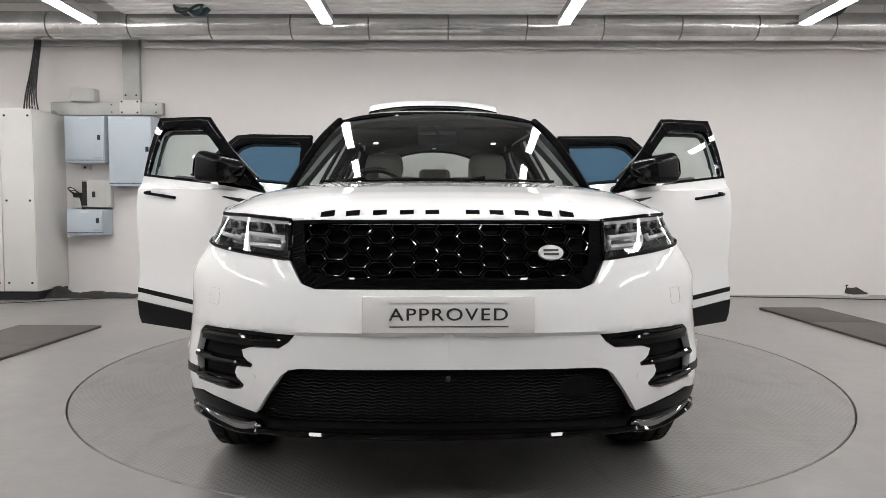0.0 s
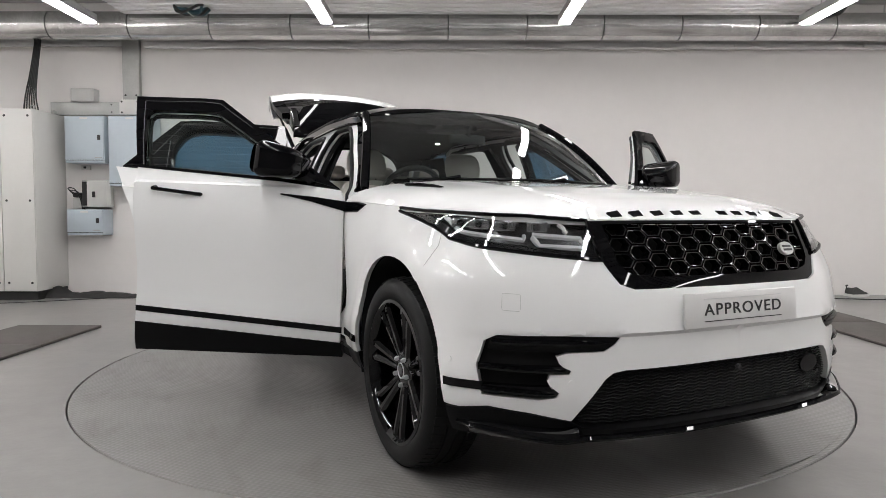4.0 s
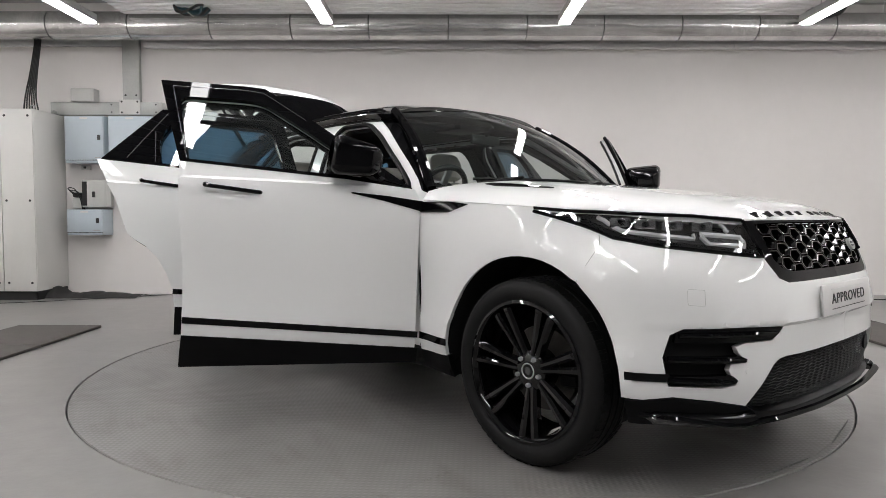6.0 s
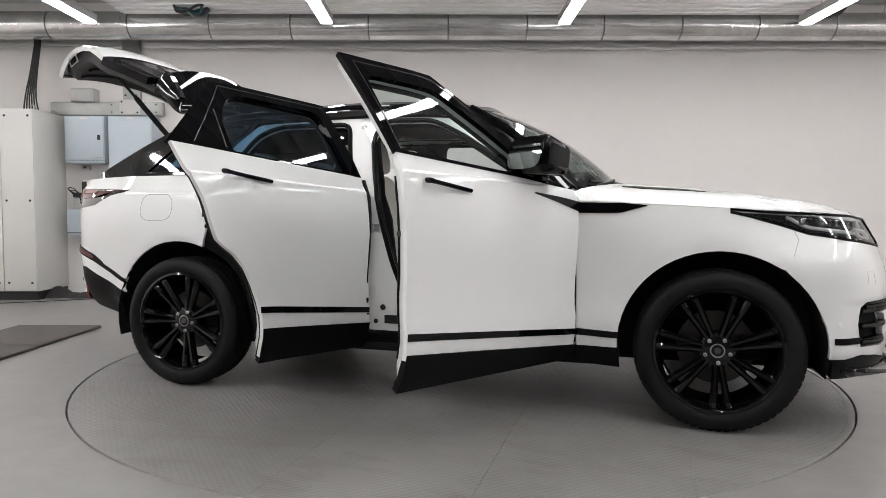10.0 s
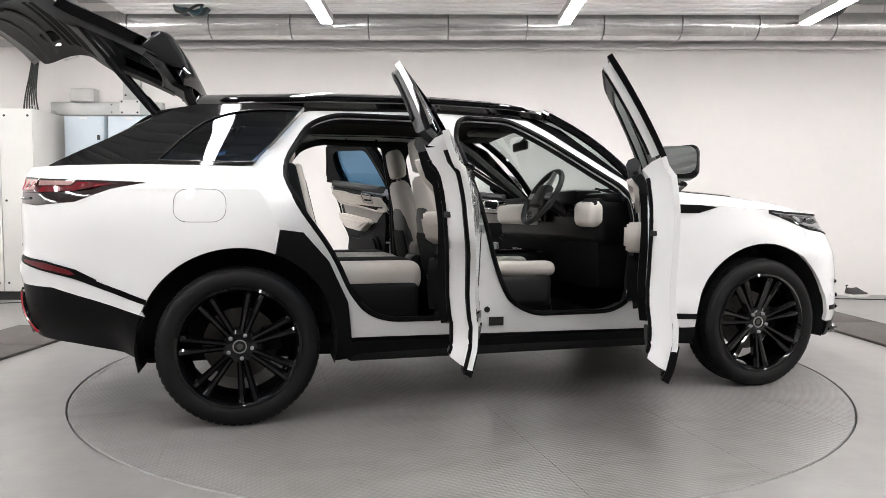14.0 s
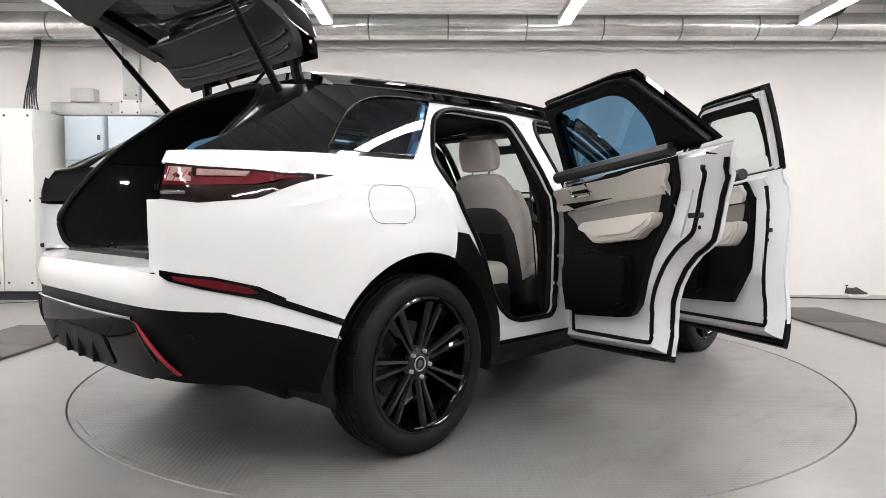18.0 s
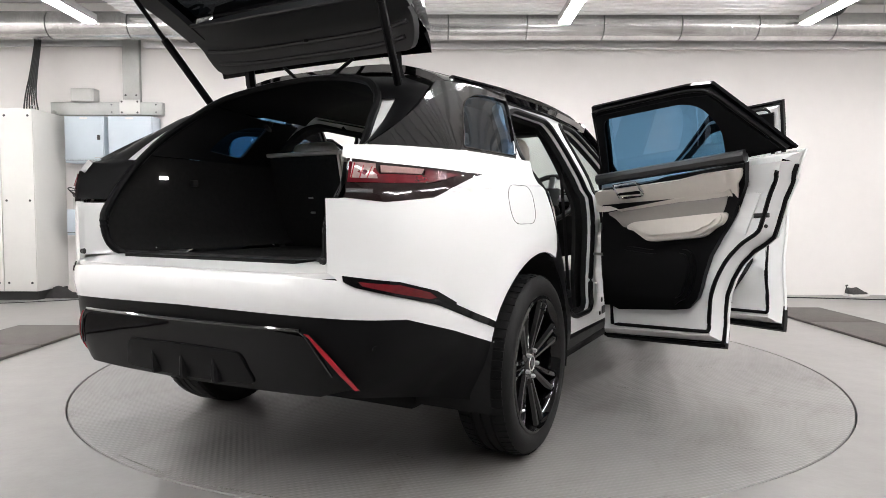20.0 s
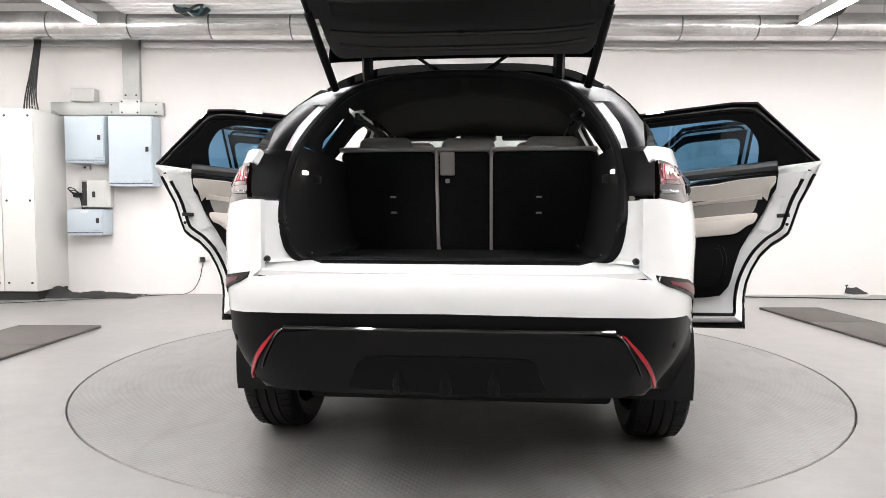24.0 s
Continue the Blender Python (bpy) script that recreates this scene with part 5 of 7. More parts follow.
R_EDGE = [(-1.385, 1.215), (-1.355, 1.152), (-1.322, 1.08), (-1.278, 0.995), (-1.240, 0.88), (-1.220, 0.828), (-1.183, 0.797), (-1.13, 0.763), (-1.072, 0.703), (-1.028, 0.627), (-0.998, 0.552), (-0.985, 0.489), (-0.98, 0.44), (-0.978, 0.31)]
DOORS = {
    "front": dict(
        seal=0.038, mid_x=0.25, hinge=F_HINGE, turn=58.7, rise=2.3, name="front_door",
        skin=[(0.768, 0.30), (0.768, 1.04), (0.745, 1.088), (0.3, belt(0.3)), (-0.29, belt(-0.29)), (-0.282, 1.0), (-0.258, 0.7), (-0.256, 0.45), (-0.262, 0.30)],
        clad=[(0.780, 0.29), (0.780, low_z(0.78) + 0.004), (-0.256, low_z(-0.256) + 0.004), (-0.272, 0.264)],
        stripe=(-0.255, 0.778),
        frame=[(0.735, 1.095), (0.24, 1.412), (0.045, 1.539), (-0.05, 1.544), (-0.42, 1.545), (-0.29, 1.165), (0.3, 1.13)],
        hole=rounded([(0.57, 1.130), (0.22, 1.355), (0.035, 1.466), (-0.06, 1.472), (-0.330, 1.470), (-0.258, 1.176), (0.3, 1.143)], [0.03, 0.05, 0.08, 0.05, 0.05, 0.012, 0.02], 3),
        card=[(0.70, 0.50), (0.72, 1.02), (0.60, 1.10), (-0.13, 1.145), (-0.155, 1.10), (-0.12, 0.66), (0.02, 0.475), (0.55, 0.46)],
        upper=[(0.66, 1.0), (0.67, 1.03), (0.58, 1.095), (-0.15, 1.140), (-0.125, 1.025), (0.30, 1.0)],
        mid=[(0.66, 0.985), (0.30, 0.99), (-0.12, 1.018), (-0.095, 0.91), (0.30, 0.89), (0.52, 0.90)],
        arm=[(0.42, 0.86), (0.36, 0.892), (-0.13, 0.913), (-0.125, 0.845), (-0.06, 0.772), (0.34, 0.765)],
        belt_line=((0.58, 1.103), (-0.14, 1.148)), lock=(-0.20, 0.86), pull=(0.46, 1.045), hand=(-0.175, 0.06, 1.052), white=[(-0.165, 1.03), (-0.23, 1.03), (-0.205, 0.62), (-0.135, 0.64)]),
    "rear": dict(
        seal=0.036, mid_x=-0.7, hinge=R_HINGE, turn=69.3, rise=2.8, name="rear_door",
        skin=[(-0.286, 0.30), (-0.288, 0.7), (-0.312, 1.0), (-0.318, 1.168), (-0.9, 1.192)] + R_EDGE,
        clad=[(-0.286, 0.285), (-0.286, low_z(-0.286) + 0.004), (-0.977, low_z(-0.977) + 0.004), (-0.977, 0.284)],
        stripe=(-0.99, -0.29),
        frame=[(-0.318, 1.165), (-0.41, 1.545), (-0.95, 1.550), (-1.078, 1.538), (-1.370, 1.222), (-0.9, 1.190)],
        hole=rounded([(-0.39, 1.180), (-0.475, 1.492), (-0.93, 1.497), (-1.02, 1.470), (-1.090, 1.36), (-1.070, 1.214), (-0.8, 1.197)], [0.015, 0.05, 0.06, 0.06, 0.06, 0.015, 0.05], 3),
        card=[(-0.36, 0.50), (-0.37, 1.145), (-1.17, 1.20), (-1.155, 1.12), (-1.07, 0.93), (-0.96, 0.74), (-0.89, 0.55), (-0.77, 0.475), (-0.45, 0.46)],
        upper=[(-0.34, 1.008), (-0.36, 1.145), (-1.165, 1.182), (-1.14, 1.14), (-1.075, 1.082), (-0.41, 1.006)],
        mid=[(-0.40, 1.0), (-1.07, 1.075), (-1.03, 0.95), (-0.50, 0.90)],
        arm=[(-0.535, 0.905), (-0.58, 0.928), (-1.06, 0.957), (-1.045, 0.91), (-0.945, 0.83), (-0.665, 0.812)],
        belt_line=((-0.37, 1.160), (-1.165, 1.200)), lock=(-1.185, 0.93), pull=(-0.565, 1.092), hand=(-1.165, -0.93, 1.10), white=[(-1.135, 1.05), (-1.20, 1.05), (-1.11, 0.84), (-1.05, 0.86)]),
}


def on_skin(x, z, s, inset):
    p = skin(u_x(x), z)
    return Vector((p[0], s * (p[1] - inset), z))


def door_shell(outline, s):
    """Thin outer skin with a chamfered inner shell behind it."""
    bm = body_panel(u_poly(outline), [], skin, s, step=0.05, thick=0.022, back=True, rows=CREASES)
    top = max(z for x, z in outline)
    small = [(x, min(z, belt(x) - 0.006)) for x, z in grow(split_edges(outline, 0.09), -0.048)]
    big = [(x, min(z, belt(x) - 0.003)) for x, z in grow(split_edges(outline, 0.09), -0.008)]
    loops = [[on_skin(x, z, s, 0.02) for x, z in big], [on_skin(x, z, s, 0.058) for x, z in grow(split_edges(outline, 0.09), -0.022)], [on_skin(x, z, s, 0.103) for x, z in small]]
    for p, (x, z) in zip(loops[1], big):
        p.z = min(p.z, belt(x) - 0.004)
    rows = [[bm.verts.new(p) for p in l] for l in loops]
    n = len(rows[0])
    fs = []
    for A, B in zip(rows, rows[1:]):
        for i in range(n):
            fs.append(bm.faces.new((A[i], A[(i + 1) % n], B[(i + 1) % n], B[i])))
    inner = body_panel(u_poly(small), [], lambda u, z: (lambda p: (p[0], p[1] - 0.103, p[2]))(skin(u, z)), s, step=0.08, thick=0.001, back=True)
    merge(bm, inner)
    bmesh.ops.recalc_face_normals(bm, faces=fs)
    return bm


def door(kind, s):
    D = DOORS[kind]
    h = Matrix.Translation((D["hinge"][0], s * D["hinge"][1], 0.75))
    ob = part(D["name"], door_shell(D["skin"], s), M_WHITE, CAR, f"open white {kind} door with cream trim")
    ob.matrix_basis = h @ pose(0, 0, 0, 0, 0, -s * D["turn"]) @ pose(0, 0, 0, 0, D["rise"]) @ h.inverted()
    part("cladding", body_panel(u_poly(D["clad"]), [], skin, s, step=0.06, thick=0.030, back=True, out=0.006), M_SATIN, ob, "black lower door cladding")
    a, b = D["stripe"]
    part("door_stripe", body_panel(u_poly(band(a, b, lambda x: stripe_z(x) - 0.014, lambda x: stripe_z(x) + 0.014)), [], skin, s, step=0.06, thick=0.004, out=0.003), M_GLOSS, ob)
    part("window_frame", body_panel(D["frame"], [D["hole"]], house, s, step=0.05, thick=0.022, back=True, out=0.002), M_GLOSS, ob, "gloss black window frame")
    part("frame_inner", body_panel(grow(D["frame"], -0.016), [grow(D["hole"], 0.014)], house, s, step=0.05, thick=0.03, back=True, out=-0.021, rim_mat=1), [M_BODYIN, M_SATIN if kind == "rear" else M_BODYIN], ob, "white painted inner side of the window frame")
    wide = grow(D["frame"], -0.034)
    part("window_trim", body_panel(wide, [grow(D["hole"], -0.004)], house, s, step=0.05, thick=0.010, back=True, out=-0.050), M_SATIN, ob, "black rubber window surround")
    bm = bmesh.new()
    loop = split_edges(rounded(grow(D["frame"], -0.040), 0.05, 4), 0.04)
    low = [i for i, (x, z) in enumerate(loop) if z < belt(x) + 0.055]
    first = next(i for i in low if (i + 1) % len(loop) not in low) + 1
    loop = [p for p in loop[first:] + loop[:first] if p[1] >= belt(p[0]) + 0.055]
    add_tube(bm, [(lambda p: (p[0], s * (p[1] - 0.058), p[2]))(house(x, z)) for x, z in loop], 0.009, 6)
    bmesh.ops.recalc_face_normals(bm, faces=bm.faces)
    part("window_seal", bm, M_SATIN, ob)
    part("window", body_panel(D["hole"], [], house, s, step=0.06, thick=0.004, out=-0.018), M_TINT if kind == "rear" else M_CLEAR, ob, "blue tinted door glass" if kind == "rear" else "clear door glass")
    # inner trim
    part("door_card", body_panel(u_poly(D["card"]), [], skin, s, step=0.06, thick=0.044, back=True, out=-0.104), M_SATIN, ob, "black lower door trim")
    part("trim_upper", body_panel(u_poly(rounded(D["upper"], 0.02, 3)), [], skin, s, step=0.06, thick=0.022, back=True, out=-0.146), M_CREAM, ob, "cream leather upper trim")
    part("trim_middle", body_panel(u_poly(rounded(D["mid"], 0.02, 3)), [], skin, s, step=0.06, thick=0.006, back=True, out=-0.146), M_TAUPE, ob, "taupe leather trim")
    bm = bmesh.new()
    (xa, za), (xb, zb) = D["belt_line"]
    add_tube(bm, [on_skin(xa + (xb - xa) * k / 8, za + (zb - za) * k / 8, s, 0.130) for k in range(9)], 0.030, 8)
    part("waist_rail", bm, M_TRIM, ob, "dark grey waist rail below the glass")
    arm = body_panel(u_poly(rounded(D["arm"], 0.03, 4)), [], skin, s, step=0.05, thick=0.05, back=True, out=-0.146)
    for k in (1, 2):
        merge(arm, body_panel(u_poly(rounded(grow(D["arm"], -0.007 * k * k), 0.03, 4)), [], skin, s, step=0.05, thick=0.012, back=True, out=-0.184 - 0.010 * k))
    part("armrest", arm, M_CREAM, ob, "cream leather armrest")
    bm = bmesh.new()
    x, z = D["pull"]
    pts = [on_skin(a, b, s, 0.180) for a, b in rounded([(x - 0.085, z - 0.034), (x + 0.06, z - 0.043), (x + 0.085, z + 0.026), (x - 0.06, z + 0.036)], 0.02, 3)]
    add_tube(bm, pts, 0.007, 6, 0, True)
    part("handle_surround", bm, M_CHROME, ob, "chrome inner handle surround")
    bm = bmesh.new()
    add_box(bm, -0.064, 0.064, -0.009, 0.009, -0.026, 0.026, 0.008, 0, Matrix.Translation(on_skin(x, z, s, 0.172)))
    part("inner_handle", bm, M_SATIN, ob)
    cx = D["card"][0][0] - 0.02
    pocket = rounded([(cx - 0.03, 0.53), (cx - 0.01, 0.70), (cx - 0.10, 0.80), (cx - 0.30, 0.77), (cx - 0.50, 0.775), (cx - 0.52, 0.66), (cx - 0.46, 0.53)], 0.05, 4)
    bm = body_panel(u_poly(pocket), [], skin, s, step=0.06, thick=0.03, back=True, out=-0.142)
    merge(bm, body_panel(u_poly(grow(pocket, -0.02)), [], skin, s, step=0.06, thick=0.03, back=True, out=-0.165))
    part("map_pocket", bm, M_SATIN, ob, "black moulded map pocket")
    # rubber seal along the inner edge, latch and end plate
    edge = [p for p in split_edges(rounded(grow(D["skin"], -0.052), 0.13, 5), 0.05) if not (p[1] > belt(p[0]) - 0.075 or abs(p[0] - D["skin"][0][0]) < 0.075)]
    edge.sort(key=lambda p: (math.atan2(p[1] - 0.72, p[0] - D["mid_x"]) - math.pi / 2) % math.tau)
    line = [tuple(on_skin(x, max(z, 0.375), s, 0.107)) for x, z in edge]
    bm = bmesh.new()
    add_tube(bm, line, 0.010, 6)
    part("door_seal", bm, M_SATIN, ob, "black rubber door seal")
    part("end_plate", body_panel(u_poly(D["white"]), [], skin, s, step=0.06, thick=0.012, back=True, out=-0.104), M_BODYIN, ob)
    # secondary seal along the trailing and lower edges
    if kind == "rear":
        trail = [(x + 0.014, z) for x, z in R_EDGE[1:]] + [(-0.95, 0.300), (-0.62, 0.298), (-0.31, 0.298)]
    else:
        trail = [(-0.262, 0.298), (0.20, 0.298), (0.74, 0.298)]
    part("edge_seal", tube([on_skin(x, z, s, 0.028) for x, z in split_edges(trail, 0.05)[:-int(math.dist(trail[0], trail[-1]) / 0.05) or None]], 0.013, 6), M_SATIN, ob, "black rubber edge seal")
    for dx, dz in ((-0.024, 0.05), (-0.026, 0.0), (-0.020, -0.05), (0.030, -0.030)):
        lx, lz = D["lock"]
        part("fixing_hole", lathe([(0, 0.003), (0.007, 0.003), (0.009, 0)], 12, Matrix.Translation(on_skin(lx + dx, lz + dz, s, 0.100)) @ pose(0, 0, 0, s * 90)), M_PLASTIC, ob)
    x, z = D["lock"]
    bm = bmesh.new()
    add_box(bm, -0.035, 0.03, -0.02, 0.006, -0.011, 0.011, 0.004, 0, Matrix.Translation(on_skin(x, z, s, 0.105)))
    part("latch", bm, M_PLASTIC, ob)
    # deployed outer handle
    x0, x1, z = D["hand"]
    bm = bmesh.new()
    bar = [on_skin(x0 + 0.012 + (x1 - x0 - 0.012) * k / 6, z + 0.010 - 0.020 * k / 6, s, -0.036 + 0.034 * k / 6) for k in range(7)]
    add_tube(bm, [on_skin(x0 + 0.004, z + 0.016, s, 0.012), on_skin(x0 + 0.003, z + 0.014, s, -0.022), on_skin(x0 + 0.006, z + 0.011, s, -0.034)] + bar + [on_skin(x1 + 0.006, z - 0.011, s, 0.012)], [0.011, 0.0105, 0.0095] + [0.0088] * 7 + [0.006], 8)
    part("door_handle", bm, M_GLOSS, ob, "black flush handle, deployed")
    # grey metal lines that draw in the highlight along the window seams
    seam_glints = {"front": [[(-0.363, 1.520), (-0.262, 1.180)], [(-0.363, 1.520), (-0.05, 1.524), (0.040, 1.516), (0.24, 1.392)]], "rear": [[(-1.040, 1.526), (-1.13, 1.40), (-1.245, 1.236)], [(-1.108, 1.400), (-1.100, 1.225)], [(-1.040, 1.526), (-0.425, 1.527)]]}
    for line in seam_glints[kind]:
        pts = [(line[i][0] + (line[i + 1][0] - line[i][0]) * k / 6, line[i][1] + (line[i + 1][1] - line[i][1]) * k / 6) for i in range(len(line) - 1) for k in range(7)]
        pts = [q for i, q in enumerate(pts) if not i or q != pts[i - 1]]
        part("seam_glint", tube([(lambda q: (q[0], s * (q[1] + 0.002), q[2]))(house(x, z)) for x, z in pts], 0.0022, 5), M_SEAM, ob)
    if kind == "rear":
        part("hinge_gap_dark", tube([on_skin(-0.297, z, s, 0.012) for z in np.linspace(0.45, 1.15, 9)], 0.015, 6), M_SATIN, ob, "black strip along the hinge edge")
    if kind == "front":
        vent = rounded([(0.792, 0.984), (0.792, 1.034), (0.62, 1.052), (0.46, 1.062), (0.45, 1.058), (0.60, 1.03)], 0.006, 2)
        part("door_vent", body_panel(u_poly(vent), [], skin, s, step=0.04, thick=0.006, out=0.005), M_GLOSS, ob, "gloss black vent blade")
        place = Matrix.Translation((0.452, s * 0.935, 1.215)) @ pose(0, 0, 0, 0, 7, s * 5)
        mirror = box(-0.09, 0.135, -0.118, 0.118, -0.088, 0.088, 0.045, None, 6)
        for v in mirror.verts:
            k = (1 + s * v.co.y / 0.118) / 2
            nose = 1 - 0.42 * max(0.0, (v.co.x + 0.02) / 0.155) ** 2
            v.co.z = v.co.z * nose * (0.84 + 0.16 * k) - 0.008 * (1 - k)
            v.co.y *= nose
        mirror.transform(place)
        add_tube(mirror, [(0.60, s * 0.82, 1.125), (0.57, s * 0.855, 1.14), (0.52, s * 0.90, 1.18)], [0.045, 0.035, 0.04], 8)
        g = place @ pose(-0.092, s * 0.004, -0.002, 0, 3)
        t = bmesh.new()
        bmesh.ops.create_circle(t, cap_ends=True, segments=28, radius=1)
        for v in t.verts:
            a = math.atan2(v.co.y, v.co.x)
            q = abs(math.cos(a)) ** 4 + abs(math.sin(a)) ** 4
            v.co = Vector((-0.003, 0.100 * math.cos(a) / q ** 0.25, 0.071 * math.sin(a) / q ** 0.25))
        merge(mirror, t, 1, g)
        bmesh.ops.recalc_face_normals(mirror, faces=mirror.faces)
        part("door_mirror", mirror, [M_GLOSS, M_MIRROR], ob, "gloss black door mirror")
        part("mirror_sail", body_panel([(0.73, 1.095), (0.56, 1.135), (0.56, 1.155), (0.585, 1.135)], [], house, s, step=0.06, thick=0.03, back=True, out=0.006), M_SATIN, ob)


for s in SIDES:
    for kind in ("front", "rear"):
        door(kind, s)


# ---- wheels ----
def squash(bm):
    """Brings the tyre's section to its true height and width."""
    for v in bm.verts:
        r = math.hypot(v.co.x, v.co.y)
        k = (0.288 + (r - 0.288) * 0.846) / r if r > 0.288 else 1
        v.co = Vector((v.co.x * k, v.co.y * k, v.co.z * 0.9))
    return bm


def wheel(x, s):
    m = Matrix.Translation((x, s * 0.826, 0.3575)) @ pose(0, 0, 0, -s * 90)
    rim = bmesh.new()
    add_lathe(rim, [(0.278, 0.098), (0.284, 0.108), (0.272, 0.112), (0.262, 0.100), (0.254, 0.070), (0.246, 0.0), (0.246, -0.11)], 64)
    bmesh.ops.recalc_face_normals(rim, faces=rim.faces)
    w = part("wheel", rim, M_ALLOY, CAR, "gloss black seven-spoke alloy wheel")
    w.matrix_basis = m @ pose(0, 0, 0, 0, 0, -90 + (4 if x > 0 else 9))
    part("tyre", squash(lathe([(0.262, 0.095), (0.288, 0.118), (0.2992, 0.126), (0.3331, 0.129), (0.3613, 0.12), (0.3782, 0.1), (0.3844, 0.075), (0.3844, 0.052), (0.3771, 0.05), (0.3771, 0.042), (0.385, 0.04), (0.385, 0.006), (0.3771, 0.004), (0.3771, -0.004), (0.385, -0.006), (0.385, -0.04), (0.3771, -0.042), (0.3771, -0.05), (0.3844, -0.052), (0.3844, -0.078), (0.3703, -0.115), (0.3331, -0.129), (0.288, -0.118), (0.262, -0.1)], 72)), M_RUBBER, w, "black road tyre")
    bm = bmesh.new()
    for k in range(64):
        for e in (-1, 1):
            q = pose(0, 0, 0, 0, 0, (k + 0.5 * (e > 0)) * 360 / 64)
            v = [bm.verts.new(q @ Vector(c)) for c in ((0.3835, -0.0135, e * 0.055), (0.3835, 0.0135, e * 0.055), (0.378, 0.0135, e * 0.104), (0.378, -0.0135, e * 0.104), (0.3885, -0.0125, e * 0.056), (0.3885, 0.0125, e * 0.056), (0.382, 0.0125, e * 0.103), (0.382, -0.0125, e * 0.103))]
            for f in ((4, 5, 6, 7), (0, 1, 5, 4), (1, 2, 6, 5), (2, 3, 7, 6), (3, 0, 4, 7)):
                bm.faces.new([v[i] for i in f])
    bmesh.ops.recalc_face_normals(bm, faces=bm.faces)
    tagged(part("tread", squash(bm), M_RUBBER, w, "", 0), "moulded shoulder tread blocks", kind="stuff")
    for k in range(7):
        a = k * math.tau / 7
        bm = bmesh.new()
        for e in (-1, 1):
            rings = []
            for r, off, hh, wd in ((0.050, 0.010, 0.066, 0.018), (0.085, 0.0135, 0.073, 0.0135), (0.13, 0.0180, 0.080, 0.0140), (0.18, 0.0235, 0.089, 0.0160), (0.225, 0.0290, 0.097, 0.0185), (0.252, 0.032, 0.101, 0.019), (0.272, 0.038, 0.098, 0.026)):
                prof = ((-wd, hh - 0.042), (-wd, hh - 0.010), (-wd * 0.45, hh), (wd * 0.35, hh - 0.001), (wd, hh - 0.014), (wd * 0.8, hh - 0.042))
                rings.append([bm.verts.new((r * math.cos(a) - e * (off + q) * math.sin(a), r * math.sin(a) + e * (off + q) * math.cos(a), h)) for q, h in prof])
            for A, B in zip(rings, rings[1:]):
                for i in range(6):
                    bm.faces.new((A[i], A[(i + 1) % 6], B[(i + 1) % 6], B[i]))
        bmesh.ops.recalc_face_normals(bm, faces=bm.faces)
        part("spoke", bm, M_ALLOY, w, "", 25)
    part("hub", lathe([(0, 0.074), (0.034, 0.074), (0.060, 0.070), (0.078, 0.060), (0.082, 0.02), (0.082, -0.05)], 40), M_ALLOY, w)
    part("hub_ring", lathe([(0.027, 0.0745), (0.0285, 0.077), (0.031, 0.077), (0.0325, 0.0745)], 32), M_SILVER, w)
    part("hub_emblem", lathe([(0, 0.0762), (0.014, 0.0762), (0.015, 0.0745)], 20), M_BAND, w)
    for k in range(5):
        a = k * math.tau / 5
        part("wheel_nut", lathe([(0, 0.086), (0.006, 0.086), (0.0095, 0.081), (0.0095, 0.060)], 6, Matrix.Translation((0.056 * math.cos(a), 0.056 * math.sin(a), 0))), M_NUT, w)
    part("brake_disc", lathe([(0, -0.02), (0.17, -0.02), (0.172, -0.024), (0.17, -0.05), (0, -0.05)], 40), M_DISC, w)
    bm = bmesh.new()
    add_box(bm, -0.06, 0.06, 0.10, 0.185, -0.06, 0.01, 0.015)
    part("brake_caliper", bm, M_SATIN, w)


M_NUT = material("zinc_nut", (0.42, 0.42, 0.43), 0.35, metal=0.4, vary=0.05)
M_DISC = material("brake_disc", (0.07, 0.066, 0.062), 0.45, metal=0.8, vary=0.2, scale=30)
for x in (1.437, -1.437):
    for s in SIDES:
        wheel(x, s)


# ---- boot opening ----
RING = [(0, 0.818, -2.29), (0.40, 0.818, -2.29), (0.49, 0.822, -2.295), (0.535, 0.86, -2.33), (0.553, 0.95, -2.345), (0.562, 1.02, -2.31), (0.567, 1.10, -2.25), (0.560, 1.20, -2.165), (0.528, 1.30, -2.07), (0.478, 1.40, -1.95), (0.40, 1.475, -1.87), (0.29, 1.520, -1.80), (0.15, 1.548, -1.755), (0, 1.556, -1.74)]
RING = curve_points(RING, 5)


def outer_edge(z):
    """Where the body's skin ends beside the boot opening."""
    if z < 1.19:
        p = skin(*rear_at(0.604 + 0.036 * smooth01(1.02, 1.04, z), max(z, 0.80)))
        return Vector((p[0] + 0.006, p[1], max(z, 0.80)))
    pts = [(1.19, 0.632, -2.275), (1.30, 0.665, -2.08), (1.40, 0.64, -1.91), (1.47, 0.60, -1.77), (1.54, 0.42, -1.66), (1.563, 0.22, -1.64)]
    zz = [q[0] for q in pts]
    return Vector((np.interp(z, zz, [q[2] for q in pts]), np.interp(z, zz, [q[1] for q in pts]), z))


def gutter(s, z0, z1, f0, f1, dip):
    """A strip between the boot's seal and the skin, from the fraction f0 to f1 of the way across."""
    bm = bmesh.new()
    rows = []
    for (y, z, x) in RING:
        if z0 <= z <= z1 and y > 0.05:
            a, b = Vector((x, y, z)), outer_edge(z)
            rows.append([a.lerp(b, f0 + (f1 - f0) * k / 4) + Vector((dip * math.sin(math.pi * k / 4), 0, 0)) for k in range(5)])
    vs = [[bm.verts.new((p.x, s * p.y, p.z)) for p in r] for r in rows]
    for A, B in zip(vs, vs[1:]):
        for i in range(4):
            q = (A[i], A[i + 1], B[i + 1], B[i])
            bm.faces.new(q if s > 0 else q[::-1])
    return bm


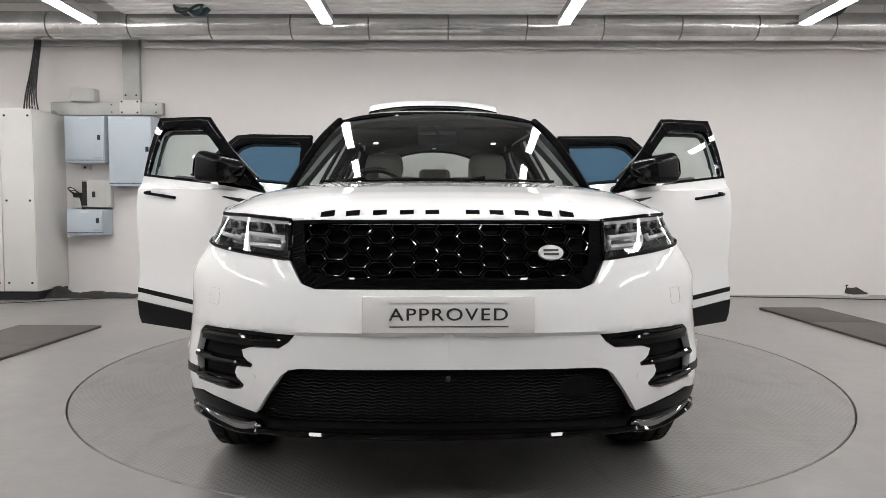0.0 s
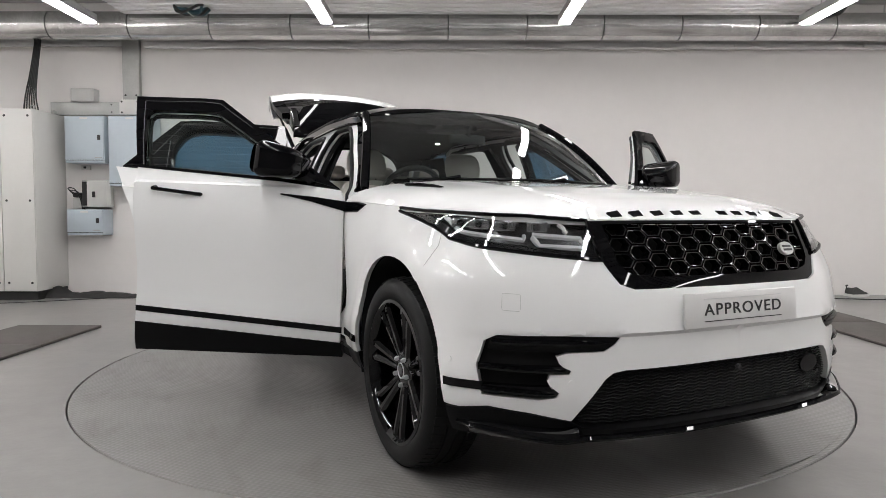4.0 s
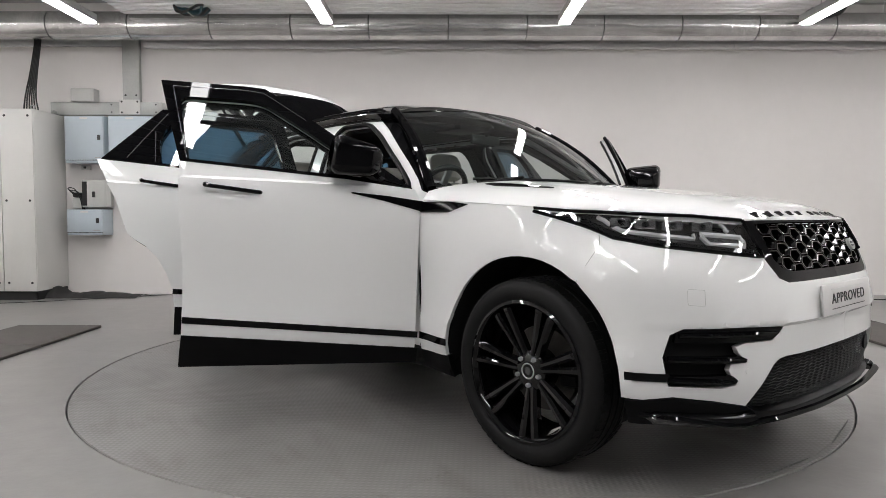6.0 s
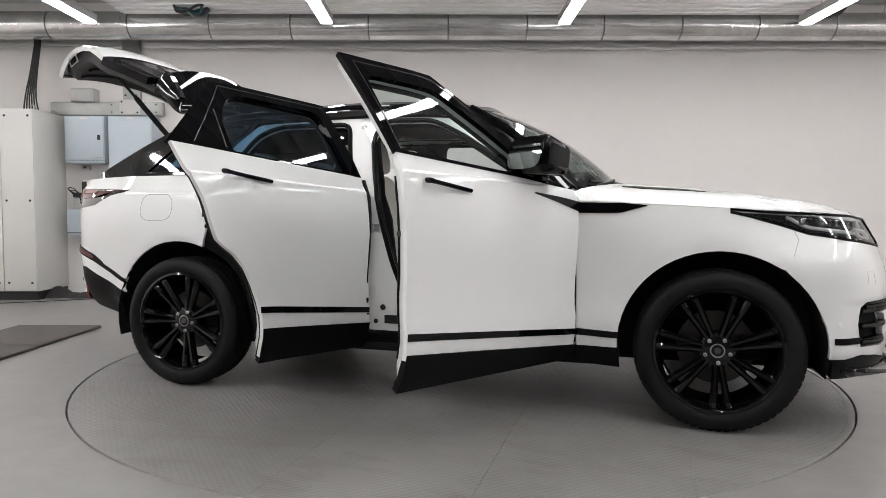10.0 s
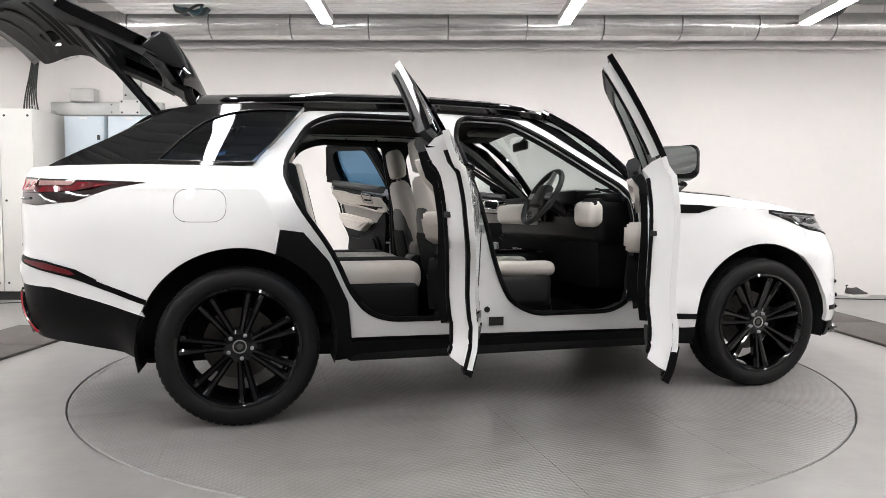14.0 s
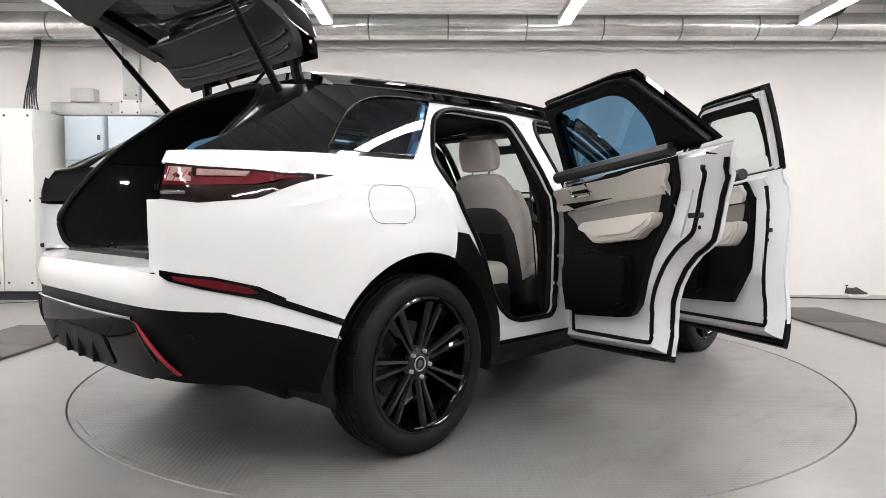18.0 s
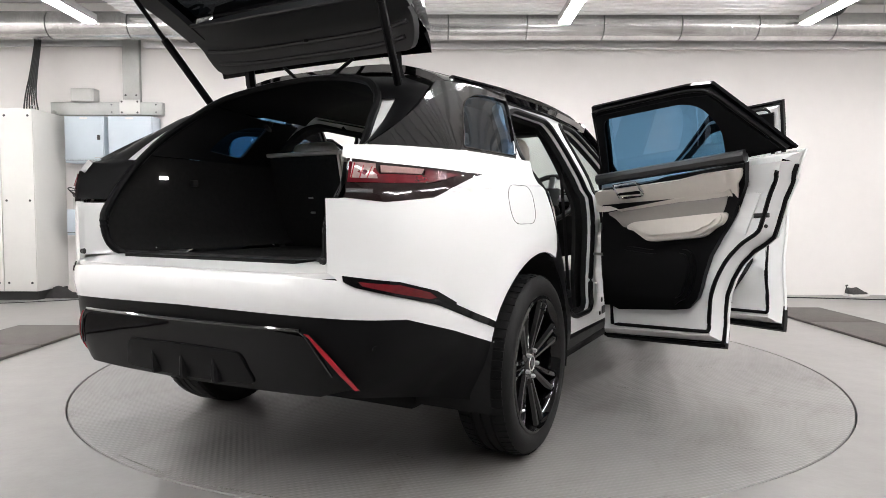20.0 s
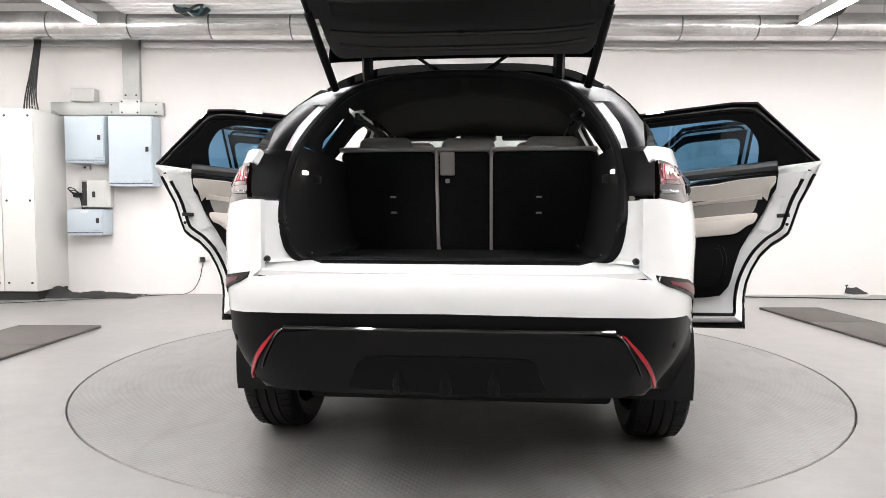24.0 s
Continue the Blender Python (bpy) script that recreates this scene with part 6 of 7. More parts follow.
def lean(bm):
    """Reclines a seat back: its top lies further to the rear."""
    for v in bm.verts:
        v.co.x -= 0.24 * (v.co.z - 0.86)
    return bm


def ring_at(z):
    """The boot seal's x and y at a height above the floor."""
    ring = [q for q in RING if q[0] > 0.3 and q[1] > 0.9]
    zz = [q[1] for q in ring]
    return float(np.interp(z, zz, [q[2] for q in ring])), float(np.interp(z, zz, [q[0] for q in ring]))


def pillar_in(x, z):
    """The inner trim between the boot seal and the rear door."""
    xr, yr = ring_at(z)
    k = smooth01(xr, -1.45, x)
    return (x, yr * (1 - k) + (house(x, z)[1] - 0.105) * k, z)


def boot():
    for s in SIDES:
        part("boot_return", gutter(s, 0.8185, 1.03, 0.0, 1.0, 0.008), M_WHITE, CAR)
        part("boot_gutter", gutter(s, 1.17, 1.43, 0.0, 0.42, 0.010), M_BODYIN, CAR)
        part("gutter_cover", gutter(s, 1.025, 1.21, 0.0, 1.0, -0.014), M_SATIN, CAR, "black plastic gutter cover")
        part("pillar_edge", gutter(s, 1.19, 1.43, 0.40, 1.0, -0.014), M_SATIN, CAR)
        part("hinge_cover", gutter(s, 1.40, 2.0, 0.0, 1.0, -0.012), M_SATIN, CAR, "black hinge cover")
    line = [(x, y, z) for y, z, x in RING]
    line = line + [(x, -y, z) for x, y, z in line[::-1][1:-1]]
    part("boot_seal", tube(line, 0.016, 8, True), M_SATIN, CAR, "black rubber seal of the boot opening")
    # liner: side walls, floor, seat backs
    for s in SIDES:
        bm = bmesh.new()
        rows = [(Vector((x + 0.01, s * y, z)), Vector((-1.27, s * min(y + 0.02, 0.60), z))) for y, z, x in RING if 0.82 < z < 1.24 and y > 0.45]
        vs = [[bm.verts.new(a.lerp(b, t)) for t in (0, 0.3, 0.6, 1)] for a, b in rows]
        for A, B in zip(vs, vs[1:]):
            for i in range(3):
                bm.faces.new((A[i], A[i + 1], B[i + 1], B[i]))
        part("boot_side_trim", bm, M_CARPET, CAR)
        bm = bmesh.new()
        rows = [(Vector((x + 0.01, s * y, z)), Vector((max(x + 0.06, -1.20), s * min(y + 0.05, 0.575), z))) for y, z, x in RING if z > 1.435]
        vs = [[bm.verts.new(a.lerp(b, t)) for t in (0, 1)] for a, b in rows]
        for A, B in zip(vs, vs[1:]):
            bm.faces.new((A[0], A[1], B[1], B[0]))
        part("rear_header_trim", bm, M_LINER, CAR)
        zs = [1.225, 1.26, 1.30, 1.34, 1.38, 1.42, 1.455]
        area = [(ring_at(z)[0] + 0.012, z) for z in zs] + [(-1.17, 1.455), (-1.30, 1.235)]
        hole = rounded([(-1.80, 1.275), (-1.51, 1.262), (-1.40, 1.425), (-1.56, 1.41), (-1.71, 1.365)], 0.03, 3)
        part("rear_pillar_trim", body_panel(area, [hole], pillar_in, s, step=0.06, thick=0.012, back=True), M_LINER, CAR, "black trim round the quarter window")
        part("boot_lamp", box(-2.07, -2.03, s * 0.566 - 0.008, s * 0.566 + 0.006, 1.124, 1.138, 0.003), M_LAMPON, CAR, "small lit boot lamp")
    part("boot_floor", box(-2.29, -1.24, -0.56, 0.56, 0.76, 0.805, 0.01), M_CARPET, CAR, "black carpet boot floor")
    for i, (y0, y1) in enumerate(((0.150, 0.60), (-0.108, 0.134), (-0.60, -0.124))):
        back = part("seat_back", lean(box(-1.27, -1.14, y0, y1, 0.80, 1.272, 0.02)), M_CARPET, CAR, "black carpeted back of the rear seat")
        part("seat_edge", lean(box(-1.275, -1.15, y0 - 0.006, y1 + 0.006, 1.272, 1.292, 0.006)), M_CREAM, back, "cream top edge")
        if i != 1:
            e = y0 - 0.008 if i == 0 else y1 + 0.008
            part("seat_edge", lean(box(-1.277, -1.2, e - 0.0075, e + 0.0075, 0.80, 1.272, 0.003)), M_CREAM, back)
            c = (y0 + y1) / 2 + (-0.02 if i == 0 else 0.02)
            for z in (1.06, 0.985):
                part("anchor", lean(box(-1.276, -1.268, c - 0.014, c + 0.014, z - 0.005, z + 0.005, 0.002)), M_STEEL, back)
    for x, y in ((-1.085, 0.477), (-1.085, -0.477)):
        z = roof_top(x, y / 0.62)[2] - 0.062
        part("roof_lamp", box(x - 0.018, x + 0.018, y - 0.018, y + 0.018, z - 0.006, z + 0.006, 0.004), M_LAMPON, CAR, "small lit roof lamp")
    # coat hooks
    for s in SIDES:
        part("coat_hook", tube([(-1.45, s * 0.50, 1.44), (-1.46, s * 0.50, 1.40), (-1.52, s * 0.47, 1.41)], 0.012, 6), M_PLASTIC, CAR)


M_LAMPON = glow("boot_lamp_glow", (1, 0.97, 0.9), 6)
boot()


# ---- tailgate ----
GATE = np.array(curve_points([(-1.69, 1.600), (-1.82, 1.585), (-1.91, 1.545), (-2.10, 1.385), (-2.27, 1.22), (-2.40, 1.13), (-2.455, 1.03), (-2.465, 0.92), (-2.445, 0.82), (-2.415, 0.73)], 8))
GARC = np.concatenate([[0], np.cumsum(np.hypot(*np.diff(GATE, axis=0).T))])
GARC /= GARC[-1]
GATE_W = np.array([(0, 0.575), (0.12, 0.60), (0.2, 0.61), (0.45, 0.63), (0.62, 0.625), (0.75, 0.615), (0.9, 0.575), (1.0, 0.525)])


def gate(w, v):
    x, z = np.interp(v, GARC, GATE[:, 0]), np.interp(v, GARC, GATE[:, 1])
    hw = np.interp(v, GATE_W[:, 0], GATE_W[:, 1])
    bend = 0.07 * abs(w) ** 2.5
    return (x + bend * smooth01(0.1, 0.6, v), w * hw, z - bend * (1 - smooth01(0.1, 0.7, v)) * 0.8)


def spoiler(w, v):
    hw = 0.555 - 0.115 * v ** 1.6
    return (-1.735 - (0.30 - 0.03 * w * w) * v, w * hw, 1.612 - 0.035 * v * v - (0.05 + 0.02 * v) * abs(w) ** 3)


def spoiler_body():
    """A wedge that tapers to a rounded lip, closed against the gate below it."""
    bm = bmesh.new()
    nw, nv = 24, 12
    top, low = [], []
    for i in range(nw + 1):
        w = math.sin(math.pi / 2 * (-1 + 2 * i / nw))
        ra, rb = [], []
        for j in range(nv + 1):
            v = j / nv
            p = Vector(spoiler(w, v))
            base = float(np.interp(-p.x, -GATE[:, 0], GATE[:, 1])) - 0.05 * abs(w) ** 3
            zl = (base - 0.01) * (1 - v ** 3) + (p.z - 0.016) * v ** 3
            ra.append(bm.verts.new(p))
            rb.append(bm.verts.new((p.x + 0.05 * (1 - v), p.y * (1 + 0.02 * (1 - v)), min(zl, p.z - 0.014))))
        top.append(ra)
        low.append(rb)
    for i in range(nw):
        for j in range(nv):
            bm.faces.new((top[i][j], top[i + 1][j], top[i + 1][j + 1], top[i][j + 1]))
            bm.faces.new((low[i][j], low[i][j + 1], low[i + 1][j + 1], low[i + 1][j]))
        bm.faces.new((top[i][nv], top[i + 1][nv], low[i + 1][nv], low[i][nv]))
        bm.faces.new((top[i + 1][0], top[i][0], low[i][0], low[i + 1][0]))
    for i in (0, nw):
        for j in range(nv):
            bm.faces.new((top[i][j], top[i][j + 1], low[i][j + 1], low[i][j]))
    bmesh.ops.recalc_face_normals(bm, faces=bm.faces)
    return bm


def tailgate():
    h = Matrix.Translation((-1.63, 0, 1.585))
    low = panel([(1, 0.58), (1, 1.0), (-1, 1.0), (-1, 0.58)][::-1], [], gate, 0.06, 0.03, out=0.0)
    g = part("tailgate", low, M_WHITE, CAR, "white tailgate, raised wide open")
    g.matrix_basis = h @ pose(0, 0, 0, 0, GATE_TURN, 0) @ h.inverted()
    part("spoiler", spoiler_body(), M_GLOSS, g, "gloss black roof spoiler")
    for e in (-1, 1):
        bm = bmesh.new()
        rows = []
        for y in (0.500, 0.512, 0.556, 0.564):
            k = 0.012 if y in (0.500, 0.564) else 0.0
            rows.append([bm.verts.new((a + k, e * y, b - k)) for a, b in ((-1.775, 1.572), (-1.82, 1.572), (-1.90, 1.560), (-1.965, 1.545), (-1.968, 1.53), (-1.94, 1.445), (-1.92, 1.435), (-1.86, 1.48), (-1.80, 1.53))])
        for A, B in zip(rows, rows[1:]):
            for i in range(9):
                bm.faces.new((A[i], A[(i + 1) % 9], B[(i + 1) % 9], B[i]))
        bm.faces.new(rows[0]), bm.faces.new(rows[-1])
        bmesh.ops.recalc_face_normals(bm, faces=bm.faces)
        part("spoiler_fin", bm, M_PILLAR, g, "gloss black side fin of the spoiler")
    part("rear_window", panel([(-0.86, 0.25), (0.86, 0.25), (0.84, 0.55), (-0.84, 0.55)], [], gate, 0.06, 0.005), M_DARKGLASS, g, "dark tinted rear window")
    for e in (-1, 1):
        q = [(e * 0.86, 0.25), (e * 1.0, 0.25), (e * 1.0, 0.58), (e * 0.84, 0.58), (e * 0.84, 0.55)]
        part("gate_pillar", panel(q if e > 0 else q[::-1], [], gate, 0.06, 0.05, back=True), M_GLOSS, g)
    part("window_sill", panel([(-0.84, 0.55), (0.84, 0.55), (0.84, 0.58), (-0.84, 0.58)], [], gate, 0.06, 0.05, back=True), M_GLOSS, g)
    # inner trim
    trim = part("inner_trim", panel(rounded([(-0.955, 0.50), (0.955, 0.50), (0.965, 0.97), (-0.965, 0.97)], [0.05, 0.05, 0.09, 0.09], 4), [], gate, 0.06, 0.075, back=True, out=-0.024), M_TRIM, g, "black plastic inner tailgate trim")
    for e in (-1, 1):
        bm = bmesh.new()
        p = [Vector(gate(e, v)) + Vector((d, e * 0.004, 0)) for v, d in ((0.80, 0.03), (0.86, 0.03), (0.86, 0.085), (0.80, 0.085))]
        add_tube(bm, p, 0.005, 5, 0, True)
        part("buffer_recess", bm, M_SILVER, g, "pale rim of the side buffer recess")
    part("trim_recess", panel([(-0.80, 0.60), (0.80, 0.60), (0.70, 0.78), (-0.70, 0.78)], [], gate, 0.06, 0.016, back=True, out=-0.084), M_LINER, g)
    for v, w, r in ((0.565, 0.86, 0.010), (0.845, 0.74, 0.012), (0.90, 0.80, 0.008)):
        line = [Vector(gate(w * k / 8, v + 0.025 * (k / 8) ** 2)) for k in range(-8, 9)]
        part("trim_ridge", tube([(p.x + 0.108, p.y, p.z + 0.012) for p in line], r, 6), M_TRIM, g)
    part("pull_cup", panel(rounded([(0.28, 0.80), (0.52, 0.79), (0.54, 0.87), (0.30, 0.88)], 0.03, 3), [], gate, 0.06, 0.014, back=True, out=-0.094), M_LINER, g, "dark pull cup in the trim")
    p = Vector(gate(0, 0.13))
    part("trim_screw", lathe([(0, 0.008), (0.012, 0.007), (0.016, 0)], 14, Matrix.Translation((p.x + 0.055, 0, p.z - 0.07)) @ pose(0, 0, 0, 0, 135)), M_SATIN, g)
    part("top_trim", panel(rounded([(-0.97, 0.02), (0.97, 0.02), (0.93, 0.26), (-0.93, 0.26)], [0.11, 0.11, 0.05, 0.05], 5), [], gate, 0.06, 0.03, back=True, out=-0.046), M_TRIM, g)
    for e in (-1, 1):
        q = [(e * 0.84, 0.2), (e * 0.97, 0.2), (e * 0.97, 0.56), (e * 0.82, 0.56)]
        part("pillar_trim", panel(q if e > 0 else q[::-1], [], gate, 0.06, 0.03, back=True, out=-0.052), M_TRIM, g)
    for v, w, d in ((0.055, 0.84, 0.080), (0.10, 0.88, 0.080), (0.225, 0.86, 0.082)):
        line = [Vector(gate(w * k / 8, v + 0.02 * (k / 8) ** 4)) for k in range(-8, 9)]
        part("trim_ridge", tube([(q.x + 0.02, q.y, q.z - d) for q in line], 0.009, 6), M_TRIM, g)
    part("gate_latch", box(-2.40, -2.36, -0.04, 0.04, 0.84, 0.88, 0.01), M_STEEL, g)
    part("gate_lamp", box(-2.372, -2.340, 0.366, 0.412, 0.925, 0.955, 0.004), M_LAMPON, g, "small lit lamp in the tailgate")
    # struts from the gutter to the gate
    G = g.matrix_basis
    for e in (-1, 1):
        a = Vector((-1.84, e * 0.50, 1.475))
        p = Vector(gate(e * 0.93, 0.50))
        b = G @ Vector((p.x + 0.06, p.y, p.z - 0.05))
        strut = part("gas_strut", tube([a, a.lerp(b, 0.62)], 0.0165, 10), M_SATIN, CAR, "black tailgate gas strut")
        part("strut_rod", tube([a.lerp(b, 0.6), b], 0.010, 8), M_SATIN, strut)
        hp = tube([(-1.66, e * 0.40, 1.52), (-1.69, e * 0.40, 1.58), (-1.70, e * 0.40, 1.68)], 0.024, 6)
        part("gate_hinge", hp, M_SATIN, CAR)
        part("gate_brace", tube([(-1.72, e * 0.10, 1.568), (-1.70, e * 0.19, 1.635)], 0.008, 6), M_SATIN, CAR)


GATE_TURN = 67
tailgate()


# ---- cabin ----
def cushion(x0, x1, y0, y1, z0, z1, r=0.05, m=None):
    return box(x0, x1, y0, y1, z0, z1, r, m, 4)


def front_seat(s):
    y = s * 0.37
    m = Matrix.Translation((-0.02, y, 0))
    X, Y = Vector((1, 0, 0)), Vector((0, 1, 0))
    seat = part("front_seat", cushion(-0.27, 0.295, -0.262, 0.262, 0.44, 0.66, 0.06, m), M_TRIM, CAR, "cream and black leather front seat")
    part("seat_cushion", cushion(-0.25, 0.30, -0.155, 0.155, 0.60, 0.688, 0.04, m), M_CREAM, seat)
    for e in (-1, 1):
        part("side_bolster", cushion(-0.27, 0.31, e * 0.21 - 0.06, e * 0.21 + 0.06, 0.625, 0.712, 0.042, m), M_CREAM, seat)
    t = m @ Matrix.Translation((-0.245, 0, 0.59)) @ pose(0, 0, 0, 0, -13)
    R = t.to_3x3()

    def body(rows, power=3.0):
        return loft([(t @ Vector((x, 0, z)), R @ X * d, R @ Y * w) for z, x, w, d in rows], 28, power)
    part("backrest", body([(0.0, -0.01, 0.15, 0.05), (0.02, -0.01, 0.21, 0.07), (0.14, -0.01, 0.245, 0.075), (0.32, -0.015, 0.25, 0.07), (0.46, -0.02, 0.235, 0.062), (0.56, -0.025, 0.20, 0.055), (0.61, -0.03, 0.165, 0.048), (0.635, -0.03, 0.12, 0.03)]), M_CREAM, seat, "cream leather backrest")
    part("back_shell", body([(-0.06, -0.04, 0.18, 0.05), (0.0, -0.06, 0.215, 0.05), (0.15, -0.065, 0.225, 0.045), (0.30, -0.065, 0.215, 0.040), (0.39, -0.062, 0.185, 0.036), (0.445, -0.058, 0.14, 0.030), (0.465, -0.055, 0.09, 0.02)]), M_TRIM, seat, "black rear shell of the seat")
    part("map_pocket", body([(0.06, -0.105, 0.15, 0.012), (0.10, -0.108, 0.175, 0.013), (0.28, -0.105, 0.17, 0.012), (0.31, -0.100, 0.15, 0.010)]), M_LINER, seat)
    for e in (-1, 1):
        part("side_bolster", loft([(t @ Vector((x, e * w, z)), R @ X * d, R @ Y * 0.042) for z, x, w, d in ((0.03, 0.02, 0.195, 0.04), (0.08, 0.045, 0.205, 0.062), (0.25, 0.045, 0.212, 0.062), (0.42, 0.03, 0.205, 0.052), (0.53, 0.01, 0.185, 0.035))], 16, 2.4), M_CREAM, seat)
    part("headrest", body([(0.655, -0.02, 0.10, 0.030), (0.668, -0.02, 0.125, 0.046), (0.73, -0.015, 0.138, 0.052), (0.79, -0.015, 0.132, 0.050), (0.83, -0.02, 0.115, 0.042), (0.845, -0.02, 0.085, 0.025)]), M_CREAM, seat, "cream leather headrest")
    part("seat_base", cushion(-0.24, 0.30, -0.24, 0.24, 0.36, 0.46, 0.02, m), M_SATIN, seat)
    for e in (-1, 1):
        part("headrest_post", tube([t @ Vector((-0.02, e * 0.06, 0.6)), t @ Vector((-0.02, e * 0.06, 0.7))], 0.007, 6), M_CHROME, seat)


def cabin():
    part("cabin_floor", box(-1.15, 0.98, -0.76, 0.76, 0.30, 0.365, 0.01), M_CARPET, CAR)
    part("bulkhead", box(0.72, 0.78, -0.84, 0.84, 0.34, 1.06), M_FOOT_SHADE, CAR)
    for s in SIDES:
        front_seat(s)
    bench = part("rear_bench", cushion(-1.05, -0.52, -0.68, 0.68, 0.40, 0.62, 0.05), M_LINER, CAR, "cream leather rear bench")
    for a, b in ((0.16, 0.66), (-0.15, 0.15), (-0.66, -0.16)):
        part("seat_cushion", cushion(-1.04, -0.50, a + 0.004, b - 0.004, 0.56, 0.725, 0.06), M_CREAM, bench)
        part("cushion_insert", cushion(-1.02, -0.515, a + 0.10, b - 0.10, 0.62, 0.732, 0.05), M_LINER if b - a > 0.4 else M_CREAM, bench)
        t = Matrix.Translation((-0.98, 0, 0.62)) @ pose(0, 0, 0, 0, -13)
        part("backrest", cushion(-0.06, -0.01, a + 0.030, b - 0.030, 0.0, 0.64, 0.022, t), M_CREAM, bench)
        part("back_shell", cushion(-0.13, -0.04, a + 0.004, b - 0.004, 0.0, 0.65, 0.03, t), M_LINER, bench, "black flanks of the backrest")
        if b - a > 0.4:
            part("back_insert", cushion(-0.03, -0.002, a + 0.12, b - 0.12, 0.10, 0.56, 0.012, t), M_LINER, bench, "black perforated insert")
        part("headrest", cushion(-0.12, -0.02, (a + b) / 2 - 0.13, (a + b) / 2 + 0.13, 0.665, 0.77 if b - a > 0.4 else 0.765, 0.04, t), M_CREAM, bench)
    dash = part("dashboard", box(0.46, 0.74, -0.80, 0.80, 0.80, 1.075, 0.06, None, 4), M_SATIN, CAR, "black dashboard with cream inserts")
    part("dash_top", box(0.50, 0.98, -0.80, 0.80, 1.04, 1.10, 0.025), M_SATIN, dash)
    for a, b in ((-0.79, -0.54), (0.02, 0.79)):
        part("dash_insert", box(0.425, 0.54, a, b, 0.905, 1.055, 0.045, None, 4), M_CREAM, dash, "cream leather dash insert")
    part("instrument_hood", box(0.44, 0.62, -0.56, -0.20, 1.03, 1.125, 0.03), M_SATIN, dash)
    part("centre_screen", box(0.425, 0.45, -0.16, 0.16, 0.93, 1.06, 0.006), M_GLOSS, dash, "dark centre screen")
    part("lower_dash", box(0.46, 0.72, -0.78, 0.78, 0.55, 0.84, 0.05), M_FOOT_SHADE, dash)
    con = part("centre_console", box(-0.45, 0.50, -0.125, 0.125, 0.36, 0.735, 0.05, None, 4), M_SATIN, CAR, "black centre console")
    part("console_armrest", cushion(-0.42, -0.10, -0.11, 0.11, 0.70, 0.81, 0.04), M_TAUPE, con)
    part("console_top", box(-0.06, 0.40, -0.10, 0.10, 0.732, 0.752, 0.008), M_GLOSS, con)
    for x, y, r in ((-0.01, 0.045, 0.036), (-0.01, -0.045, 0.036), (0.30, 0.04, 0.02), (0.30, -0.04, 0.02)):
        part("console_ring", lathe([(r - 0.006, 0.0), (r - 0.004, 0.005), (r, 0.005), (r + 0.001, 0.0)], 24, Matrix.Translation((x, y, 0.752))), M_CHROME, con)
    part("gear_knob", lathe([(0, 0.045), (0.022, 0.042), (0.026, 0.02), (0.026, 0)], 24, Matrix.Translation((0.14, 0.0, 0.752))), M_SILVER, con)
    # steering wheel on the right
    m = Matrix.Translation((0.31, -0.37, 1.085)) @ pose(0, 0, 0, 0, -58)
    rim = [m @ Vector((0.182 * math.cos(a), 0.182 * math.sin(a), 0)) for a in np.linspace(0, math.tau, 40, endpoint=False)]
    sw = part("steering_wheel", tube(rim, 0.017, 8, True), M_PLASTIC, CAR, "black leather steering wheel")
    part("wheel_boss", box(-0.075, 0.075, -0.075, 0.075, -0.02, 0.03, 0.02, m), M_PLASTIC, sw)
    for a in (0, 180, 270):
        q = m @ pose(0, 0, 0, 0, 0, a + 90)
        part("wheel_spoke", box(0.05, 0.18, -0.022, 0.022, -0.008, 0.014, 0.008, q), M_SILVER, sw)
    part("steering_column", tube([m @ Vector((0, 0, -0.02)), m @ Vector((0, 0, -0.18))], 0.035, 10), M_PLASTIC, sw)
    part("interior_mirror", box(0.30, 0.325, -0.12, 0.12, 1.395, 1.455, 0.012), M_PLASTIC, CAR, "interior mirror")
    part("mirror_stem", tube([(0.32, 0, 1.45), (0.37, 0, 1.50)], 0.012, 8), M_PLASTIC, CAR)
    part("roof_console", box(-0.02, 0.22, -0.12, 0.12, 1.49, 1.525, 0.012), M_PLASTIC, CAR)
    for s in SIDES:
        part("sun_visor", box(0.08, 0.22, s * 0.35 - 0.19, s * 0.35 + 0.19, 1.495, 1.515, 0.008, pose(0, 0, 0, 0, 0, 0)), M_LINER, CAR)
        part("pillar_trim", body_panel([(-0.42, 1.18), (-0.44, 1.46), (-0.36, 1.46), (-0.20, 0.95), (-0.15, 0.45), (-0.38, 0.45)], [], lambda x, z: side_in(x, z, 0.155), s, step=0.08, thick=0.02, back=True), M_LINER, CAR)
        part("seat_belt", tube([(-0.40, s * 0.68, 1.25), (-0.38, s * 0.70, 0.9), (-0.36, s * 0.72, 0.55)], 0.02, 6, False, 0.15), M_LINER, CAR)
        part("grab_handle", tube([(-0.55, s * 0.56, 1.50), (-0.57, s * 0.55, 1.475), (-0.75, s * 0.55, 1.475), (-0.77, s * 0.56, 1.50)], 0.008, 6), M_LINER, CAR)
        part("striker", box(-0.27, -0.23, s * 0.845, s * 0.865, 0.885, 0.925, 0.006), M_STEEL, CAR)
        part("pillar_label", box(-0.20, -0.12, s * 0.872, s * 0.875, 0.40, 0.445), M_PLASTIC, CAR, "small dark information label")
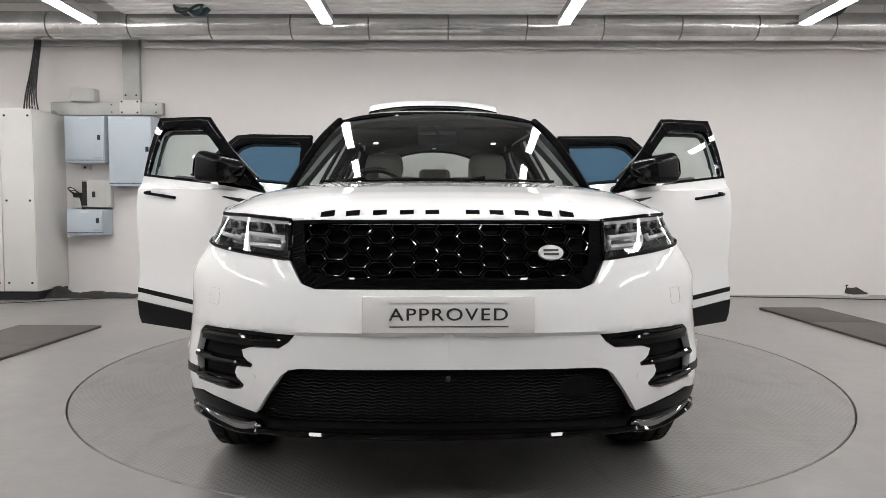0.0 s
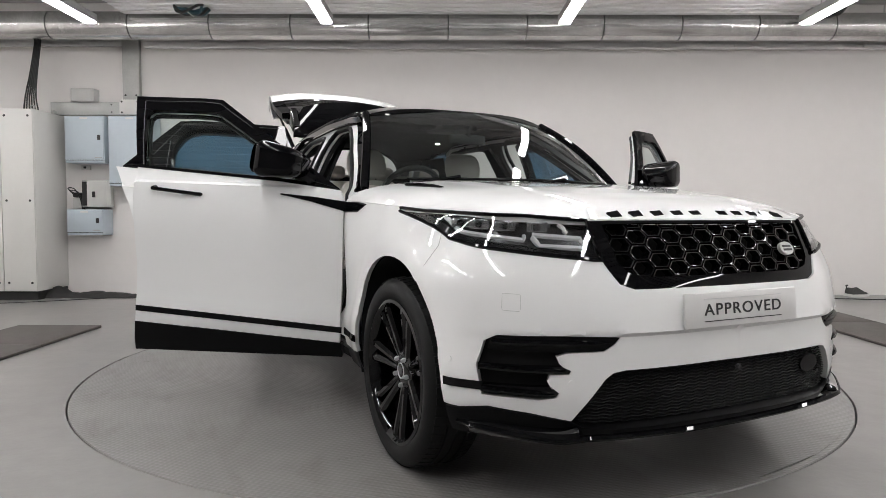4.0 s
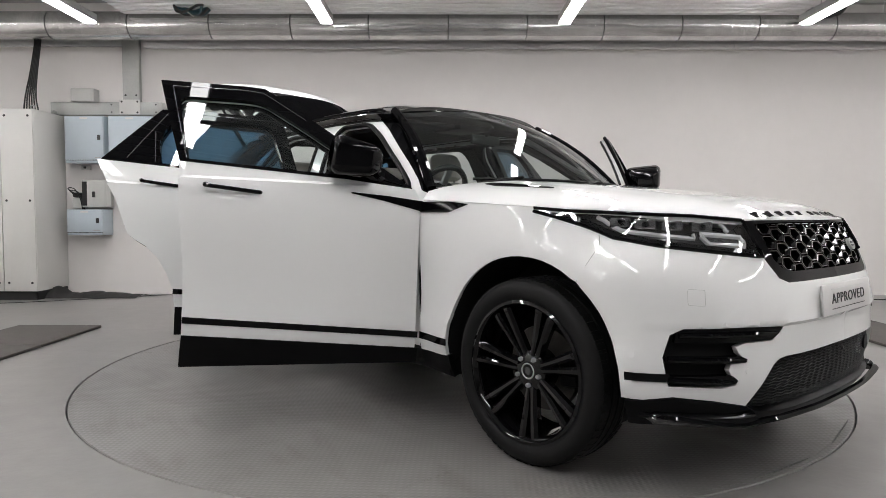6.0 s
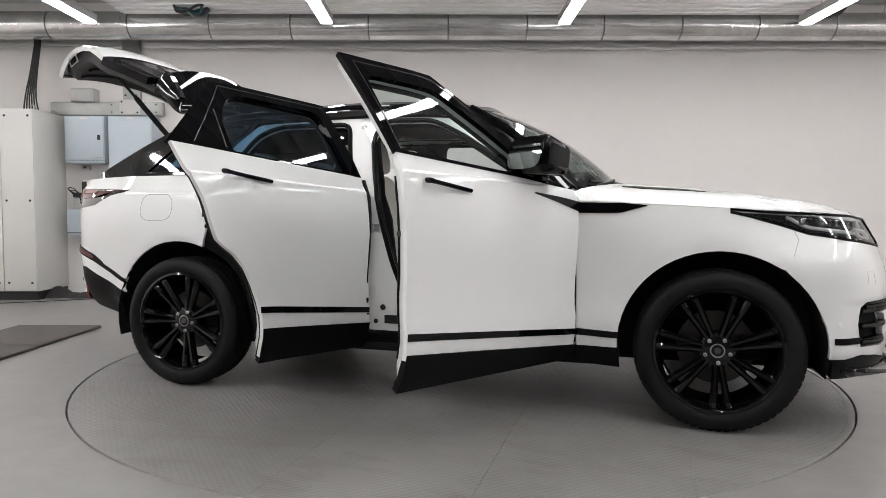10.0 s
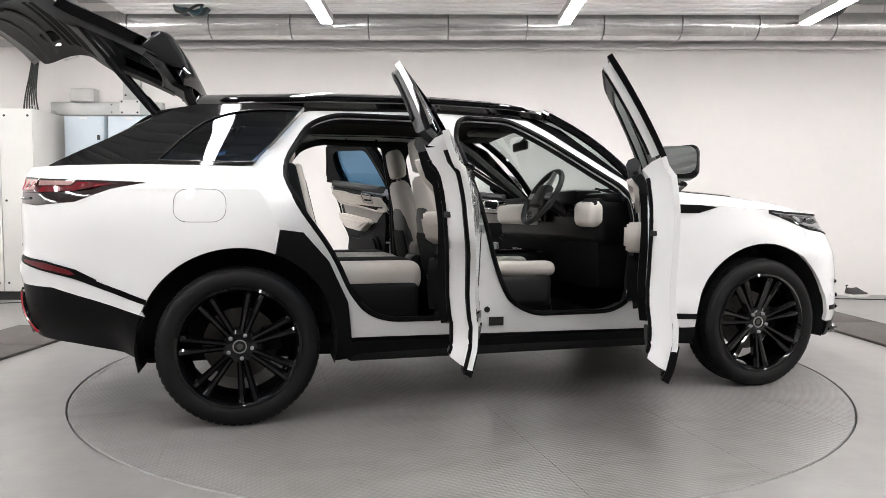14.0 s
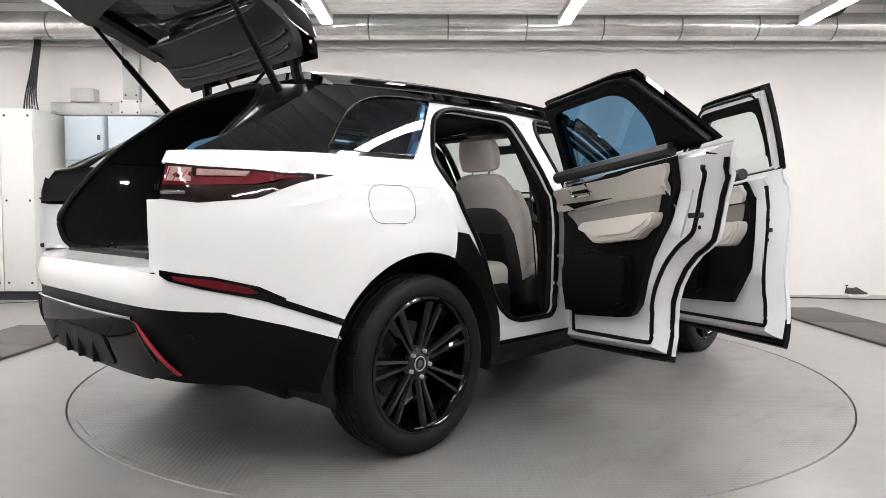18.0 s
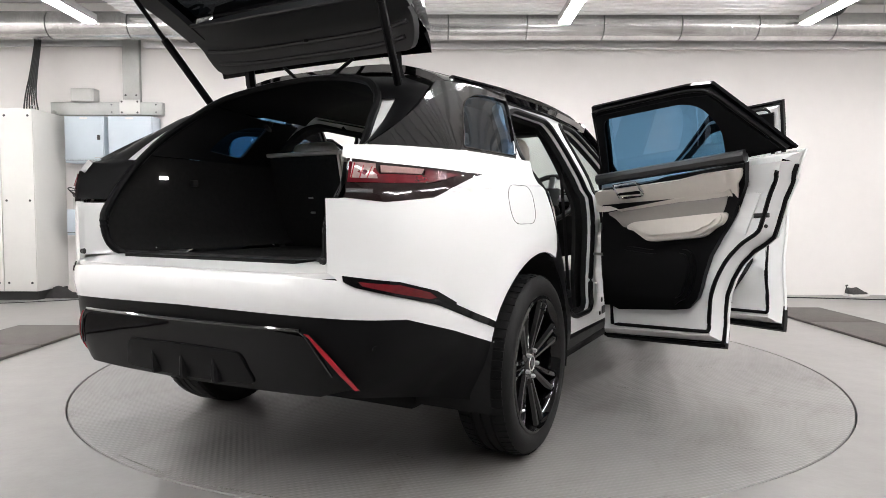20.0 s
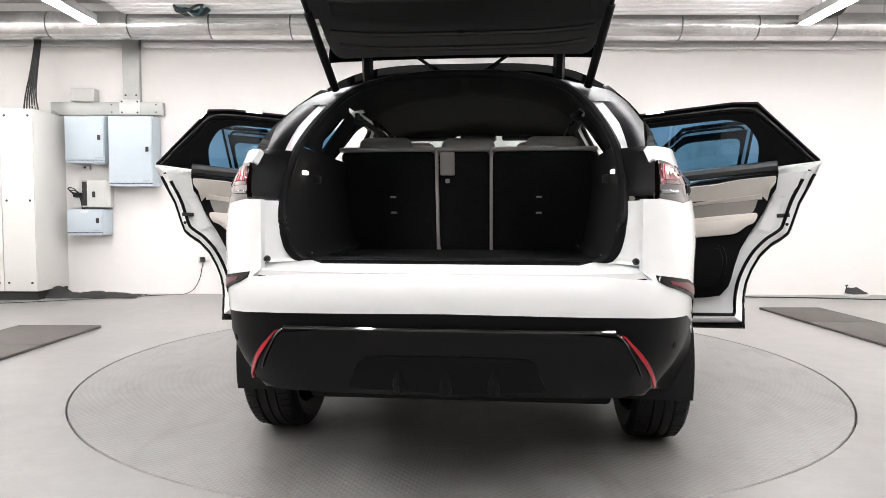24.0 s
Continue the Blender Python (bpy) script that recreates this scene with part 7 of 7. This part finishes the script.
        for x, z, r in ((-0.21, 0.485, 0.016), (-0.25, 0.41, 0.013)):
            part("grommet", lathe([(0, 0.004), (r * 0.8, 0.004), (r, 0)], 16, Matrix.Translation((x, s * 0.873, z)) @ pose(0, 0, 0, -s * 90)), M_PLASTIC, CAR)
        part("body_plug", lathe([(0, 0.003), (0.017, 0.003), (0.02, 0)], 20, Matrix.Translation((-0.405, s * 0.648, 1.46)) @ pose(0, 0, 0, -s * 75)), M_STEEL, CAR)


cabin()


# ---- small things on the car ----
def small_parts():
    # wipers on the scuttle
    for y0, y1 in ((-0.62, 0.02), (0.0, 0.60)):
        pts = []
        for k in range(9):
            y = y0 + (y1 - y0) * k / 8
            p = screen(y / 0.80, 0.035)
            pts.append((p[0] + 0.012, y, p[2] + 0.012))
        w = part("wiper", tube(pts, 0.008, 6), M_SATIN, CAR, "black windscreen wiper")
        part("wiper_arm", tube([(pts[0][0] + 0.03, y0 - 0.02, pts[0][2] - 0.03), (pts[3][0] + 0.01, pts[3][1], pts[3][2] + 0.012)], 0.009, 6), M_SATIN, w)
    # camera and round cover in the front intake
    p = skin(UF, 0.462)
    part("front_camera", lathe([(0, 0.008), (0.008, 0.007), (0.011, 0)], 16, Matrix.Translation((p[0] - 0.006, 0, 0.459)) @ pose(0, 0, 0, 0, 90)), M_LAMPIN, CAR)
    u = u_front(0.42)
    cover = [(u + 0.062 * math.cos(k * math.tau / 24), 0.425 + 0.033 * math.sin(k * math.tau / 24)) for k in range(24)]
    part("radar_cover", body_panel(cover, [], skin, 1, step=0.04, thick=0.01, out=-0.012), M_SATIN, CAR, "black oval radar cover")
    for s in SIDES:
        # washer lids in the bumper
        a = at(2.08, 0.79, 0.70)
        ring = rounded([(a[0] - 0.03, 0.675), (a[0] + 0.03, 0.672), (a[0] + 0.03, 0.725), (a[0] - 0.03, 0.728)], 0.006, 2)
        bm = bmesh.new()
        add_tube(bm, [(lambda q: (q[0], s * q[1], q[2]))(skin(x, z)) for x, z in split_edges(ring, 0.02)], 0.0006, 4, 0, True)
        part("washer_lid_seam", bm, M_STEEL, CAR)
        # bonnet to wing joint at the bumper
        bm = bmesh.new()
        add_tube(bm, [(lambda q: (q[0], s * q[1], q[2]))(skin(u_x(x), z)) for x, z in ((1.70, 0.735), (1.735, 0.80), (1.76, 0.868), (1.745, 0.905))], 0.0018, 4)
        part("bumper_joint", bm, M_STEEL, CAR)
        # bump stops beside the boot opening
        part("bump_stop", lathe([(0, 0.010), (0.006, 0.010), (0.007, 0.006), (0.009, 0.012), (0.011, 0.0)], 20, Matrix.Translation((skin(*rear_at(0.583, 0.832))[0] + 0.012, s * 0.583, 0.832)) @ pose(0, 0, 0, 0, -90)), M_PLASTIC, CAR, "grey rubber bump stop")
        # parking sensors at the rear
        for y, z in ((0.35, 0.60), (0.68, 0.56)):
            b = at(-2.44 if y < 0.5 else -2.3, y, z)
            c = [(b[0] + 0.011 * math.cos(k * math.tau / 14), z + 0.011 * math.sin(k * math.tau / 14)) for k in range(14)]
            part("parking_sensor", body_panel(c, [], skin, s, step=0.03, thick=0.003, out=0.004), M_SATIN, CAR)
        # black strip that draws in the shade of the gap between wing and door
        part("hinge_gap_dark", tube([(0.782, s * 0.885, 0.36), (0.783, s * 0.893, 0.7), (0.781, s * 0.872, 1.03)], 0.018, 6), M_SATIN, CAR, "black strip drawn for the dark gap behind the front wing")
        # hinges and check straps of the doors
        for hx, hy in ((0.76, 0.845), (-0.31, 0.845)):
            for z in (0.56, 0.92):
                part("door_hinge", box(hx - 0.05, hx + 0.05, s * hy - 0.022, s * hy + 0.022, z - 0.035, z + 0.035, 0.008, None), M_BODYIN, CAR)
            a = math.radians(58 if hx > 0 else 64)
            q = Vector((hx - 0.05, s * (hy - 0.03), 0.76))
            part("check_strap", tube([q, q + Vector((-0.13 * math.cos(a), -s * -0.13 * math.sin(a), 0))], 0.008, 6), M_STEEL, CAR)
        # tie hooks in the boot
        for x in (-2.15, -1.40):
            part("tie_hook", tube([(x, s * 0.53, 0.815), (x + 0.02, s * 0.52, 0.835), (x + 0.04, s * 0.53, 0.815)], 0.005, 6), M_CHROME, CAR)
        part("bag_hook", box(-1.90, -1.87, s * 0.565 - 0.012, s * 0.565 + 0.012, 1.10, 1.13, 0.004), M_PLASTIC, CAR)
        part("rear_suspension", tube([(-1.437, s * 0.25, 0.34), (-1.437, s * 0.66, 0.37)], 0.035, 10), M_SATIN, CAR)
        part("front_suspension", tube([(1.437, s * 0.25, 0.34), (1.437, s * 0.66, 0.37)], 0.035, 10), M_SATIN, CAR)
    # rear air vents between the front seats
    c = part("rear_console", box(-0.50, -0.44, -0.115, 0.115, 0.42, 0.70, 0.02), M_PLASTIC, CAR, "black rear console with two vents")
    for y in (-0.055, 0.055):
        for k in range(4):
            part("vent_slat", box(-0.508, -0.50, y - 0.045, y + 0.045, 0.60 + 0.02 * k, 0.606 + 0.02 * k), M_SILVER, c)
    # latch of the middle seat back
    part("belt_guide", lean(box(-1.284, -1.272, 0.055, 0.125, 1.16, 1.27, 0.008)), M_CREAM, CAR, "cream belt guide on the seat back")
    part("belt_buckle", lean(box(-1.286, -1.270, 0.08, 0.10, 1.125, 1.145, 0.003)), M_CAB, CAR)
    # instruments
    part("instrument_panel", box(0.452, 0.462, -0.50, -0.24, 0.965, 1.055, 0.006), M_GLOSS, CAR, "dark instrument panel")
    for y0, y1 in ((-0.78, -0.62), (0.62, 0.78)):
        part("side_vent", box(0.445, 0.465, y0, y1, 1.025, 1.055, 0.006), M_PLASTIC, CAR)


small_parts()


# ---- what moves ----
TURN = [(0.0, -87.3), (0.5, -86.22), (1.0, -84.35), (1.5, -81.68), (2.0, -78.47), (2.5, -74.6), (3.0, -70.62), (3.5, -66.6), (4.0, -62.57), (4.5, -58.55), (5.0, -54.51), (5.5, -50.75), (6.0, -46.85),
        (6.5, -42.65), (7.0, -38.6), (7.5, -34.65), (8.0, -30.96), (8.5, -27.16), (9.0, -23.01), (9.5, -19.26), (10.0, -15.36), (10.5, -11.75), (11.0, -7.8), (11.5, -3.85), (12.0, 0.1), (12.5, 4.05),
        (13.0, 7.86), (13.5, 11.91), (14.0, 16.19), (14.5, 20.23), (15.0, 24.15), (15.5, 27.87), (16.0, 31.99), (16.5, 35.89), (17.0, 39.9), (17.5, 43.8), (18.0, 47.51), (18.5, 51.55), (19.0, 55.45),
        (19.5, 59.35), (20.0, 63.2), (20.5, 67.06), (21.0, 71.09), (21.5, 74.96), (22.0, 78.37), (22.5, 81.31), (23.0, 83.47), (23.5, 84.98), (24.0, 85.88)]


def motions():
    rows = [(t, pose(0, 0, 0, 0, 0, a - 1.21)) for t, a in TURN]
    walk(TABLE, rows)
    walk(CAR, [(t, m @ pose(0.081, -0.136, 0.013)) for t, m in rows])


motions()
